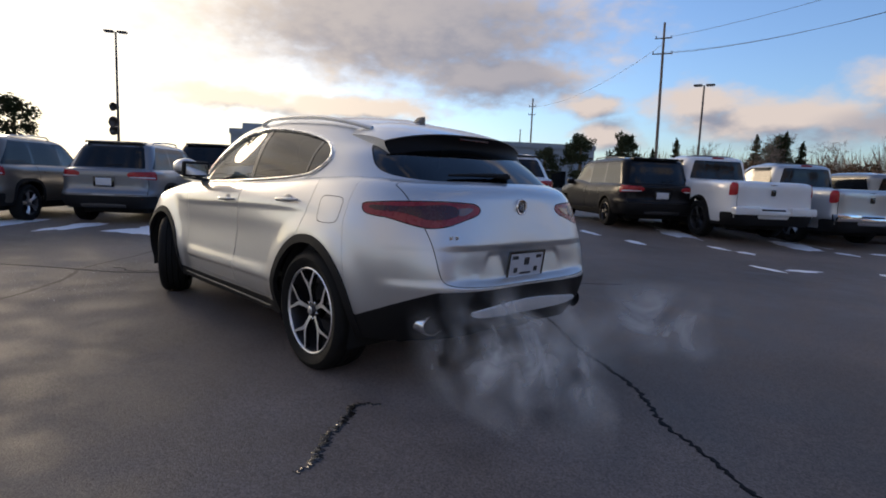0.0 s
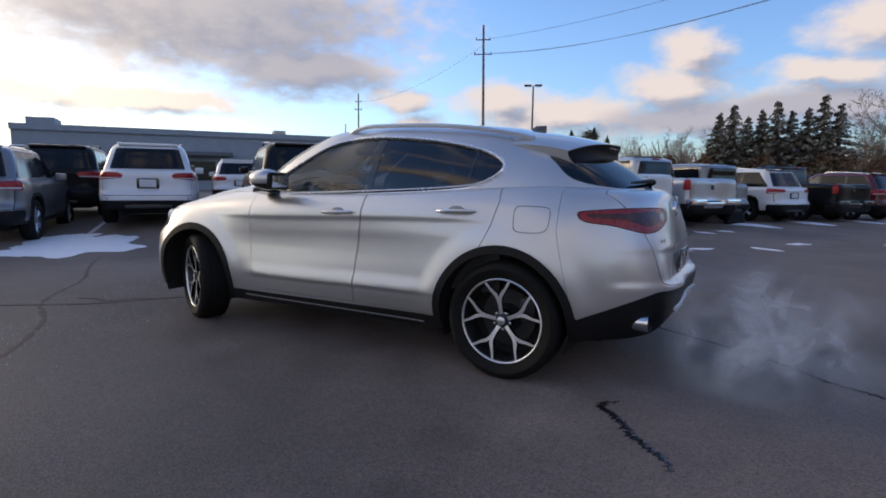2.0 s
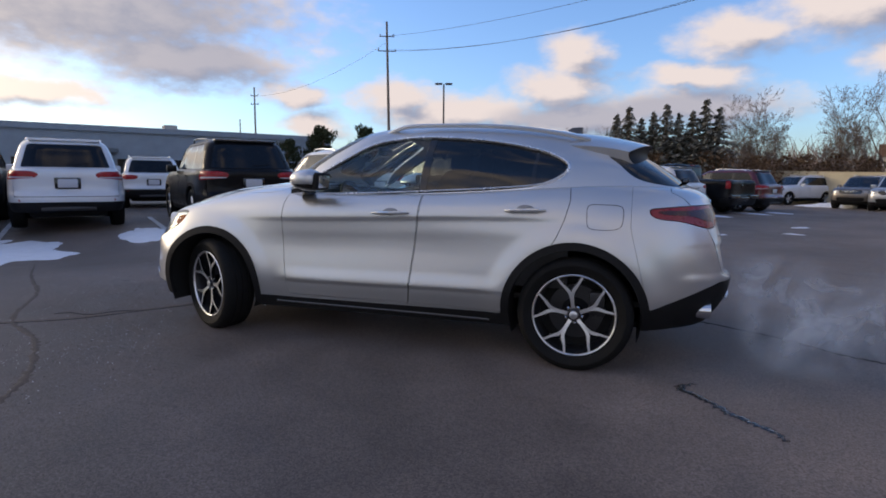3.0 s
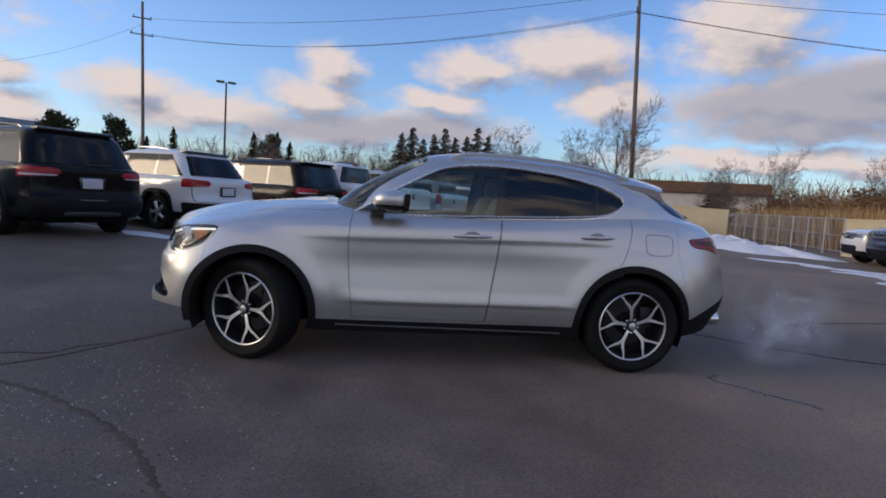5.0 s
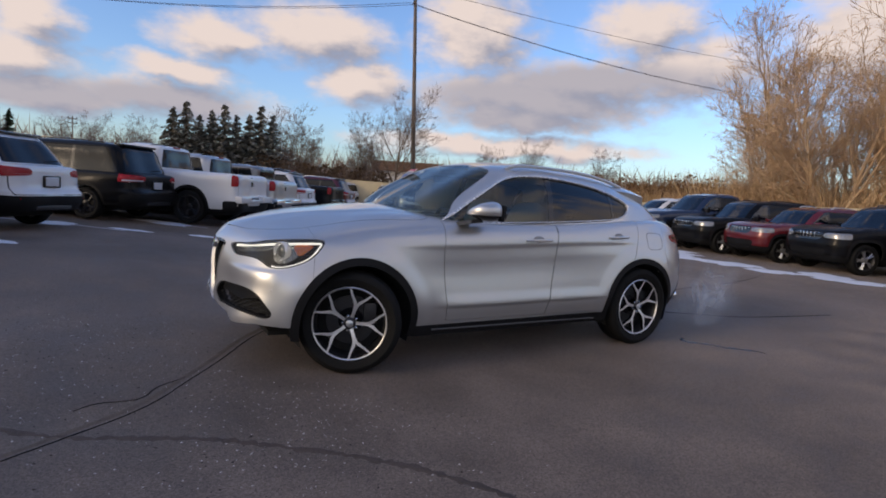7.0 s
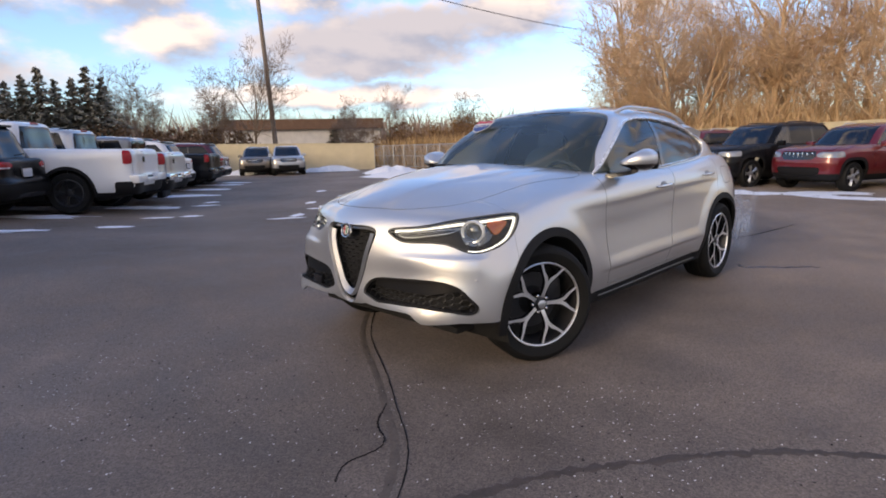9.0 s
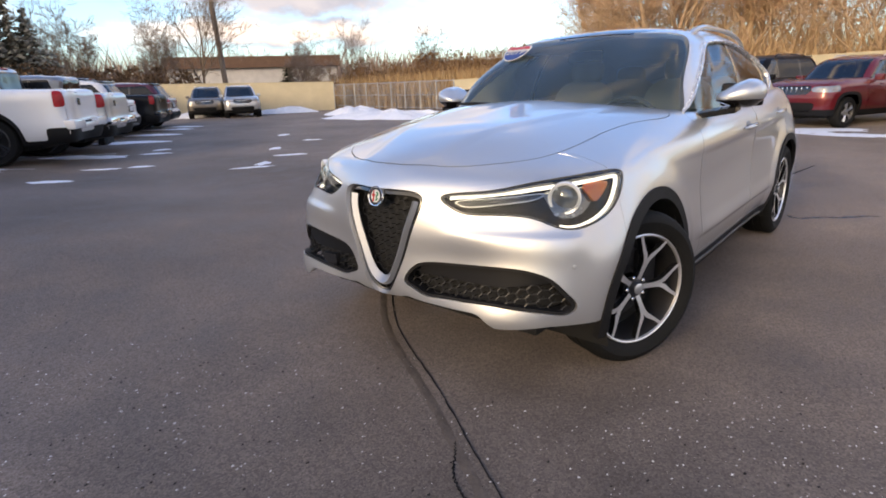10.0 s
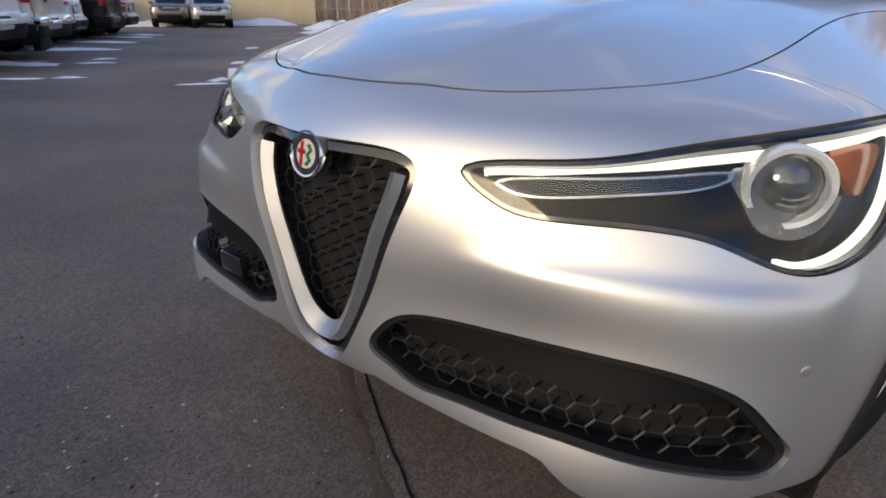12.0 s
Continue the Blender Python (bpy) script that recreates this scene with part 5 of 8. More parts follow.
def build_front():
    body, fore = BODY, above(X, 1.5)
    grille, fog, head, QF = FIELD["grille"], FIELD["fog"], FIELD["head"], FIELD["QF"]
    # shield grille: body-coloured lip, bright inner frame, dark honeycomb
    root = skin("grille", shifted(keep(body, grown(grille, .0)), -.085), SHADOW, CAR, "black shield grille with honeycomb mesh", depth=0)
    inner = lambda d: grown(grille, -d)
    skin("grille_surround", shifted(keep(body, grille, outside(inner(.016))), -.020), GLOSS_BLACK, root, depth=.07)
    vee = within(inside_of(outline([(0, .95), (.175, .95), (.198, .835), (.180, .760), (.131, .625), (.082, .515), (.042, .456), (0, .440), (-.042, .456), (-.082, .515), (-.131, .625), (-.180, .760), (-.198, .835), (-.175, .95)], 200), Y, Z), fore)
    veein = within(inside_of(outline([(0, 1.0), (.15, 1.0), (.180, .835), (.162, .760), (.113, .628), (.065, .525), (.030, .478), (0, .466), (-.030, .478), (-.065, .525), (-.113, .628), (-.162, .760), (-.180, .835), (-.15, 1.0)], 200), Y, Z), fore)
    # the frame slopes inwards from its proud outer edge
    V, N, T = keep(body, vee, outside(veein), inner(.014), below(Z, .832))
    slope = V - N * (.008 + 1.25 * np.clip(-vee(V), 0, .05))[:, None]
    skin("grille_frame", (slope, face_normals(slope, T), T), VEE_SATIN, root, "satin silver V-shaped frame", depth=.02)
    field = shifted(keep(body, veein, inner(.014)), -.056)
    part("grille_mesh", honeycomb(field, None, .0250, 1, 2, .0019, .03), MESH_BLACK, root, smooth=False)
    for s in (left, right):
        g = skin("lower_grille", shifted(keep(body, s, fog), -.095), SHADOW, CAR, "dark lower honeycomb grille", depth=0)
        rim = keep(body, s, fog, outside(grown(fog, -.010)))
        skin("rim", shifted(rim, -.008), PLASTIC, g, depth=.06)
        shelf = within(fog, lambda V: (.520 + .02 * np.clip((AY(V) - .60) * 8, 0, 1)) - V[:, 2], above(AY, .215))
        skin("blade", shifted(keep(body, s, shelf, grown(fog, -.009)), -.030), BLADE, g, depth=.04)
        field = shifted(keep(body, s, grown(fog, -.010), outside(shelf, .002)), -.032)
        part("mesh", honeycomb(field, None, .0195, 1, 2, .0019, .03, 1.25), MESH_BLACK, g, smooth=False)
    # radar box in the lower grille
    q = on_surface(BODY, (1, 0, 0), [(-.40, .478)], -.020)[0]
    part("radar_sensor", box(.03, .095, .062, q, .008), GLOSS_BLACK, CAR, "black radar sensor box")
    # badge with plain colour fields
    m = pose(2.214, 0, .836, 0, 0, 0) @ Matrix.Rotation(radians(-12), 4, "Y") @ Matrix.Scale(.88, 4)
    badge = part("front_badge", moved(lathe([(.052, -.02), (.052, .004), (.049, .009), (.045, .008), (.043, .004)], 40, "x"), m), CHROME, CAR, "round enamel badge")
    part("ring", moved(lathe([(.044, .003), (.044, .006), (.031, .006)], 40, "x"), m), ENAMEL_DARK, badge)
    part("face", moved(lathe([(.031, .006), (0, .007)], 40, "x"), m), ENAMEL_WHITE, badge)
    part("cross", moved(join(box(.002, .008, .052, (.0085, -.012, 0)), box(.002, .024, .009, (.0085, -.012, .004))), m), ENAMEL_RED, badge)
    part("emblem", moved(tube([(.0085, .006, -.022), (.0085, .016, -.012), (.0085, .008, -.002), (.0085, .018, .010), (.0085, .010, .020)], .004, 6), m), ENAMEL_GREEN, badge)
    # headlights
    for s, sg in ((left, 1), (right, -1)):
        hl = skin("headlight", shifted(keep(body, s, head), -.055), HOUSING, CAR, "slim headlight with lit LED outline", depth=0)
        skin("lens", keep(body, s, grown(head, -.002)), CLEAR, hl, depth=0, out=-.002)
        wall = keep(body, s, head, outside(grown(head, -.007)))
        skin("bezel", shifted(wall, -.006), GLOSS_BLACK, hl, depth=.05)
        top = lambda V: (.838 + .100 * (QF(V) - .22) / .7) - V[:, 2]
        led = keep(body, s, grown(head, -.008), outside(grown(head, -.0165)), either(within(top, above(QF, .26)), within(above(QF, .70), outside(top))))
        skin("led_strip", shifted(led, -.020), LED, hl, "glowing white light strip", depth=.012)
        amber = within(inside_of(outline([(.80, .915), (.88, .918), (.915, .905), (.90, .87), (.86, .838), (.83, .865)]), QF, Z), fore)
        skin("turn_signal", shifted(keep(body, s, amber), -.030), AMBER, hl, "amber turn signal", depth=.01)
        bar = within(inside_of(outline([(.275, .838), (.45, .864), (.60, .884), (.645, .884), (.62, .866), (.50, .842), (.36, .822), (.30, .824)]), QF, Z), fore)
        guide = skin("light_guide", shifted(keep(body, s, bar), -.035), GLOSS_BLACK, hl, "slim light guide with a bright outline", depth=.02)
        skin("outline", shifted(keep(body, s, bar, outside(grown(bar, -.0035))), -.031), LAMP_BRIGHT, guide, depth=.004)
        bowl = within(inside_of(outline([(.64, .893), (.76, .912), (.84, .912), (.86, .87), (.82, .81), (.74, .790), (.68, .81), (.655, .85)]), QF, Z), fore)
        skin("reflector", shifted(keep(body, s, bowl, grown(head, -.018)), -.046), LAMP_BOWL, hl, "grey reflector bowl", depth=.01)
        mm = pose(1.899, sg * .738, .849, 0, 0, sg * 26)
        part("projector_ring", moved(lathe([(.062, -.03), (.065, .010), (.062, .016), (.054, .014), (.050, .0)], 40, "x"), mm), LED_RING, hl, "bright projector ring")
        part("projector_lens", moved(lathe([(.050, -.010), (.042, .002), (.030, .012), (.014, .016), (0, .017)], 32, "x"), mm), MIRROR_LENS, hl)
    # parking sensors
    for s in (1, -1):
        p = on_surface(BODY, (1, 0, 0), [(s * .832, .602)])[0]
        part("parking_sensor", moved(lathe([(.010, -.006), (.010, .001), (.008, .002), (0, .002)], 20, "x"), pose(*p, 0, 0, s * 52)), SILVER, CAR)
    # seam between bumper and wing above the lamp
    def drop(x, y):
        V = BODY[0]
        d = (V[:, 0] - x) ** 2 + (V[:, 1] - y) ** 2 + (V[:, 2] < .85) * 9
        k = np.argsort(d)[:6]
        return (x, y, float((V[k, 2] / (d[k] + 1e-6)).sum() / (1 / (d[k] + 1e-6)).sum()))
    for s in (1, -1):
        part("bumper_seam", tube([drop(a, s * b) for a, b in ((1.735, .612), (1.722, .66), (1.722, .705), (1.735, .745), (1.752, .785))], .0010, 5), SATIN, CAR)


def wheel_hero(name, x, y, steer, sign, turn=0.0):
    R, rim = .362, .262
    w = part(name, lathe([(rim - .004, .095), (rim + .012, .112), (rim + .05, .122), (R - .045, .124), (R - .022, .115), (R - .008, .100), (R, .078), (R, .052), (R - .007, .049), (R - .007, .041), (R, .038), (R, .004), (R - .007, .002), (R - .007, -.006), (R, -.008), (R, -.045), (R - .007, -.048), (R - .007, -.056), (R, -.06), (R - .008, -.10), (R - .03, -.118), (rim, -.11)], 72), RUBBER, CAR, "black low-profile tyre on a five-spoke alloy wheel")
    w.matrix_world = pose(x, y, HUB_Z - .003, 0, 0, steer + (0 if sign > 0 else 180))
    part("rim", lathe([(rim, .105), (rim - .006, .110), (rim - .011, .107), (rim - .014, .098)], 72), SPOKE, w)
    part("rim_well", lathe([(rim - .013, .099), (rim - .020, .085), (rim - .026, .02), (rim - .028, -.10)], 72), DARK_METAL, w)
    part("barrel", lathe([(rim - .025, -.05), (.15, -.055), (0, -.055)], 48), SHADOW, w)
    part("brake_disc", lathe([(.175, -.045), (.175, -.028), (.09, -.026), (.07, .0), (.06, .03)], 48), DARK_METAL, w)
    part("caliper", moved(box(.10, .06, .16, (-.135, -.012, .06), .02), Matrix.Identity(4)), DARK_METAL, w)
    for k in range(5):
        a0 = math.pi / 2 + 2 * math.pi * k / 5 + turn
        faces, sides = [], []
        for sgn in (1, -1):
            def at(r, a, d):
                return (r * math.cos(a0 + a), d, r * math.sin(a0 + a))
            # half of a Y: from hub to fork, then out to the rim
            path = [(.036, sgn * .36, .080), (.070, sgn * .165, .087), (.105, sgn * .122, .092), (.134, sgn * .128, .096), (.152, sgn * .168, .098), (.205, sgn * .292, .102), (.256, sgn * .352, .104)]
            path_in = [(.036, 0, .080), (.070, 0, .087), (.105, 0, .092), (.146, 0, .096), (.166, sgn * .048, .098), (.208, sgn * .215, .102), (.257, sgn * .290, .104)]
            V = [at(r, a, d) for r, a, d in path + path_in]
            V += [(v[0], v[1] - .028, v[2]) for v in V]
            n = len(path)
            F, D = [], []
            for i in range(n - 1):
                q = (i, i + 1, n + i + 1, n + i)
                F.append(q)
                D.append((2 * n + i, 2 * n + i + 1, i + 1, i))
                D.append((n + i, n + i + 1, 3 * n + i + 1, 3 * n + i))
            if sgn < 0:
                F, D = [tuple(reversed(f)) for f in F], [tuple(reversed(f)) for f in D]
            faces.append((V[:2 * n], F))
            sides.append((V, D))
        sp = part("spoke", join(*faces), SPOKE, w, smooth=False)
        part("spoke_flank", join(*sides), GLOSS_BLACK, sp, smooth=False)
    cap = part("hub_cap", lathe([(.050, .05), (.047, .080), (.034, .083), (.032, .094), (.027, .099), (0, .100)], 32), DARK_METAL, w)
    part("emblem", lathe([(.026, .0995), (.022, .102), (0, .1025)], 24), SATIN, cap)
    for k in range(5):
        a = 2 * math.pi * (k + .5) / 5 + turn + math.pi / 2
        part("bolt", moved(lathe([(.010, 0), (.010, .018), (.006, .022), (0, .022)], 8), pose(.052 * math.cos(a), .066, .052 * math.sin(a))), CHROME, w)


def build_wheels():
    wheel_hero("wheel", AXLE_F, .795, -24, 1, .30)
    wheel_hero("wheel", AXLE_F, -.795, -24, -1)
    wheel_hero("wheel", AXLE_R, .815, 0, 1, -.12)
    wheel_hero("wheel", AXLE_R, -.815, 0, -1)
    for x in (1.40, -1.40):
        for s in (1, -1):
            n = 28
            V, F = [], []
            for i in range(n + 1):
                a = math.pi * (-.12 + 1.24 * i / n)
                for d in (.90, .80, .40):
                    V.append((x + .416 * math.cos(a), s * d, .365 + .416 * math.sin(a)))
            for i in range(n):
                for k in range(2):
                    F.append((i * 3 + k, i * 3 + k + 1, i * 3 + k + 4, i * 3 + k + 3))
            F.append(tuple(i * 3 + 2 for i in range(n + 1)))
            part("wheel_housing", (V, F), SHADOW, CAR)
    part("underbody", join(box(3.9, 1.3, .04, (0, 0, .27), .01), box(.5, 1.2, .2, (0, 0, .36), .04)), SHADOW, CAR)
    part("rear_axle", join(tube([(-1.409, -.7, .34), (-1.409, .7, .34)], .05, 10), box(.3, .3, .2, (-1.409, 0, .34), .05)), SHADOW, CAR)


LED_RING = material("halo_ring", (0.62, 0.63, 0.65), rough=0.25, vary=0.05, metal=.5, glow=(1.0, 0.98, 0.94), glow_strength=0.10)
LAMP_BOWL = material("lamp_bowl", (0.19, 0.195, 0.19), rough=0.25, metal=0.7, vary=0.5, scale=22, coat=0.5)
LAMP_BRIGHT = material("lamp_reflector", (0.55, 0.56, 0.55), rough=0.22, metal=0.8, vary=0.25, scale=18)
VEE_SATIN = material("satin_vee", (0.40, 0.41, 0.43), rough=0.42, metal=0.8, vary=0.03)
MESH_BLACK = material("mesh_black", (0.020, 0.020, 0.021), rough=0.42, vary=0.2)
BLADE = material("satin_black_blade", (0.007, 0.007, 0.008), rough=0.5, vary=0.2, spec=.12)
HOUSING = material("lamp_housing", (0.005, 0.005, 0.006), rough=0.4, vary=0.1, spec=0.15)
SPOKE = material("machined_alloy", (0.86, 0.86, 0.87), rough=0.34, metal=.85, vary=0.05, fine=300)
MIRROR_LENS = material("projector_glass", (0.16, 0.17, 0.18), rough=0.05, metal=0.4, vary=0.3, scale=30, coat=1.0)
ENAMEL_DARK = material("enamel_grey", (0.035, 0.035, 0.040), rough=0.2, vary=0.2, scale=120)
ENAMEL_WHITE = material("enamel_white", (0.62, 0.62, 0.60), rough=0.2, vary=0.1)
ENAMEL_RED = material("enamel_red", (0.45, 0.02, 0.03), rough=0.2, vary=0.1)
ENAMEL_GREEN = material("enamel_green", (0.02, 0.20, 0.09), rough=0.2, vary=0.1)
build_front()
build_wheels()

# ---- tail, glasshouse fittings and cabin of the silver SUV ----
def grid_shell(f, nu, nv, thick):
    """A closed slab: f(u, v) gives the upper surface, thick the drop below it."""
    top = [Vector(f(i / (nu - 1), j / (nv - 1))) for j in range(nv) for i in range(nu)]
    V = [tuple(p) for p in top] + [(p.x, p.y, p.z - thick) for p in top]
    n = nu * nv
    F = []
    for j in range(nv - 1):
        for i in range(nu - 1):
            a, b, c, d = j * nu + i, j * nu + i + 1, (j + 1) * nu + i + 1, (j + 1) * nu + i
            F += [(a, b, c, d), (n + d, n + c, n + b, n + a)]
    ring = [i for i in range(nu)] + [j * nu + nu - 1 for j in range(1, nv)] + [(nv - 1) * nu + i for i in range(nu - 2, -1, -1)] + [j * nu for j in range(nv - 2, 0, -1)]
    for k in range(len(ring)):
        a, b = ring[k], ring[(k + 1) % len(ring)]
        F.append((b, a, n + a, n + b))
    return V, F


def ellipsoid(c, r, nu=28, nv=16, squash=2.0):
    V, F = [], []
    sp = lambda v: math.copysign(abs(v) ** (2 / squash), v)
    for j in range(nv + 1):
        t = math.pi * j / nv - math.pi / 2
        for i in range(nu):
            a = 2 * math.pi * i / nu
            V.append((c[0] + r[0] * sp(math.cos(t)) * sp(math.cos(a)), c[1] + r[1] * sp(math.cos(t)) * sp(math.sin(a)), c[2] + r[2] * sp(math.sin(t))))
    for j in range(nv):
        for i in range(nu):
            k = (i + 1) % nu
            F.append((j * nu + i, j * nu + k, (j + 1) * nu + k, (j + 1) * nu + i))
    return V, F


def cut_z(mesh, z, upper=True):
    V, T = np.array(mesh[0]), []
    for f in mesh[1]:
        T += [(f[0], f[i], f[i + 1]) for i in range(1, len(f) - 1)]
    T = np.array(T)
    S = (V, face_normals(V, T), T)
    return keep(S, above(Z, z) if upper else below(Z, z))


def build_tail():
    tail, QR = FIELD["tail"], FIELD["QR"]
    for s in (left, right):
        tl = skin("taillight", shifted(keep(BODY, s, tail), -.018), DARK_RED_LENS, CAR, "dark red wraparound tail light", depth=0)
        skin("lens", keep(BODY, s, grown(tail, -.003)), RED_LENS, tl, depth=.012, out=.001)
        glow = within(inside_of(outline([(.34, 1.026), (.60, 1.026), (.80, 1.018), (.78, 1.004), (.62, .992), (.50, .962), (.40, .962), (.32, .99)]), QR, Z), below(X, -1.7))
        skin("reflector", shifted(keep(BODY, s, glow), .0035), DARK_RED_LENS, tl, depth=.002)
        strip = within(inside_of(outline([(.235, 1.018), (.29, 1.022), (.33, 1.012), (.32, .985), (.27, .990)]), QR, Z), below(X, -1.7))
        skin("reverse_lamp", shifted(keep(BODY, s, strip), .0035), GREY_LENS, tl, depth=.002)
    # badge, plate, small lettering
    badge = part("rear_badge", moved(lathe([(.048, -.01), (.048, .008), (.044, .012), (.036, .012), (.034, .008)], 40, "x"), pose(-2.236, 0, 1.03, 0, 0, 180)), CHROME, CAR, "round chrome badge")
    part("face", moved(lathe([(.034, .008), (0, .009)], 32, "x"), pose(-2.236, 0, 1.03, 0, 0, 180)), ENAMEL_DARK, badge)
    part("emblem", moved(join(box(.002, .007, .044, (.010, .010, 0)), tube([(.010, -.006, -.018), (.010, -.014, -.006), (.010, -.006, .004), (.010, -.014, .018)], .0035, 6)), pose(-2.236, 0, 1.03, 0, 0, 180)), SATIN, badge)
    px = float(BODY[0][(np.abs(BODY[0][:, 1]) < .12) & (np.abs(BODY[0][:, 2] - .70) < .05) & (BODY[0][:, 0] < -2)][:, 0].min())
    tilt = Matrix.Translation((px - .008, 0, .700)) @ Matrix.Rotation(radians(-8), 4, "Y")
    plate = part("number_plate", moved(box(.008, .300, .150, (0, 0, 0), .003), tilt), WHITE_PLATE, CAR, "white plate in a black frame with unreadable dark marks")
    part("plate_frame", moved(join(box(.014, .322, .016, (-.002, 0, .077), .004), box(.014, .322, .022, (-.002, 0, -.078), .004), box(.014, .014, .16, (-.002, .155, 0), .004), box(.014, .014, .16, (-.002, -.155, 0), .004)), tilt), GLOSS_BLACK, plate)
    for dy, dz, w, h in ((.105, .045, .05, .02), (-.105, .045, .05, .02), (0, .02, .045, .045), (.09, -.03, .03, .03), (-.09, -.03, .03, .03), (0, -.05, .10, .012)):
        part("mark", moved(box(.002, w, h, (-.0055, dy, dz), .0005), tilt), ENAMEL_DARK, plate)
    for k, (y, w) in enumerate(((.560, .026), (.528, .022))):
        q = on_surface(BODY, (-1, 0, 0), [(y, .868)], .002)[0]
        part("lettering_bar", box(.004, w, .020, q, .002), CHROME, CAR)
    # lower bumper: silver insert, exhaust tips, reflectors
    insert = within(inside_of(outline([(-.40, .484), (-.20, .500), (0, .506), (.20, .500), (.40, .484), (.47, .468), (.42, .448), (.30, .436), (0, .426), (-.30, .436), (-.42, .448), (-.47, .468)]), Y, Z), below(X, -2.0))
    skin("skid_plate", keep(BODY, insert), INSERT, CAR, "satin silver skid insert", depth=.03, out=.018)
    for s in (1, -1):
        ex = part("exhaust_tip", moved(lathe([(.046, .16), (.049, .01), (.047, .0), (.043, .0), (.041, .01), (.040, .14)], 36, "x"), Matrix.Translation((-2.215, s * .640, .405)) @ Matrix.Diagonal((1, 1.50, 1.16, 1))), CHROME, CAR, "oval chrome exhaust tip")
        part("bore", moved(lathe([(.041, .05), (0, .05)], 24, "x"), Matrix.Translation((-2.215, s * .640, .405)) @ Matrix.Diagonal((1, 1.50, 1.16, 1))), SHADOW, ex)
    # spoiler: a wedge that runs on from the roof and overhangs the rear window
    C = CAB[0]

    def roof_z(x, y):
        d = (C[:, 0] - x) ** 2 + (C[:, 1] - y) ** 2
        k = np.argsort(d)[:6]
        return float((C[k, 2] / (d[k] + 1e-5)).sum() / (1 / (d[k] + 1e-5)).sum())

    n, top, low = 41, [], []
    for k in range(n):
        y = .600 * (2 * k / (n - 1) - 1)
        q = abs(y) / .6
        a = Vector((-1.30, y * .97, roof_z(-1.30, y * .97) - .003))
        tip = Vector((-1.845 + .155 * q * q, y, 1.449 - .062 * q ** 3.2))
        foot = Vector(on_surface(CAB, (-1, 0, 0), [(y * .97, 1.365 - .055 * q * q)], -.004)[0])
        for i in range(10):
            f = i / 9
            top.append(tuple(a.lerp(tip, f) + Vector((0, 0, .050 * f * (1 - f)))))
        for i in range(6):
            f = i / 5
            low.append(tuple((tip - Vector((-.004, 0, .005))).lerp(foot, f) + Vector((.05 * f * (1 - f), 0, 0))))
    quads = lambda m: [(k * m + i, k * m + i + 1, (k + 1) * m + i + 1, (k + 1) * m + i) for k in range(n - 1) for i in range(m - 1)]
    edge = [tuple(Vector(top[k * 10 + 9]) - Vector((-.004, 0, .005))) for k in range(n)]
    sp = part("spoiler", (top + edge, quads(10) + [(k * 10 + 9, 10 * n + k, 10 * n + k + 1, (k + 1) * 10 + 9) for k in range(n - 1)]), SILVER, CAR, "silver roof spoiler with black underside", angle=50)
    for k in (0, n - 1):
        fan = top[k * 10:k * 10 + 10] + low[k * 6:k * 6 + 6]
        part("end_fin", (fan, [tuple(range(16))]), SILVER, sp)
    part("blade", (low, quads(6)), BLADE, sp, angle=50)
    part("brake_light", box(.012, .26, .012, (-1.822, 0, 1.424), .004), DARK_RED_LENS, sp)
    w = part("rear_wiper", tube([(-2.075, -.02, 1.205), (-2.075, .08, 1.208), (-2.055, .24, 1.205), (-2.03, .40, 1.198)], [.018, .014, .010, .006], 8), PLASTIC, CAR)
    part("hub", ellipsoid((-2.075, -.03, 1.203), (.03, .035, .022)), PLASTIC, w)
    # fin antenna
    def fin(u, v):
        a = 2 * math.pi * u
        h = v
        lx, wy = .085 * (1 - .55 * h), .026 * (1 - .85 * h)
        return (-1.255 - .045 * h + lx * math.cos(a), wy * math.sin(a), 1.545 + .056 * h ** .9)
    V = [fin(i / 24, j / 8) for j in range(9) for i in range(24)]
    F = [(j * 24 + i, j * 24 + (i + 1) % 24, (j + 1) * 24 + (i + 1) % 24, (j + 1) * 24 + i) for j in range(8) for i in range(24)] + [tuple(8 * 24 + i for i in range(24))]
    part("antenna", (V, F), GREY_FIN, CAR, "grey shark-fin antenna")
    fuel = inside_of(outline([(-1.472, 1.045), (-1.53, 1.056), (-1.62, 1.054), (-1.672, 1.040), (-1.680, .985), (-1.668, .925), (-1.62, .906), (-1.53, .904), (-1.478, .918), (-1.466, .98)], 100), X, Z)
    ring = keep(BODY, left, above(AY, .7), grown(fuel, .0018), outside(grown(fuel, -.0018)))
    skin("fuel_door", ring, SHADOW, CAR, depth=0, out=.0009)


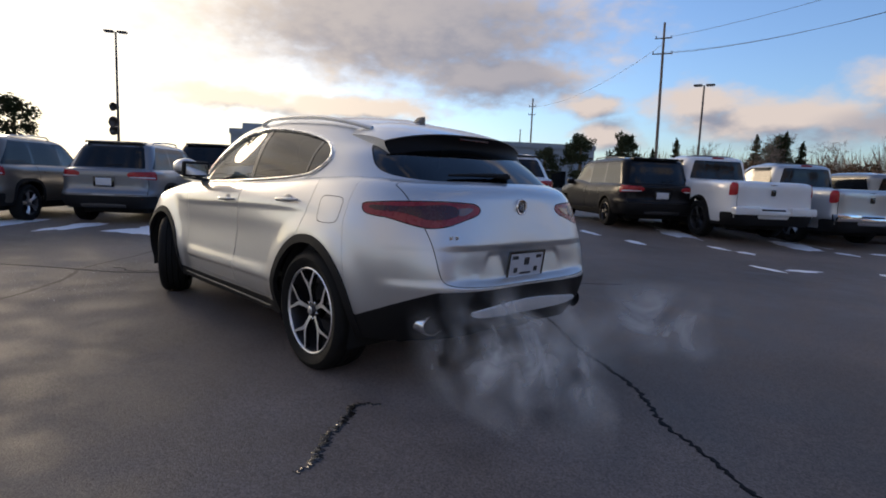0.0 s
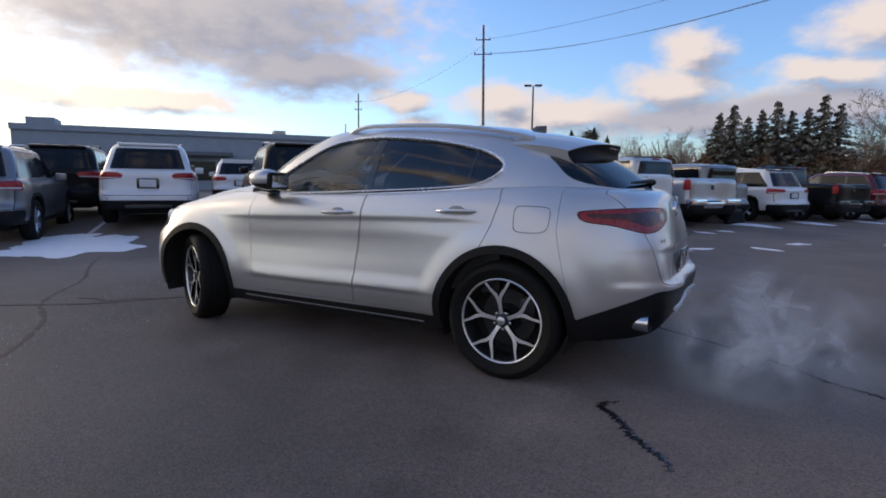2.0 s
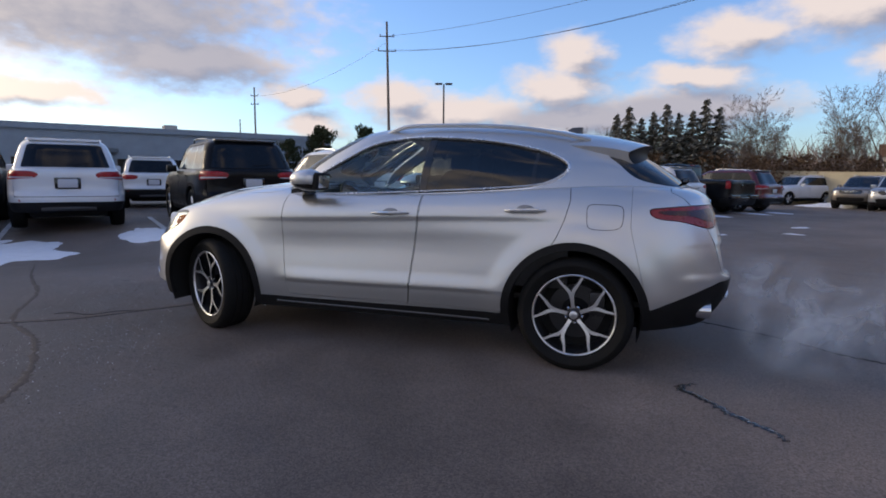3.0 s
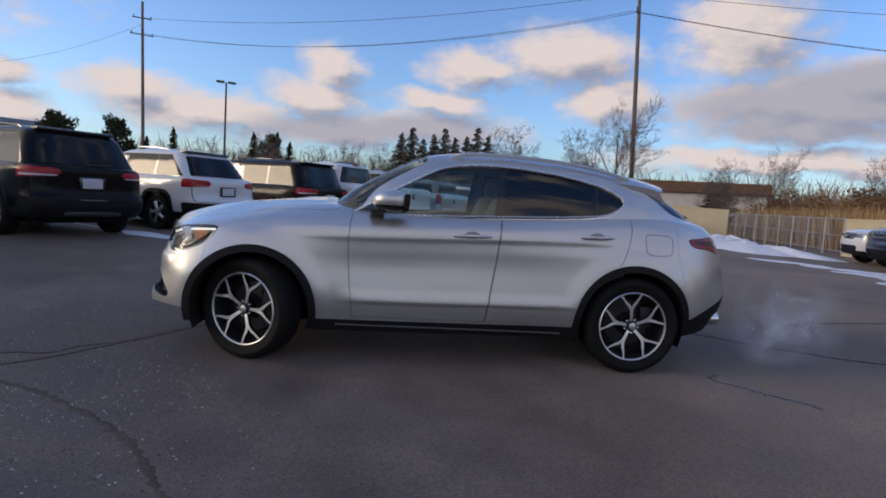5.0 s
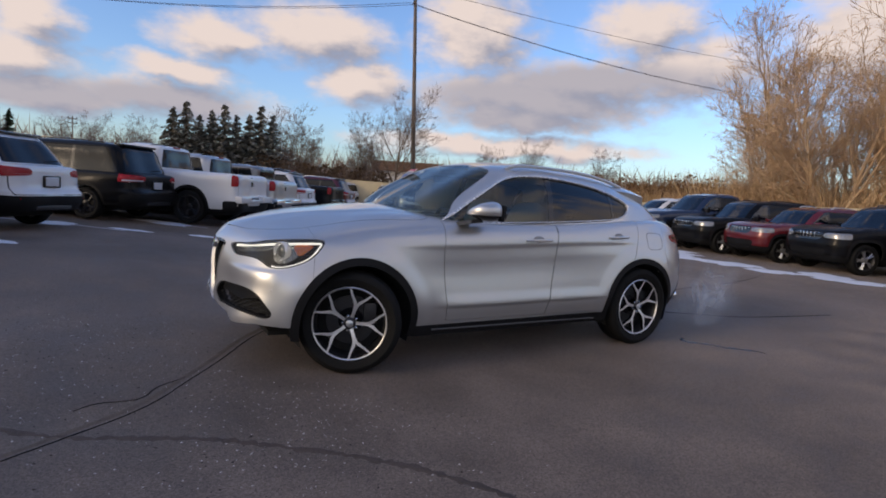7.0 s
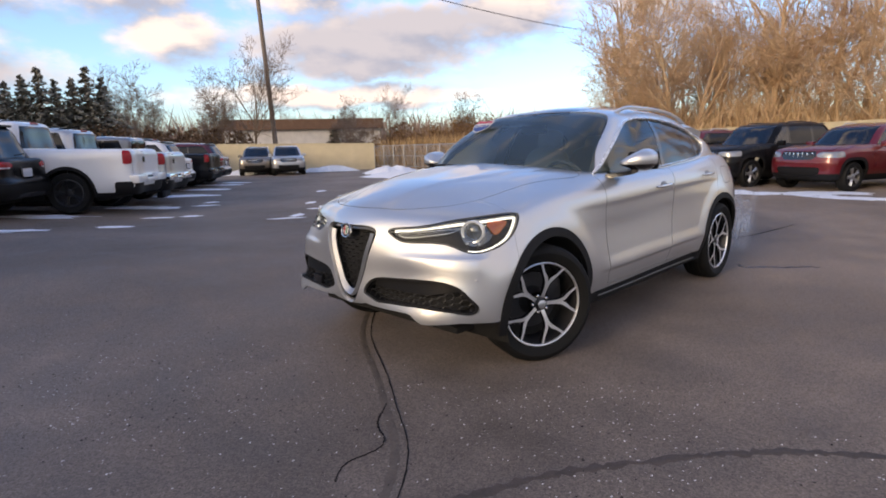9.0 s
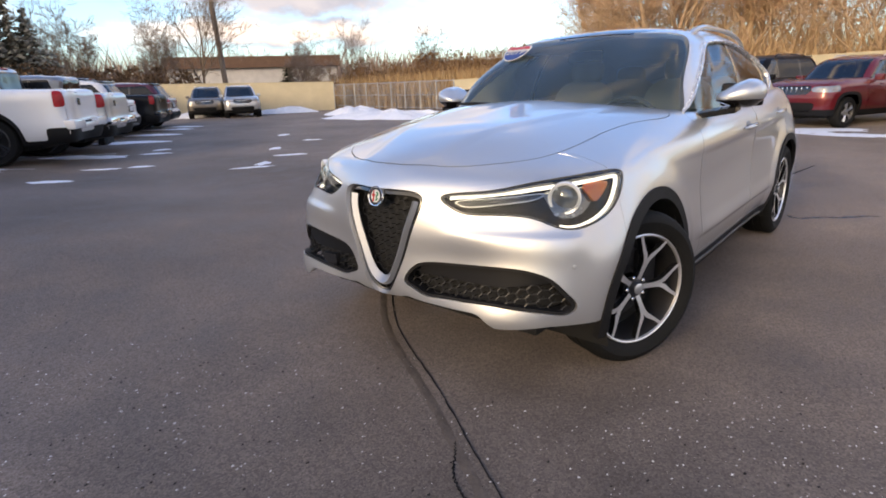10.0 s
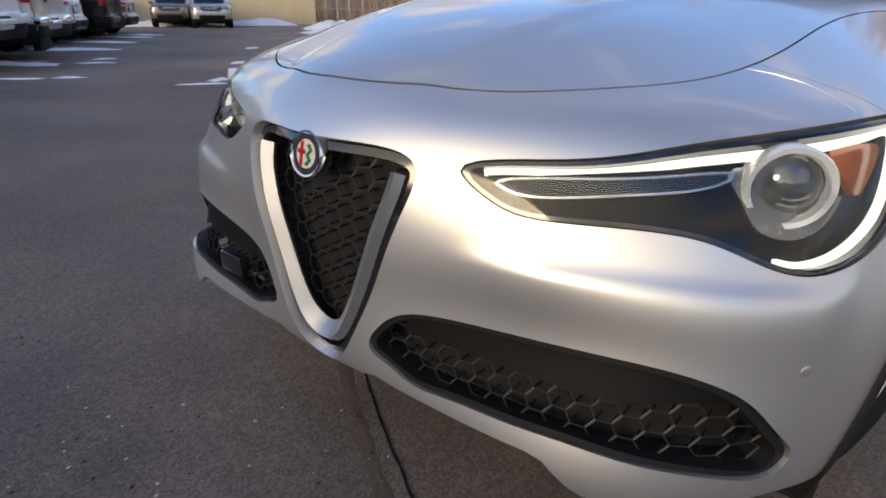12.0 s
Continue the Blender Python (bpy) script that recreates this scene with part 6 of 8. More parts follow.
def build_fittings():
    for s in (1, -1):
        rail = through_points([(.02, s * .555, 1.530), (-.06, s * .566, 1.562), (-.30, s * .574, 1.584), (-.85, s * .566, 1.566), (-1.30, s * .535, 1.503), (-1.44, s * .515, 1.472)], 40)
        r = part("roof_rail", tube([tuple(p) for p in rail], .015, 10), SILVER, CAR, "silver roof rail")
        # door mirrors
        shell = ellipsoid((0, 0, 0), (.122, .132, .088), 32, 20, 2.6)
        V = []
        for x, y, z in shell[0]:
            k = .5 + .5 * x / .105
            rise = .50 + .50 * float(ease(y, -.132, .05)) - .10 * float(ease(y, .05, .132))
            V.append((x * (1.0 - .12 * (y / .132)), y * (1 - .18 * k), (z * (1 - .30 * k)) * rise + .012 * y / .132 - .012 * (1 - rise)))
        place = Matrix.Translation((.455, s * .985, 1.186)) @ Matrix.Diagonal((1, s, 1, 1)) @ Matrix.Rotation(radians(8), 4, "Z")
        F = shell[1] if s > 0 else [tuple(reversed(f)) for f in shell[1]]
        mesh = moved((V, F), place)
        root = part("side_mirror", edged(cut_z(mesh, 1.162, True), 0)[0], SILVER, CAR, "silver door mirror with black base")
        part("base", edged(cut_z(mesh, 1.162, False), 0)[0], GLOSS_BLACK, root)
        part("stalk", moved(grid_shell(lambda u, v: (.60 - .10 * u - .02 * v, s * (.80 + .20 * v), 1.090 + .035 * v + .012 * u), 6, 8, .030), Matrix.Identity(4)), GLOSS_BLACK, root)
        back = place @ pose(-.104, 0, -.004, 0, -9, 0)
        part("mirror_frame", moved(box(.045, .214, .122, (0, 0, 0), .021, 3), back), PLASTIC, root)
        part("mirror_glass", moved(box(.006, .176, .088, (-.022, 0, 0), .003), back), MIRROR, root)
        # black triangle and handles
        for x0, x1, z in ((-.015, -.290, .968), (-.955, -1.215, 1.008)):
            n = 14
            pts, rad = [], []
            for i in range(n):
                f = i / (n - 1)
                x = x0 + (x1 - x0) * f
                zz = z + .008 * f
                yy = on_surface(BODY, (0, s, 0), [(x, zz)])[0][1]
                pts.append((x, yy + s * (.008 + .024 * math.sin(math.pi * min(1, max(0, f))) ** .45), zz))
                rad.append(.013 if .08 < f < .92 else .007)
            h = part("door_handle", tube(pts, rad, 10), SILVER, CAR, "silver pull handle")
            xm, zm = (x0 + x1) / 2, z + .004
            pc = on_surface(BODY, (0, s, 0), [(xm, zm)])[0]
            part("cup", ellipsoid((pc[0], pc[1] - s * .004, pc[2]), (.062, .008, .034), 20, 10), DARK_CUP, h)
            part("bright_strip", tube([(p[0], p[1] + s * .010, p[2] + .007) for p in pts[2:-2]], .0035, 6), CHROME, h)
        strip = [on_surface(BODY, (0, s, 0), [(x, .285)], .010)[0] for x in np.linspace(.80, -.86, 24)]
        part("sill_strip", tube(strip, .007, 8), SILL_GREY, CAR, "grey sill strip")
    # wipers and cowl
    part("cowl", grid_shell(lambda u, v: (.99 - .13 * (2 * u - 1) ** 2 - .17 * v + .03, (2 * u - 1) * .70, 1.108 - .012 * (2 * u - 1) ** 2 + .004 * v), 30, 4, .03), PLASTIC, CAR)
    for a, b in ((.52, -.08), (-.06, -.62)):
        part("wiper", tube([(.86 + .02 * math.cos(t * 2), a + (b - a) * t, 1.128 + .022 * math.sin(t * 2.6) + .02 * t) for t in np.linspace(0, 1, 10)], .008, 6), PLASTIC, CAR)


def build_cabin_inside():
    floor = part("cabin_floor", box(2.9, 1.44, .04, (-.5, 0, .42), .01), DASH, CAR)
    for side in (1, -1):
        part("door_lining", box(2.0, .03, .55, (-.35, side * .80, .78), .01), DASH, CAR)
    part("dashboard", join(grid_shell(lambda u, v: (.92 - .34 * v, (2 * u - 1) * .72, 1.075 - .03 * (v - .3) ** 2 - .01 * (2 * u - 1) ** 4), 24, 8, .09), box(.16, 1.40, .32, (.60, 0, .86), .05)), DASH, CAR)
    part("instrument_hood", moved(ellipsoid((0, 0, 0), (.12, .19, .07), 24, 12), pose(.60, .37, 1.075)), DASH, CAR)
    part("centre_console", box(1.0, .24, .30, (.15, 0, .58), .05), DASH, CAR)
    sw = part("steering_wheel", moved(tube([(0, .185 * math.cos(a), .185 * math.sin(a)) for a in np.linspace(0, 2 * math.pi, 40)[:-1]], .016, 8, True), pose(.40, .37, 1.00, 0, 22, 0)), DASH, CAR)
    part("spokes", moved(join(box(.03, .34, .05, (.01, 0, 0), .012), box(.03, .05, .18, (.01, 0, -.09), .012), box(.05, .12, .11, (.012, 0, 0), .02)), pose(.40, .37, 1.00, 0, 22, 0)), DASH, sw)
    for x, y, w in ((-.18, .37, .50), (-.18, -.37, .50), (-1.05, .37, .56), (-1.05, -.37, .56)):
        seat = part("seat", moved(ellipsoid((0, 0, 0), (.27, w / 2, .10), 24, 12, 4.0), pose(x + .10, y, .66, 0, -8, 0)), LEATHER, CAR, "beige leather seat")
        part("backrest", moved(ellipsoid((0, 0, 0), (.085, w / 2, .33), 24, 14, 3.6), pose(x - .20, y, .95, 0, -16, 0)), LEATHER, seat)
        part("headrest", moved(ellipsoid((0, 0, 0), (.055, .13, .095), 20, 12, 3.2), pose(x - .31, y, 1.345 if x > -.5 else 1.29, 0, -10, 0)), LEATHER, seat)
        part("headrest_posts", join(tube([(x - .28, y - .05, 1.2), (x - .31, y - .05, 1.3)], .007, 6), tube([(x - .28, y + .05, 1.2), (x - .31, y + .05, 1.3)], .007, 6)), CHROME, seat)
    part("rear_view_mirror", box(.03, .24, .07, (.30, 0, 1.43), .015), GLOSS_BLACK, CAR)
    part("headliner", grid_shell(lambda u, v: (.05 - 1.5 * v, (2 * u - 1) * .50, 1.545 + .03 * math.sin(math.pi * v) - .03 * abs(2 * u - 1) ** 3 - .09 * v * v), 14, 14, .01), LINER, CAR)
    part("parcel_shelf", box(.5, 1.3, .02, (-1.68, 0, 1.10), .005), DASH, CAR)
    # year sticker in the top corner of the windscreen
    q = on_surface(CAB, (1, 0, 0), [(-.475, 1.462)])[0]
    m = Matrix.Translation(q) @ Matrix.Rotation(radians(-9), 4, "Z") @ Matrix.Rotation(radians(-53), 4, "Y") @ Matrix.Scale(1.28, 4)
    shape = outline([(-.085, .045), (-.07, .060), (0, .055), (.07, .060), (.085, .045), (.080, .0), (.05, -.045), (0, -.065), (-.05, -.045), (-.080, .0)], 60)

    def plate_of(poly, x):
        V = [(x, float(p[0]), float(p[1])) for p in poly] + [(x - .002, float(p[0]), float(p[1])) for p in poly]
        n = len(poly)
        return V, [tuple(range(n))] + [(i, n + i, n + (i + 1) % n, (i + 1) % n) for i in range(n)]
    st = part("windscreen_sticker", moved(plate_of(shape, .012), m), ENAMEL_WHITE, CAR, "shield-shaped red, white and blue year sticker")
    part("blue_field", moved(plate_of(np.array([p * .90 for p in shape if p[1] < .018]), .0145), m), STICK_BLUE, st)
    part("red_field", moved(plate_of(np.array([p * .90 for p in shape if p[1] > .030]), .0145), m), STICK_RED, st)
    font = bpy.data.curves.new("year", "FONT")
    font.body, font.size, font.align_x, font.align_y, font.extrude = "2019", .062, "CENTER", "CENTER", .0005
    font.materials.append(ENAMEL_WHITE)
    year = new("year", font)
    year.parent = st
    year.matrix_world = m @ Matrix.Translation((.0165, 0, .004)) @ Matrix(((0, 0, 1, 0), (1, 0, 0, 0), (0, 1, 0, 0), (0, 0, 0, 1)))


INSERT = material("bright_insert", (0.80, 0.81, 0.83), rough=0.4, metal=0.15, vary=0.04)
GREY_LENS = material("grey_lens", (0.16, 0.10, 0.10), rough=0.1, vary=0.2, coat=1.0)
GREY_FIN = material("fin_grey", (0.06, 0.06, 0.065), rough=0.3, vary=0.1, coat=0.5)
DARK_CUP = material("handle_cup", (0.25, 0.25, 0.26), rough=0.35, metal=0.6, vary=0.1)
LINER = material("roof_liner", (0.58, 0.55, 0.50), rough=0.9, vary=0.1)
STICK_BLUE = material("sticker_blue", (0.02, 0.05, 0.22), rough=0.35, vary=0.05)
STICK_RED = material("sticker_red", (0.45, 0.02, 0.04), rough=0.35, vary=0.05)
build_tail()
build_fittings()
build_cabin_inside()

# ---- cracks, grit and snow on the asphalt ----
def island_material(name, a, b, rough=0.8, bump=0.0):
    """A surface whose loose pieces each take their own tone between two colours."""
    mat = bpy.data.materials.new(name)
    mat.use_nodes = True
    nt = mat.node_tree
    bsdf = nt.nodes["Principled BSDF"]
    geo = make_node(nt, "ShaderNodeNewGeometry")
    mix = make_node(nt, "ShaderNodeMix", data_type="RGBA")
    mix.inputs["A"].default_value, mix.inputs["B"].default_value = (*a, 1), (*b, 1)
    nt.links.new(geo.outputs["Random Per Island"], mix.inputs["Factor"])
    grain = make_node(nt, "ShaderNodeTexNoise")
    grain.inputs["Scale"].default_value, grain.inputs["Detail"].default_value = 14.0, 5.0
    over = make_node(nt, "ShaderNodeMix", data_type="RGBA", blend_type="OVERLAY")
    over.inputs["Factor"].default_value = 0.5
    nt.links.new(mix.outputs["Result"], over.inputs["A"])
    nt.links.new(grain.outputs["Fac"], over.inputs["B"])
    nt.links.new(over.outputs["Result"], bsdf.inputs["Base Color"])
    bsdf.inputs["Roughness"].default_value = rough
    bsdf.inputs["Specular IOR Level"].default_value = 0.25
    return mat


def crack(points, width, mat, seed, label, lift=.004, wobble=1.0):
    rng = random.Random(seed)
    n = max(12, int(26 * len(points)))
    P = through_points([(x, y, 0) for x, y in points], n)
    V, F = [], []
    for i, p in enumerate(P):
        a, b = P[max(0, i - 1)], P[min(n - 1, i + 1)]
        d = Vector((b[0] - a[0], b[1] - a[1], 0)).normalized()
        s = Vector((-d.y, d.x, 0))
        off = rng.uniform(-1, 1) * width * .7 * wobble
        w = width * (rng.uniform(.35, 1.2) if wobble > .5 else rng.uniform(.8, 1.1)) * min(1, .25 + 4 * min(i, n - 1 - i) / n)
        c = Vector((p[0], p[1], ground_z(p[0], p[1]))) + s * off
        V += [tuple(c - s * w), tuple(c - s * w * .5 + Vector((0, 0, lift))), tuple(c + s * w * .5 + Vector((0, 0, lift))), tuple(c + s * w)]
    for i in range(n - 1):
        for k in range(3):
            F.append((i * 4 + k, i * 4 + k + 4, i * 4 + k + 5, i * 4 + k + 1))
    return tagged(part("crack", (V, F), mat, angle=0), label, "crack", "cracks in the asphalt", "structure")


SHINY_TAR = material("shiny_tar", (0.012, 0.011, 0.011), rough=0.24, vary=0.3, scale=8, spec=0.6, coat=0.5, coat_rough=0.2)
DUSTY_SEAL = material("pale_seal", (0.112, 0.088, 0.070), rough=0.85, vary=0.35, scale=9, bump=0.5, bump_scale=50)
BROWN_TAR = material("dusty_seal", (0.076, 0.058, 0.047), rough=0.8, vary=0.4, scale=9, bump=0.5, bump_scale=50)
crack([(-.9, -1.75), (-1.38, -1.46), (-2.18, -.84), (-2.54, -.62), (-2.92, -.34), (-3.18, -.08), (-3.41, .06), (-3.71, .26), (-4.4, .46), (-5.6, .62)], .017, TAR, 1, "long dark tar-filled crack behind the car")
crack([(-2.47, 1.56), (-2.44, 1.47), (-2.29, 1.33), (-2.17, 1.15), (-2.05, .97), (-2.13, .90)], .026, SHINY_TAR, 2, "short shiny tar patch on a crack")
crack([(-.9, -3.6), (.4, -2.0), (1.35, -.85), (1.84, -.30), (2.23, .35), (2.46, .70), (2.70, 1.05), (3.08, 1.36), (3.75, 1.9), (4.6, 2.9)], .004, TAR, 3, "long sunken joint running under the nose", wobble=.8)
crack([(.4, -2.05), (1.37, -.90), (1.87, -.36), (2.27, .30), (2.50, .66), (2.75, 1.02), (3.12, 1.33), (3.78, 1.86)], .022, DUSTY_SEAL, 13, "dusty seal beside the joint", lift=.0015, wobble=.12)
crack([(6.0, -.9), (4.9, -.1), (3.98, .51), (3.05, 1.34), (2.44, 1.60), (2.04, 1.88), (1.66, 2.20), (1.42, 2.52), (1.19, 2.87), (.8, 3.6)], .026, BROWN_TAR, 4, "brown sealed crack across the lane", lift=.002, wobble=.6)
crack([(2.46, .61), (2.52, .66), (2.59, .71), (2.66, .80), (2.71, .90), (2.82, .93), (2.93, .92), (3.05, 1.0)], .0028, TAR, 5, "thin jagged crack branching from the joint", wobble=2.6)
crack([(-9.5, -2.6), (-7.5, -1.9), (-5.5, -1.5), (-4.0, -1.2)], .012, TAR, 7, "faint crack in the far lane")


def scatter_bits(name, label, n, size, mat, seed, spots, lift=.3):
    rng = random.Random(seed)
    V, F = [], []
    for _ in range(n):
        cx, cy, r = rng.choice(spots)
        a, d = rng.uniform(0, 6.28), r * math.sqrt(rng.random())
        x, y, s = cx + d * math.cos(a), cy + d * math.sin(a), size * rng.uniform(.3, 1.3)
        z, b = ground_z(x, y), len(V)
        k = rng.choice((4, 5))
        for i in range(k):
            w = 6.28 * i / k + rng.uniform(-.4, .4)
            V.append((x + s * math.cos(w), y + s * .7 * math.sin(w), z - .001))
        V.append((x + rng.uniform(-.3, .3) * s, y, z + s * lift))
        F += [(b + i, b + (i + 1) % k, b + k) for i in range(k)]
    return tagged(part(name, (V, F), mat, smooth=False), label, "grit", kind="stuff")


SPOTS = [(2.9, .2, 1.0), (3.3, -.6, .9), (2.6, 1.4, 1.0), (1.8, 2.1, .9), (3.6, -1.5, 1.2), (2.0, 1.5, .6), (.4, 2.4, 1.5), (-1.2, 2.6, 1.6)]
scatter_bits("road_grit", "pale specks of salt and grit scattered on asphalt", 1300, .0075, island_material("salt_grit", (.35, .34, .33), (.75, .75, .76)), 11, SPOTS[:6])
scatter_bits("loose_stones", "dark loose stones on worn asphalt", 520, .0080, island_material("dark_stones", (.012, .011, .011), (.05, .045, .042)), 12, SPOTS[:5], .5)


def snow_patch(x, y, length, width, angle, height, seed, label="", name="snow_patch"):
    """A thin, ragged sheet of old snow, thicker in the middle."""
    n, rings = 96, 7
    V, F = [], []
    a0 = radians(angle)
    for j in range(rings):
        f = 1 - j / (rings - 1)
        for i in range(n):
            a = 2 * math.pi * i / n
            c, q = math.cos(a), math.sin(a)
            ragged = .50 * noise.noise(Vector((c * 1.3, q * 1.3, seed * 7.1))) + .22 * noise.noise(Vector((c * 3.0, q * 3.0, seed * 3.3))) + .08 * noise.noise(Vector((c * 9, q * 9, seed * 1.7)))
            r = (1 + ragged) * f
            u, v = r * length / 2 * math.cos(a), r * width / 2 * math.sin(a)
            px, py = x + u * math.cos(a0) - v * math.sin(a0), y + u * math.sin(a0) + v * math.cos(a0)
            h = height * (1 - f ** 2.2) * (.65 + .5 * noise.noise(Vector((px * 2.2, py * 2.2, seed))) + .25 * noise.noise(Vector((px * 7, py * 7, seed))))
            V.append((px, py, ground_z(px, py) - .004 + (max(h, .006) if j else 0)))
    for j in range(rings - 1):
        for i in range(n):
            k = (i + 1) % n
            F.append((j * n + i, j * n + k, (j + 1) * n + k, (j + 1) * n + i))
    return tagged(part(name, (V, F), SNOW, angle=0), label or "thin ragged patch of old snow on asphalt", "snow", "patches of old snow")


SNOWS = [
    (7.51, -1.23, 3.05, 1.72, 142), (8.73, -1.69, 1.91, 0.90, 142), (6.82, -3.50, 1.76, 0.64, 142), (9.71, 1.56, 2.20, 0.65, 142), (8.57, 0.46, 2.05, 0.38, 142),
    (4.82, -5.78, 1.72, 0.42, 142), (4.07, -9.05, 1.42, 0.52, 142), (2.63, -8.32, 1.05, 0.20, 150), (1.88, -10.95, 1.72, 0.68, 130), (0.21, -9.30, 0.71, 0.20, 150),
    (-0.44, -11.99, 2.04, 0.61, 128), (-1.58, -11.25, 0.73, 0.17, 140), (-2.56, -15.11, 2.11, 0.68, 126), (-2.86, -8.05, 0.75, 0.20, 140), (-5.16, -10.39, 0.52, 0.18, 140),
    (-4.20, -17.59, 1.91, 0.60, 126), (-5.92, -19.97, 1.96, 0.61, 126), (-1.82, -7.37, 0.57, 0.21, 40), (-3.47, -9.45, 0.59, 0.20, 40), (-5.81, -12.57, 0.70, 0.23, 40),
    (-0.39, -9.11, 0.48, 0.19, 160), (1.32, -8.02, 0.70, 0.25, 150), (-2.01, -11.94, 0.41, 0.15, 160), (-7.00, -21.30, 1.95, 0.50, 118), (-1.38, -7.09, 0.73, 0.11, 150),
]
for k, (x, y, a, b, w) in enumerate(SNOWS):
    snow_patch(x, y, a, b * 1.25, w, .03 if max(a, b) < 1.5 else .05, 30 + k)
snow_patch(-16.5, -28.2, 3.4, 1.3, 139, .46, 93, "snow bank along the foot of the wall", "snow_mound")
noses = random.Random(17)
for k in range(17):
    y = -10.5 + .82 * k + noses.uniform(-.3, .3)
    snow_patch(-11.2 + .10 * y + noses.uniform(-.5, 1.3), y, noses.uniform(.8, 2.4), noses.uniform(.7, 1.5), noses.uniform(80, 150), .04, 120 + k)
snow_patch(-13.2, -15.6, 6.4, 3.0, 100, .42, 90, "ploughed mound of dirty snow beside the fence", "snow_mound")
snow_patch(-15.5, -20.5, 5.0, 2.6, 80, .50, 91, "ploughed mound of dirty snow beside the fence", "snow_mound")
snow_patch(-12.2, -30.2, 5.0, 1.6, 150, .36, 92, "snow bank along the foot of the wall", "snow_mound")


def stall_line(x, y, heading, length, label="worn white stall line between parked cars"):
    c, s = math.cos(radians(heading)), math.sin(radians(heading))
    n, V, F = 24, [], []
    for i in range(n + 1):
        d = length * i / n
        for o in (-.05, .05):
            px, py = x + c * d - s * o, y + s * d + c * o
            V.append((px, py, ground_z(px, py) + .006))
    F = [(2 * i, 2 * i + 2, 2 * i + 3, 2 * i + 1) for i in range(n)]
    tagged(part("stall_line", (V, F), LINE_PAINT, angle=0), label, "road marking", "stall lines", "structure")


LINE_PAINT = material("worn_line_paint", (0.52, 0.52, 0.53), rough=0.8, vary=0.3, scale=6, tint=(0.75, 0.75, 0.76))
for x, y in ((6.05, -3.35), (4.35, -5.30), (2.75, -8.0), (.95, -10.3), (-1.1, -12.2), (7.55, -1.15)):
    stall_line(x, y, -39, 4.6)


# ---- poles, wires and lamps ----
POLE_WOOD = material("weathered_pole", (0.20, 0.16, 0.13), rough=0.85, vary=0.3, scale=6, bump=0.3, bump_scale=30)
STEEL = material("bronze_pole_steel", (0.09, 0.08, 0.075), rough=0.5, metal=0.4, vary=0.2)


def pole(name, x, y, h, r, arms, label, lean=0.0):
    z = ground_z(x, y)
    root = part(name, tube([(x, y, z - .3), (x + lean * .5, y, z + h * .5), (x + lean, y, z + h)], [r, r * .82, r * .62], 12), POLE_WOOD)
    for dz, half, ang in arms:
        c, s = math.cos(radians(ang)), math.sin(radians(ang))
        arm = part("crossarm", tube([(x + lean - half * c, y - half * s, z + dz), (x + lean + half * c, y + half * s, z + dz)], .07, 6), POLE_WOOD, root)
        for f in (-.9, .9):
            part("insulator", moved(lathe([(.05, 0), (.07, .08), (.04, .14), (.06, .2), (0, .24)], 10, "z"), pose(x + lean + half * c * f, y + half * s * f, z + dz + .06)), GLOSS_BLACK, arm)
    return tagged(root, label, "pole")


pole("utility_pole", 27.5, -59.7, 20.0, .20, ((18.3, .9, 25), (16.6, 1.1, 25)), "tall weathered utility pole with two crossarms", .35)
pole("utility_pole", -17.95, -36.8, 17.6, .20, ((16.0, .5, 60),), "tall weathered wooden utility pole beyond the wall", .9)
pole("utility_pole", 65.0, -83.0, 17.5, .20, ((16.0, .7, 20), (14.5, .7, 20)), "distant slender utility pole")
pole("utility_pole", 82.0, -100.0, 14.0, .18, (), "distant bare pole beside a road")
pole("utility_pole", 9.0, -95.0, 9.0, .12, ((8.6, .6, 10), (8.0, .6, 10)), "distant utility pole with crossarms")
pole("utility_pole", -78.0, -26.0, 15.5, .24, ((14.6, .9, 80),), "distant utility pole beyond the wood")


def wire(a, b, sag, label):
    P = [(a[0] + (b[0] - a[0]) * t, a[1] + (b[1] - a[1]) * t, a[2] + (b[2] - a[2]) * t - sag * 4 * t * (1 - t)) for t in np.linspace(0, 1, 28)]
    tagged(part("overhead_wire", tube(P, .018, 5), STEEL), label, "wire", "overhead wires")


wire((27.9, -59.7, 18.2), (-16.7, -36.8, 17.2), 1.2, "thin overhead wire between the tall poles")
wire((27.9, -59.7, 16.5), (-16.7, -36.8, 15.9), 1.9, "thin overhead wire between the tall poles")
wire((27.5, -59.3, 16.5), (-16.9, -36.4, 15.7), 1.9, "thin overhead wire between the tall poles")
wire((-16.7, -36.8, 15.9), (-78.0, -26.0, 14.4), 2.0, "thin overhead wire running on past the wood")
wire((-16.7, -36.4, 15.7), (-78.0, -25.6, 14.2), 2.0, "thin overhead wire running on past the wood")
wire((-16.7, -36.8, 17.2), (-78.0, -26.0, 17.5), 1.2, "thin overhead wire running on past the wood")
wire((27.9, -59.7, 17.5), (65.0, -83.0, 15.8), 1.5, "thin overhead wire towards the distant pole")


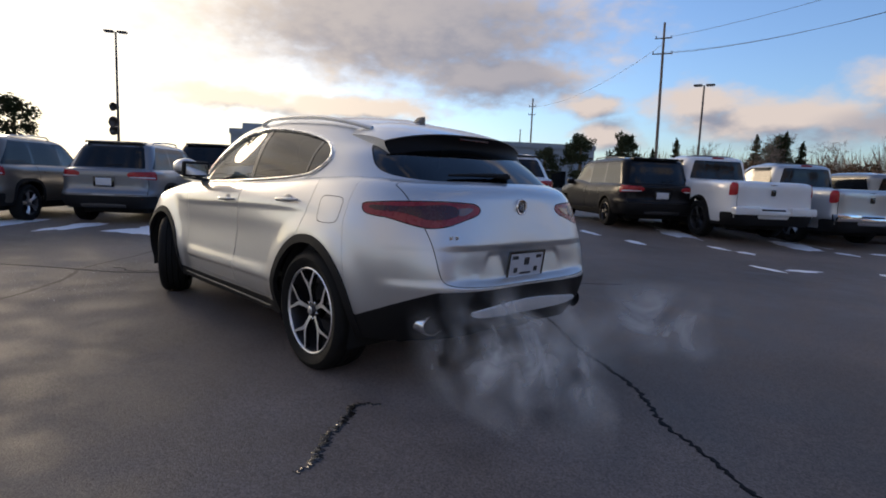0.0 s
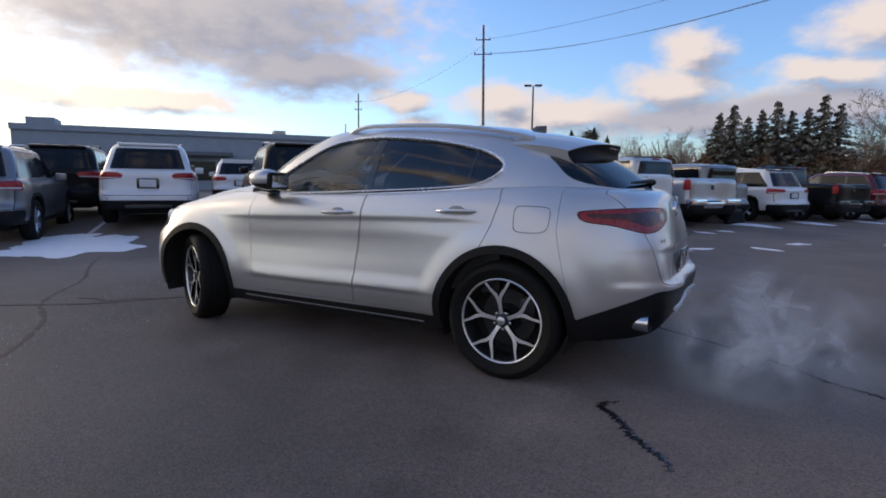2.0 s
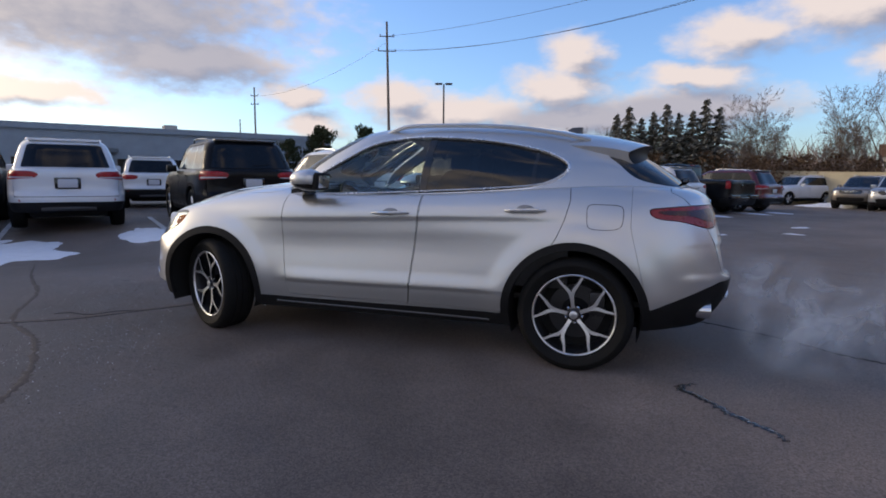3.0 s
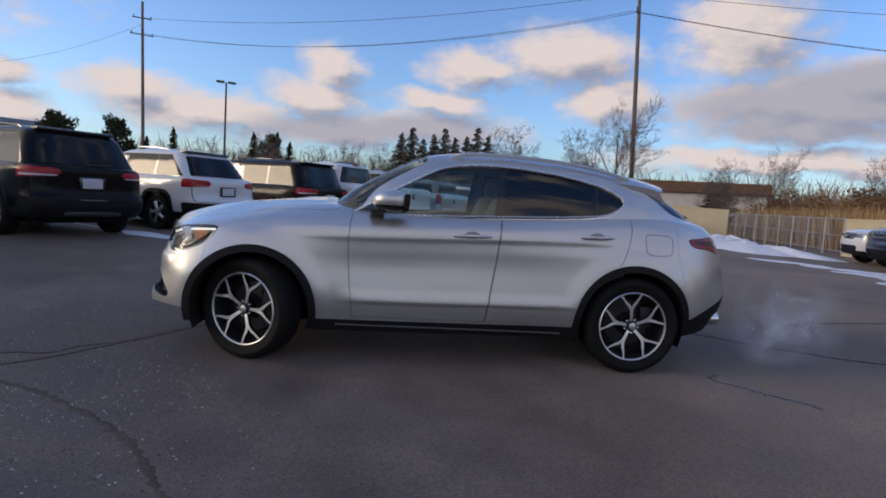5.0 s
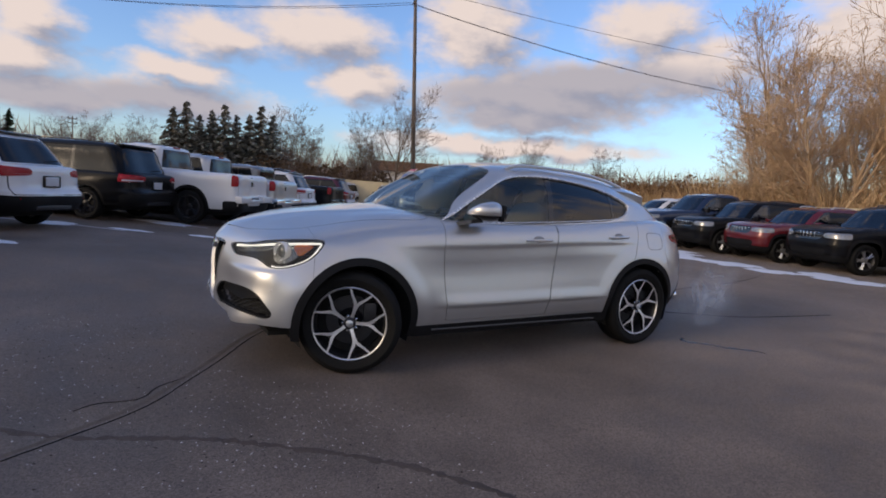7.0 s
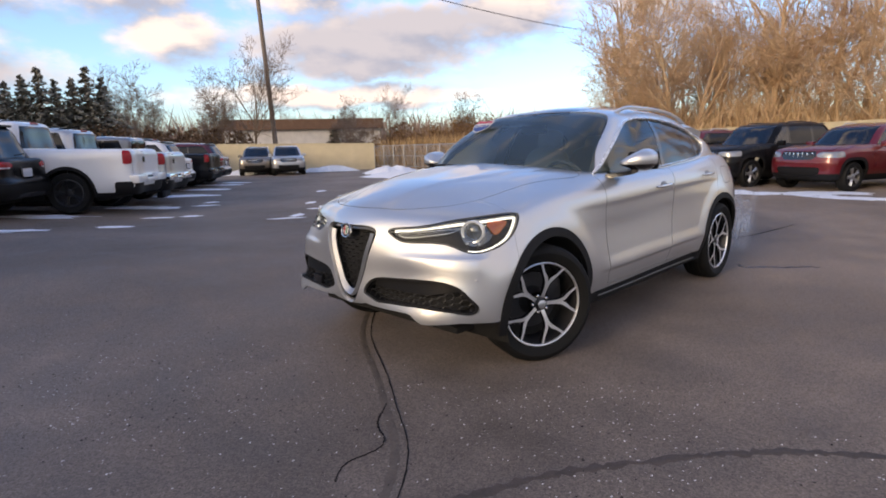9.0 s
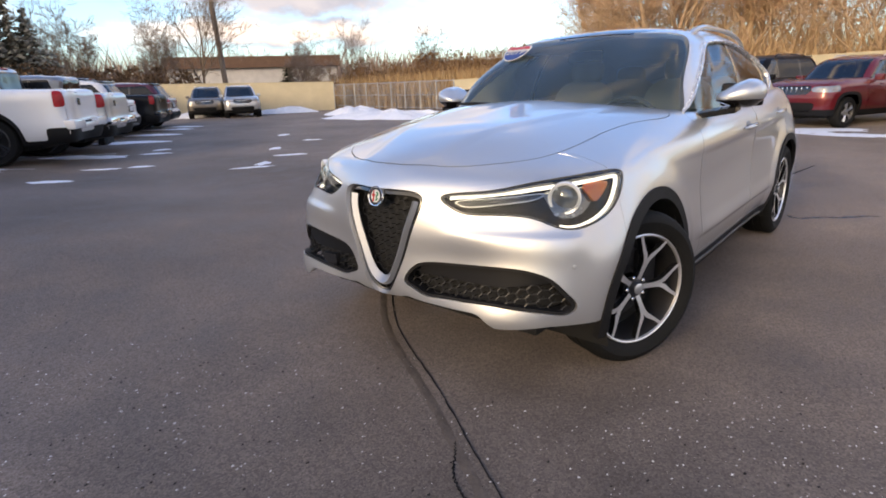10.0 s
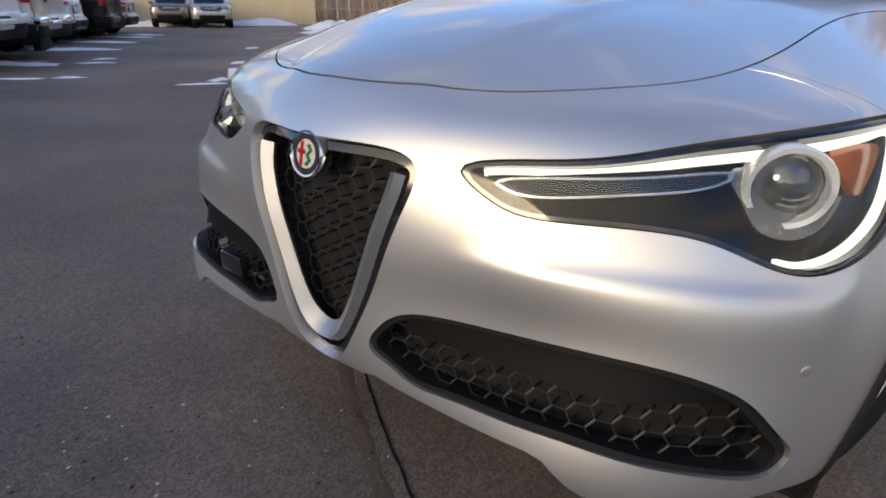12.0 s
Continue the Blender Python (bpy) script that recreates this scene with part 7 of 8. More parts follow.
def lot_lamp(x, y, h, heads, label, extras=False):
    z = ground_z(x, y)
    root = part("street_lamp", tube([(x, y, z + .5), (x, y, z + h)], [.085, .055], 12), STEEL)
    part("base", lathe_at(x, y, z, [(.26, 0), (.26, .55), (.20, .60), (0, .60)]), material("lamp_base_concrete", (0.38, 0.37, 0.35), rough=0.9, vary=0.2, bump=0.3), root)
    for ang in heads:
        c, s = math.cos(radians(ang)), math.sin(radians(ang))
        hd = part("lamp_head", moved(box(.52, .34, .10, (.36, 0, h + .02), .03), Matrix.Translation((x, y, z)) @ pose(0, 0, 0, 0, 0, ang)), STEEL, root)
        part("lamp_glass", moved(box(.40, .26, .02, (.36, 0, h - .04), .004), Matrix.Translation((x, y, z)) @ pose(0, 0, 0, 0, 0, ang)), WHITE_PLATE, hd)
    if extras:
        for dz, r in ((3.2, .30), (3.7, .34), (4.6, .26)):
            part("loudspeaker", moved(lathe([(.05, -.25), (.12, 0), (r, .25), (r - .03, .25), (.08, .02)], 16, "y"), pose(x, y + .1, z + dz, 0, 0, 40)), STEEL, root)
    tagged(root, label, "street lamp", "lamps of the car park")


def lathe_at(x, y, z, profile):
    return moved(lathe(profile, 20, "z"), pose(x, y, z))


lot_lamp(11.7, -34.3, 8.0, (20, 200), "tall lot lamp with two flat heads")
lot_lamp(34.7, -6.2, 9.0, (60, 240), "tall lot lamp with flat heads and loudspeakers", True)


# ---- buildings, wall and fence ----
FACADE = material("grey_blue_metal_facade", (0.25, 0.29, 0.34), rough=0.6, vary=0.12, scale=1.2, fine=12)
FACADE_DARK = material("facade_band", (0.10, 0.12, 0.14), rough=0.6, vary=0.15)
STUCCO = material("cream_stucco", (0.58, 0.50, 0.34), rough=0.9, vary=0.12, scale=1.5, fine=30, bump=0.3, bump_scale=60)
CONCRETE = material("concrete_cap", (0.42, 0.40, 0.36), rough=0.9, vary=0.2, bump=0.3)
ROOF_BROWN = material("brown_roof", (0.17, 0.10, 0.065), rough=0.85, vary=0.2, scale=3)
PALE_WALL = material("pale_siding", (0.66, 0.63, 0.59), rough=0.8, vary=0.15, scale=2)


def slab_between(a, b, z0, z1, depth, side=1):
    d = Vector((b[0] - a[0], b[1] - a[1], 0))
    n = Vector((-d.y, d.x, 0)).normalized() * depth * side
    P = [Vector((a[0], a[1], 0)), Vector((b[0], b[1], 0)), Vector((b[0], b[1], 0)) + n, Vector((a[0], a[1], 0)) + n]
    V = [(p.x, p.y, z0) for p in P] + [(p.x, p.y, z1) for p in P]
    F = [(0, 1, 5, 4), (1, 2, 6, 5), (2, 3, 7, 6), (3, 0, 4, 7), (4, 5, 6, 7)]
    return V, (F if side < 0 else [tuple(reversed(f)) for f in F])


def along(a, b, t, off=0.0):
    d = Vector((b[0] - a[0], b[1] - a[1], 0))
    n = Vector((-d.y, d.x, 0)).normalized()
    p = Vector((a[0], a[1], 0)) + d * t + n * off
    return (p.x, p.y)


def big_store():
    a, b = (62.0, -24.0), (36.0, -60.0)
    root = tagged(part("store_building", slab_between(a, b, -.5, 6.0, 24, 1), FACADE, smooth=False), "long low grey commercial building behind the parked cars", "building")
    part("parapet", slab_between(along(a, b, -.002, -.25), along(a, b, 1.002, -.25), 5.75, 6.35, .5, 1), FACADE, root, smooth=False)
    part("roof_unit", slab_between(along(a, b, .02, 2), along(a, b, .075, 2), 6.0, 7.2, 4, 1), FACADE, root, smooth=False)
    part("roof_unit", slab_between(along(a, b, .58, 4), along(a, b, .61, 4), 6.0, 7.1, 2, 1), CONCRETE, root, smooth=False)
    part("canopy", slab_between(along(a, b, .30, -1.8), along(a, b, .46, -1.8), 3.6, 4.0, 1.8, 1), FACADE_DARK, root, smooth=False)
    for k in range(9):
        t = .06 + .1 * k
        part("window", slab_between(along(a, b, t, -.06), along(a, b, t + .06, -.06), .9, 3.0, .1, 1), TINTED_FLAT, root, smooth=False)


def low_house(a, b, h, label):
    root = tagged(part("warehouse", slab_between(a, b, -.8, h * .76, 14, -1), PALE_WALL, smooth=False), label, "building")
    part("roof", slab_between(along(a, b, -.02, .6), along(a, b, 1.02, .6), h * .76, h, 15, -1), ROOF_BROWN, root, smooth=False)
    for k in range(7):
        t = .05 + .135 * k
        part("bay_door", slab_between(along(a, b, t, .05), along(a, b, t + .07, .05), 0, h * .42, .1, -1), FACADE_DARK, root, smooth=False)
    part("snow_cap", slab_between(along(a, b, .55, 1.0), along(a, b, 1.0, 1.0), h, h + .18, 12, -1), SNOW, root, smooth=False)


big_store()
low_house((-27.5, -64.0), (-41.0, -56.5), 4.3, "low pale warehouse with a brown roof beyond the wall")
low_house((-52.0, -46.0), (-62.0, -36.0), 3.4, "low pale building with a brown roof in the brush")


def masonry_wall(name, pts, tops, label):
    root = None
    for (a, b), (h0, h1) in zip(zip(pts, pts[1:]), zip(tops, tops[1:])):
        V, F = slab_between(a, b, -.6, 1.0, .22, 1)
        V = [list(v) for v in V]
        for i, h in ((4, h0), (5, h1), (6, h1), (7, h0)):
            V[i][2] = h
        ob = part(name if root is None else "wall_length", (V, F), STUCCO, root, smooth=False)
        root = root or tagged(ob, label, "wall", kind="structure")
        Vc, Fc = slab_between(along(a, b, 0, -.03), along(a, b, 1, -.03), 0, 1, .28, 1)
        Vc = [(v[0], v[1], (h0 if i in (0, 3, 4, 7) else h1) + (0 if i < 4 else .06)) for i, v in enumerate(Vc)]
        part("coping", (Vc, Fc), STUCCO, root, smooth=False)
    return root


masonry_wall("wall_south", [(-4.0, -41.0), (-12.0, -35.0), (-20.2, -27.8)], [2.0, 1.75, 1.55], "cream rendered boundary wall behind parked cars")
masonry_wall("wall_west", [(-17.2, -15.4), (-19.0, -7.0), (-20.4, 1.0), (-20.8, 14.0)], [1.35, 1.62, 1.78, 1.85], "cream rendered boundary wall along the wood")


def fence():
    a, b = (-20.2, -27.8), (-17.2, -15.4)
    root = thing("chain_link_fence", "grey chain-link fence with gate panels in front of reeds", "fence")
    n = 9
    for k in range(n + 1):
        x, y = along(a, b, k / n)
        part("post", tube([(x, y, ground_z(x, y) - .1), (x, y, 1.45)], .035, 8), GALV, root)
    for z in (.12, .75, 1.40):
        part("rail", tube([(*along(a, b, 0), z), (*along(a, b, 1), z)], .022, 6), GALV, root)
    bars = []
    for k in range(150):
        t = k / 150
        for s in (1, -1):
            t2 = t + s * .10
            if 0 <= t2 <= 1:
                bars.append(tube([(*along(a, b, t), .12), (*along(a, b, t2), 1.40)], .004, 3))
    tagged(part("fence_mesh", join(*bars), GALV, root), kind="stuff")


GALV = material("galvanised_steel", (0.40, 0.40, 0.40), rough=0.5, metal=0.6, vary=0.15)
fence()


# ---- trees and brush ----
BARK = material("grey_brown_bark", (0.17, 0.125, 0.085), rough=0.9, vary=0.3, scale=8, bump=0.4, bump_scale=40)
# the wood's low sunlight is put into the next two colours
LIT_BARK = material("sunlit_bark", (0.60, 0.43, 0.27), rough=0.9, vary=0.3, scale=6, bump=0.4, bump_scale=40)
LIT_TWIG = material("winter_twigs", (0.64, 0.44, 0.27), rough=0.85, vary=0.3, scale=3)
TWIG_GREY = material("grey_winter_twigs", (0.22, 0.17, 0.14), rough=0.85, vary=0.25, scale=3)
NEEDLE = island_material("dark_spruce_needles", (0.085, 0.085, 0.064), (0.33, 0.305, 0.25), 0.8)
PINE = island_material("pine_needles", (0.022, 0.034, 0.014), (0.055, 0.060, 0.025), 0.8)
REED = island_material("dry_reeds", (0.30, 0.185, 0.085), (0.55, 0.38, 0.20), 0.85)
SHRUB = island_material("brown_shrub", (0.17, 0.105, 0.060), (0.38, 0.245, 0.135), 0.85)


def limb(rng, start, way, length, radius, level, wood, twigs, lift):
    """One limb that bends towards the light, with its side limbs down to fine twigs."""
    n = (6, 4, 3, 2, 1)[level]
    p, d = Vector(start), Vector(way).normalized()
    pts, rad, ways = [tuple(p)], [radius], [d.copy()]
    for i in range(n):
        d = (d + Vector((rng.gauss(0, 1), rng.gauss(0, 1), rng.gauss(0, .6))) * (.07 + .05 * level) + Vector((0, 0, lift * .5))).normalized()
        p = p + d * length / n
        pts.append(tuple(p))
        rad.append(max(radius * (1 - .80 * (i + 1) / n), .008))
        ways.append(d.copy())
    (wood if level <= 1 else twigs).append(tube(pts, rad, (8, 5, 4, 3, 3)[level]))
    if level == 4:
        return
    for k in range((12, 7, 5, 3)[level]):
        f = rng.uniform((.16, .18, .2, .2)[level], 1.0)
        i = min(n - 1, int(f * n))
        base = Vector(pts[i]).lerp(Vector(pts[i + 1]), f * n - i)
        d = ways[i]
        side = d.orthogonal().normalized()
        side.rotate(Matrix.Rotation(rng.uniform(0, 6.283), 3, d))
        spread = rng.uniform(.45, .95)
        limb(rng, base, d * math.cos(spread) + side * math.sin(spread), length * rng.uniform(.42, .68) * (1.15 - .42 * f), max(rad[i] * .55, .009), level + 1, wood, twigs, lift)


def bare_tree(seed, h, stems, twig_mat, label, spread=.3, lift=.22):
    rng = random.Random(seed)
    trunk, twigs = [], []
    for k in range(stems):
        a = rng.uniform(0, 6.28)
        tall = h * (1 if k == 0 else rng.uniform(.7, .95))
        limb(rng, (.25 * math.cos(a), .25 * math.sin(a), -.2), Vector((math.cos(a) * spread, math.sin(a) * spread, 1)), tall * .84, (.013 if twig_mat is TWIG_GREY else .017) * tall, 0, trunk, twigs, lift)
    root = thing("tree", label, "tree", "bare trees")
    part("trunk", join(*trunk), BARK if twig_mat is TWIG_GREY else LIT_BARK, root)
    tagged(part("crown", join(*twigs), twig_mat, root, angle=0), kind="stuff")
    return root


def spruce(seed, h, w, label, mat=None, bare=.08, clumps=False):
    rng = random.Random(seed)
    root = thing("tree", label, "tree", "conifers")
    part("trunk", tube([(0, 0, -.2), (0, 0, h * .6), (0, 0, h)], [.03 * h, .018 * h, .004], 8), BARK, root)
    V, F = [], []
    layers = int(h * 4.2)
    for j in range(layers):
        f = j / layers
        z = h * (bare + (1 - bare) * f)
        r = w * (1 - f) ** .95 * rng.uniform(.62, 1.2) + .05
        n = rng.randint(8, 11)
        for k in range(n):
            a = 6.28 * (k + rng.random()) / n
            L = r * rng.uniform(.65, 1.15)
            z = h * (bare + (1 - bare) * f) + rng.uniform(-.7, .7) * h / layers
            segs = max(3, int(L * 6))
            for q in range(segs):
                g = (q + .5) / segs
                for s in (-1, 0, 1):
                    b = len(V)
                    cx, cy = math.cos(a) * L * g, math.sin(a) * L * g
                    cz = z - .16 * L * g * g + rng.uniform(-.05, .05)
                    la = a + s * .9 + rng.uniform(-.3, .3)
                    ln, wd = rng.uniform(.24, .46) * (1.2 - .4 * g) * (1.05 - .75 * f), rng.uniform(.08, .17) * (1.05 - .6 * f)
                    ex, ey, ez = cx + math.cos(la) * ln, cy + math.sin(la) * ln, cz - rng.uniform(-.03, .12)
                    px, py = -math.sin(la) * wd, math.cos(la) * wd
                    V += [(cx - px * .5, cy - py * .5, cz), (cx + px, cy + py, cz + .05), (ex, ey, ez), (cx - px, cy - py, cz - .05)]
                    F += [(b, b + 1, b + 2), (b, b + 2, b + 3)]
    tagged(part("crown", (V, F), mat or NEEDLE, root, smooth=False), kind="stuff")
    return root


def round_pine(seed, h, w, label):
    rng = random.Random(seed)
    root = thing("tree", label, "tree", "conifers")
    part("trunk", tube([(0, 0, -.2), (.1, 0, h * .5), (.05, .1, h * .95)], [.05 * h / 2, .03 * h, .02], 8), BARK, root)
    V, F = [], []
    for c in range(34):
        a, e = rng.uniform(0, 6.28), rng.random()
        rr = w * (.35 + .65 * math.sin(math.pi * min(.98, e * .9 + .08))) * rng.uniform(.35, 1)
        cx, cy, cz = rr * math.cos(a), rr * math.sin(a), h * (.28 + .68 * e)
        for _ in range(70):
            b = len(V)
            d = Vector((rng.gauss(0, 1), rng.gauss(0, 1), rng.gauss(0, .7))).normalized() * w * .32 * rng.random() ** .4
            p = Vector((cx, cy, cz)) + d
            q = Vector((rng.gauss(0, 1), rng.gauss(0, 1), rng.gauss(.2, 1))).normalized() * .34
            s = q.orthogonal().normalized() * .085
            V += [tuple(p - s), tuple(p + s), tuple(p + q)]
            F.append((b, b + 1, b + 2))
    tagged(part("crown", (V, F), PINE, root, smooth=False), kind="stuff")
    return root


def put(tree, x, y, turn=0, scale=1.0):
    return copy_thing(tree, pose(x, y, ground_z(x, y), 0, 0, turn) @ Matrix.Scale(scale, 4))


def place_first(tree, x, y, turn=0):
    tree.matrix_world = pose(x, y, ground_z(x, y), 0, 0, turn)


rng = random.Random(5)
kinds = [spruce(40 + k, h, w, "dark spruce in a row along the lot edge, dusted with snow") for k, (h, w) in enumerate(((5.9, 2.3), (6.4, 2.5), (5.6, 2.2)))]
spots = [(-.1 - .80 * k, -36.8 + .1 * math.sin(k * 2.3)) for k in range(9)]
for k, (x, y) in enumerate(spots):
    s = .93 + .018 * k + rng.uniform(-.03, .03)
    if k < 3:
        place_first(kinds[k], x, y, 40 * k)
    else:
        put(kinds[k % 3], x, y, 67 * k, s)
pines = [round_pine(60, 6.4, 1.9, "round dark pine behind the lot"), round_pine(61, 6.8, 1.5, "open dark pine behind the lot"), spruce(62, 6.4, 1.9, "broad dark spruce behind the lot", PINE)]
place_first(pines[0], 29.2, -47.2)
place_first(pines[1], 25.8, -49.3)
place_first(pines[2], 21.4, -51.6)
put(pines[2], 24.0, -52.0, 80, .85)
for x, y, k, s in ((13.4, -49.4, 2, .98), (11.4, -50.0, 2, 1.02), (12.2, -51.5, 1, .95), (10.4, -51.0, 2, .9), (33.0, -46.0, 0, .8), (-30.0, -46.5, 2, .75), (-33.0, -47.0, 0, .55), (46.0, -2.2, 0, .9)):
    put(pines[k], x, y, 50 * x, s)
bare = [
    bare_tree(70, 6.2, 2, TWIG_GREY, "bare grey deciduous tree in winter", .35),
    bare_tree(71, 8.4, 1, TWIG_GREY, "tall bare grey deciduous tree in winter", .1, .34),
    bare_tree(72, 10.5, 2, LIT_TWIG, "tall bare tree of the wood lit by low sun", .22, .30),
    bare_tree(73, 9.0, 3, LIT_TWIG, "many-stemmed bare tree of the wood lit by low sun", .42, .20),
    bare_tree(74, 11.5, 1, LIT_TWIG, "slender bare tree of the wood lit by low sun", .15, .32),
]
place_first(bare[0], -10.9, -41.5)
place_first(bare[1], -15.8, -36.9, 30)
place_first(bare[2], -26.0, -12.0)
place_first(bare[3], -24.4, -8.5, 60)
place_first(bare[4], -26.5, -5.0, 20)
for x, y, k, s in ((-13.5, -39.0, 0, .95), (-8.2, -43.0, 0, .8), (-4.5, -47.0, 0, .7), (2.0, -55.0, 0, .85), (6.0, -56.0, 1, .7), (-27.0, -40.0, 0, .8), (-25.0, -36.0, 0, .62), (-30.0, -38.5, 1, .75), (-34.0, -33.0, 0, .8), (10.0, -44.0, 0, .72), (6.5, -45.0, 0, .66), (3.4, -43.0, 0, .60), (15.5, -47.0, 0, .70), (16.0, -60.0, 1, .75), (18.5, -62.0, 0, .8)):
    put(bare[k], x, y, 71 * x, s)
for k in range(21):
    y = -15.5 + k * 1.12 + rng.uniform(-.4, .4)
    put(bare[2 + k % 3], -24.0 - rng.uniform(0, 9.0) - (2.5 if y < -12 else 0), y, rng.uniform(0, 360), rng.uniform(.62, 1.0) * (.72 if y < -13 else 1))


def brush(name, label, category, n, region, height, width, mat, seed, lean=.25, droop=0.0):
    """Thin dry stalks over a region given as a function of two random numbers."""
    r = random.Random(seed)
    V, F = [], []
    for _ in range(n):
        x, y = region(r.random(), r.random())
        z, h = ground_z(x, y) - .1, height * r.uniform(.45, 1.15)
        a = r.uniform(0, 6.28)
        lx, ly = lean * h * r.gauss(0, 1) * .5, lean * h * r.gauss(0, 1) * .5
        w = width * r.uniform(.5, 1.3)
        c, s, b = w * math.cos(a), w * math.sin(a), len(V)
        V += [(x - c, y - s, z), (x + c, y + s, z), (x + lx * .4 + c * .8, y + ly * .4 + s * .8, z + h * .6), (x + lx * .4 - c * .8, y + ly * .4 - s * .8, z + h * .6), (x + lx, y + ly, z + h)]
        F += [(b, b + 1, b + 2, b + 3), (b + 3, b + 2, b + 4)]
    return tagged(part(name, (V, F), mat, smooth=False), label, category, kind="stuff")


def strip(a, b, depth):
    return lambda u, v: along(a, b, u, -depth * v)


brush("reeds", "tall dry tan reeds behind the fence", "reeds", 15000, strip((-22.5, -31.0), (-19.0, -13.0), -9.0), 2.1, .030, REED, 1)
brush("shrubs", "tangled brown winter brush beyond the wall", "shrubs", 20000, strip((-30.0, -40.0), (-23.0, -12.0), -22.0), 3.0, .034, SHRUB, 2, .5)
# undergrowth colours are lightened to carry the low sun on the wood
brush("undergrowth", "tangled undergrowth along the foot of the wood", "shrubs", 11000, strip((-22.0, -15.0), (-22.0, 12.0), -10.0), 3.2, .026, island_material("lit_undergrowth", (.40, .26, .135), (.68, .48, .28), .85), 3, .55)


def leafy_shrubs(name, label, count, region, height, mat, seed, leaves=420):
    """Rounded thickets of withered leaves on a fan of thin stems."""
    r = random.Random(seed)
    V, F = [], []
    for _ in range(count):
        x, y = region(r.random(), r.random())
        h = height * r.uniform(.55, 1.15)
        w, z = h * r.uniform(.34, .55), ground_z(x, y)
        for k in range(leaves):
            a, e = r.uniform(0, 6.283), r.random() ** .7
            q = w * math.sin(math.pi * min(.97, .12 + .80 * e)) * math.sqrt(r.random()) * r.uniform(.75, 1.15)
            c = Vector((x + q * math.cos(a), y + q * math.sin(a), z + h * (.08 + .92 * e) + r.gauss(0, .05)))
            u = Vector((r.gauss(0, 1), r.gauss(0, 1), r.gauss(0, 1))).normalized()
            v, size, b = u.orthogonal().normalized(), r.uniform(.05, .13), len(V)
            V += [tuple(c - u * size), tuple(c + v * size * .6), tuple(c + u * size), tuple(c - v * size * .6)]
            F.append((b, b + 1, b + 2, b + 3))
        for k in range(7):
            a, b = r.uniform(0, 6.283), len(V)
            top = (x + w * .8 * math.cos(a), y + w * .8 * math.sin(a), z + h * r.uniform(.7, 1.05))
            V += [(x - .02, y, z - .1), (x + .02, y, z - .1), top]
            F.append((b, b + 1, b + 2))
    return tagged(part(name, (V, F), mat, smooth=False), label, "shrubs", kind="stuff")


leafy_shrubs("hedge", "brown withered shrubs in front of the spruces", 70, strip((12.0, -34.8), (-15.5, -36.0), -2.0), 2.9, island_material("withered_leaves", (.13, .078, .045), (.34, .225, .14), .85), 4)
leafy_shrubs("thicket", "reddish brown thickets among dry reeds beyond the wall", 90, strip((-29.0, -42.0), (-24.0, -14.0), -10.0), 3.2, island_material("russet_leaves", (.15, .085, .045), (.36, .21, .11), .85), 9, 260)
brush("far_woods", "distant brown and grey winter woods", "woods", 15000, lambda u, v: ((70 + 60 * v) * math.cos(radians(-62 - 110 * u)), (70 + 60 * v) * math.sin(radians(-62 - 110 * u))), 6.4, .11, island_material("far_twigs", (.20, .145, .115), (.40, .30, .24), .85), 6, .5)


def bank():
    """A low rise covered in brown grass under the wood."""
    n, m = 40, 10
    def f(u, v):
        x, y = along((-21.2, -42.0), (-21.2, 26.0), u, 14 * v ** 1.2)
        return (x, y, ground_z(x, y) - .15 + 2.2 * v * v * (3 - 2 * v) + .25 * noise.noise(Vector((x * .4, y * .4, 3))))
    V, F = grid_sheet(n, m, f)
    tagged(part("bank", (V, F), material("dry_grass_bank", (0.20, 0.13, 0.065), rough=0.95, vary=0.35, scale=1.0, fine=20, bump=0.6, bump_scale=20), angle=0), "low bank of dry brown grass under the wood", "bank", kind="structure")
    V, F = grid_sheet(14, 4, lambda u, v: (-15.4 + 2.6 * v + .4 * math.sin(u * 5), 1.2 + 7 * u, ground_z(-15, 3) + .02 + .06 * math.sin(math.pi * v)))
    tagged(part("grass_strip", (V, F), material("dry_grass_strip", (0.26, 0.18, 0.09), rough=0.95, vary=0.35, scale=2.0, fine=30, bump=0.6, bump_scale=30), angle=0), "strip of dry grass beside the parked cars", "grass", kind="structure")


bank()


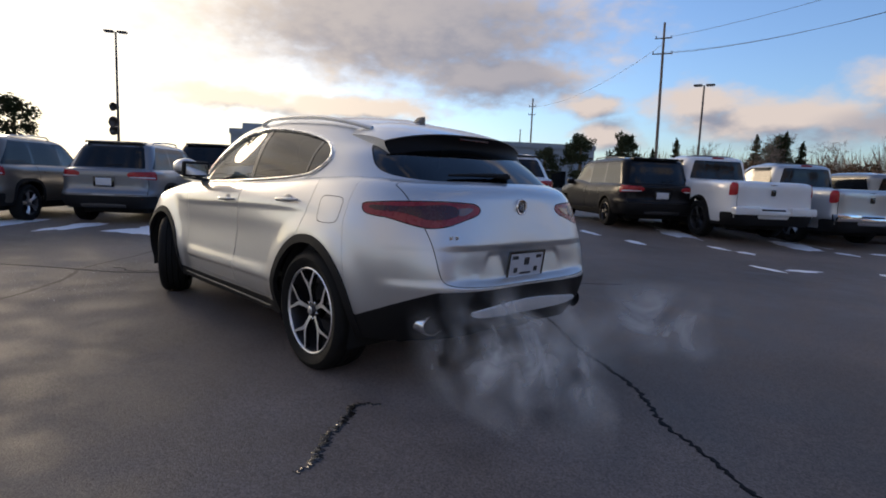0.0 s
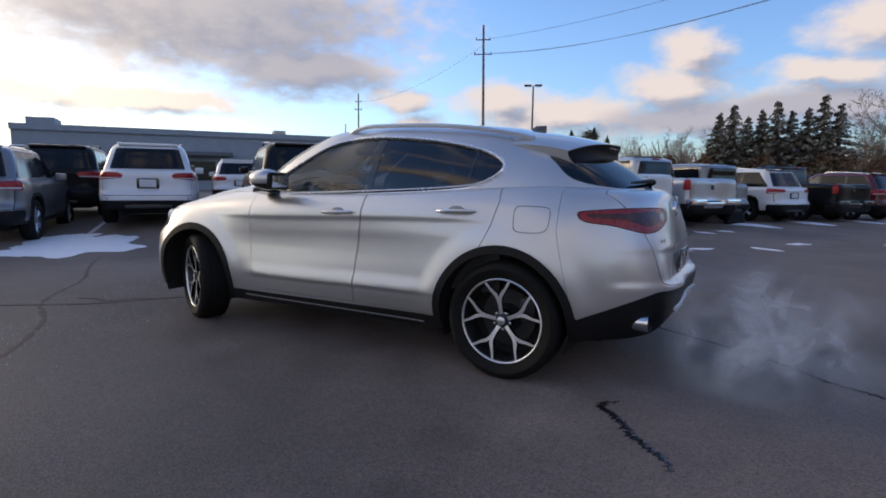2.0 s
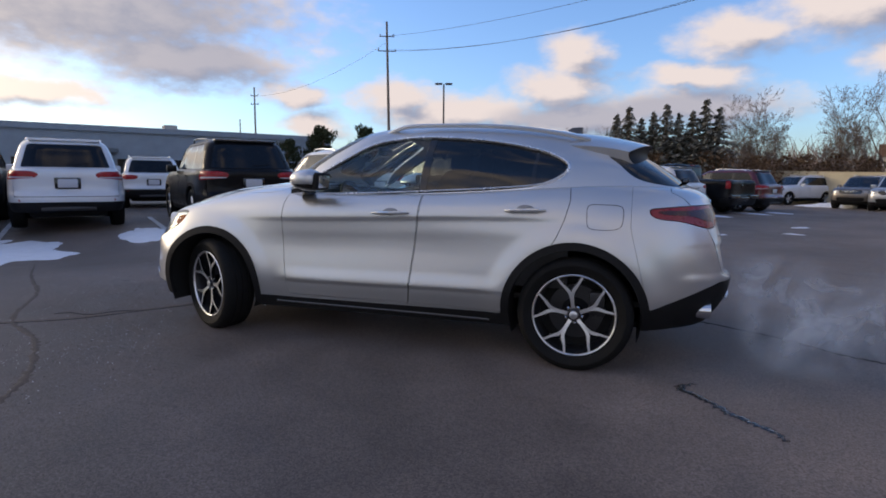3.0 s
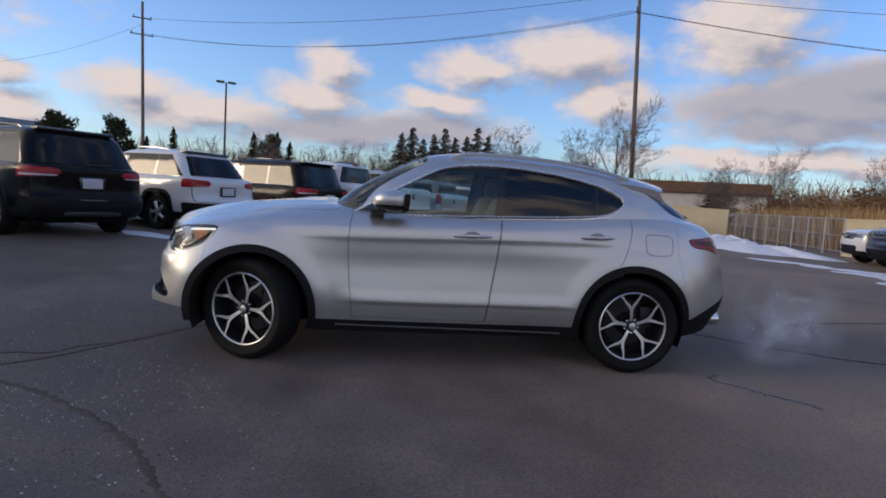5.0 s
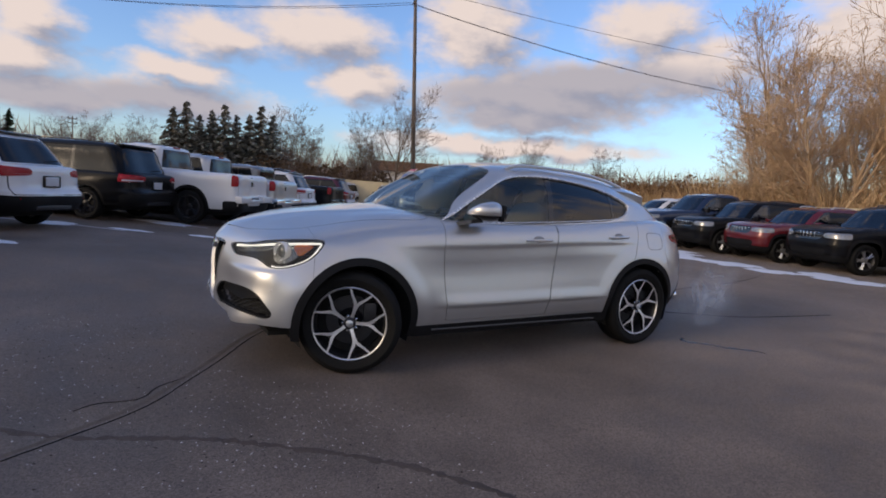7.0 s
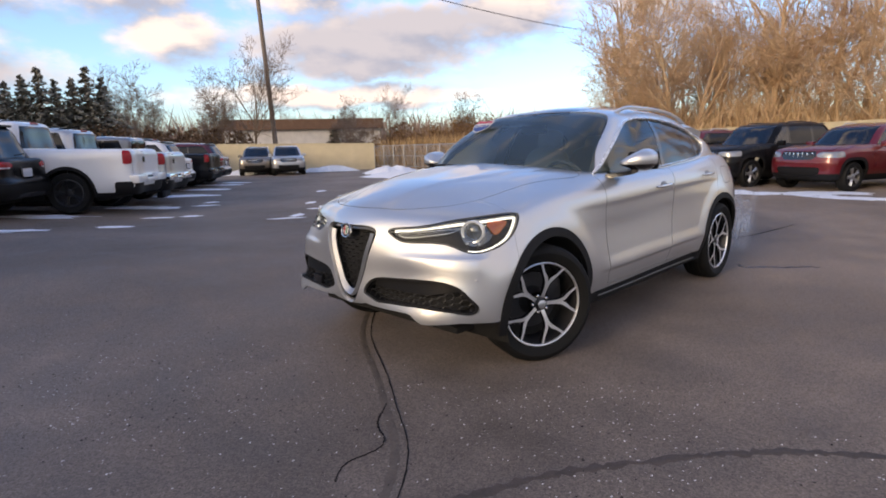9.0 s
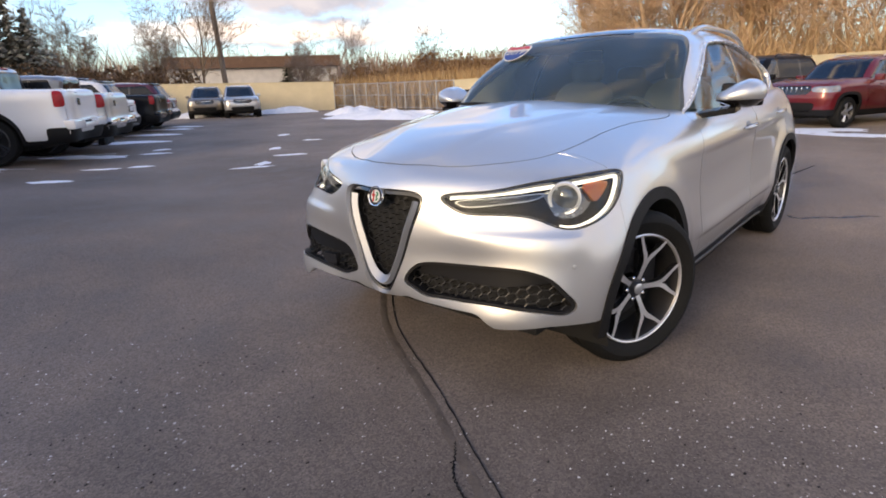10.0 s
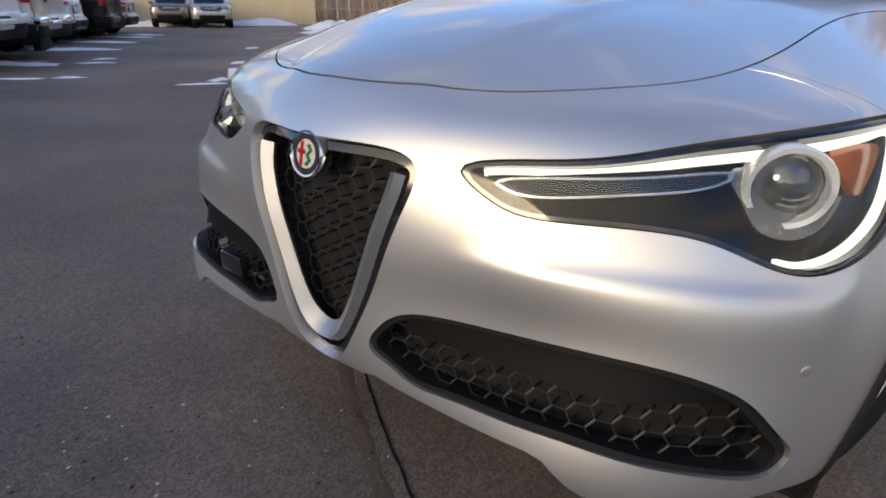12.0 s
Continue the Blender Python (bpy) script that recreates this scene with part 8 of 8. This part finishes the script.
# ---- exhaust vapour ----
def vapour_material(seed):
    """Thin white vapour, torn into wisps and thinning towards the border of its sheet."""
    mat = bpy.data.materials.new("exhaust_vapour")
    mat.use_nodes = True
    nt = mat.node_tree
    nt.nodes.clear()
    L = nt.links.new
    out = make_node(nt, "ShaderNodeOutputMaterial")
    coord = make_node(nt, "ShaderNodeTexCoord")
    sep = make_node(nt, "ShaderNodeSeparateXYZ")
    L(coord.outputs["Generated"], sep.inputs[0])
    puff = make_node(nt, "ShaderNodeTexNoise")
    puff.inputs["Scale"].default_value, puff.inputs["Detail"].default_value, puff.inputs["Distortion"].default_value = 3.4, 4.0, 0.7
    shift = make_node(nt, "ShaderNodeMapping")
    shift.inputs["Location"].default_value = (seed * 3.7, seed * 1.9, seed)
    L(coord.outputs["Object"], shift.inputs["Vector"])
    L(shift.outputs[0], puff.inputs["Vector"])
    wisp = make_node(nt, "ShaderNodeMapRange", interpolation_type="SMOOTHSTEP")
    wisp.inputs["From Min"].default_value, wisp.inputs["From Max"].default_value = 0.36, 0.74
    L(puff.outputs["Fac"], wisp.inputs["Value"])
    fade = wisp.outputs[0]
    for axis in ("X", "Z"):
        bell = make_node(nt, "ShaderNodeMath", operation="MULTIPLY")
        L(sep.outputs[axis], bell.inputs[0])
        bell.inputs[1].default_value = math.pi
        sine = make_node(nt, "ShaderNodeMath", operation="SINE")
        L(bell.outputs[0], sine.inputs[0])
        times = make_node(nt, "ShaderNodeMath", operation="MULTIPLY")
        L(fade, times.inputs[0])
        L(sine.outputs[0], times.inputs[1])
        fade = times.outputs[0]
    thin = make_node(nt, "ShaderNodeMath", operation="MULTIPLY")
    L(fade, thin.inputs[0])
    thin.inputs[1].default_value = 0.66
    see, white, glow = make_node(nt, "ShaderNodeBsdfTransparent"), make_node(nt, "ShaderNodeBsdfDiffuse"), make_node(nt, "ShaderNodeBsdfTranslucent")
    white.inputs["Color"].default_value = glow.inputs["Color"].default_value = (0.92, 0.93, 0.95, 1)
    both, mix = make_node(nt, "ShaderNodeMixShader"), make_node(nt, "ShaderNodeMixShader")
    both.inputs["Fac"].default_value = 0.5
    L(white.outputs[0], both.inputs[1])
    L(glow.outputs[0], both.inputs[2])
    L(thin.outputs[0], mix.inputs["Fac"])
    L(see.outputs[0], mix.inputs[1])
    L(both.outputs[0], mix.inputs[2])
    L(mix.outputs[0], out.inputs["Surface"])
    return mat


PLUMES = ((-2.80, .70, .42, 2, 1.05, .78), (-2.66, .80, .34, 16, .72, .55), (-2.90, .58, .36, -14, 1.0, .66), (-2.80, -.72, .36, 14, .9, .55))
for k, (x, y, z, turn, length, height) in enumerate(PLUMES):
    V, F = grid_sheet(24, 16, lambda u, v: ((u - .5) * length, .05 * math.sin(4 * u + 2 * v + k), (v - .5) * height))
    ob = part("exhaust_vapour", (V, F), vapour_material(k + 1), angle=0)
    ob.matrix_world = pose(x, y, z, 0, 0, turn)
    tagged(ob, "thin white wisp of exhaust vapour behind the silver car", "vapour", "exhaust vapour", kind="stuff")
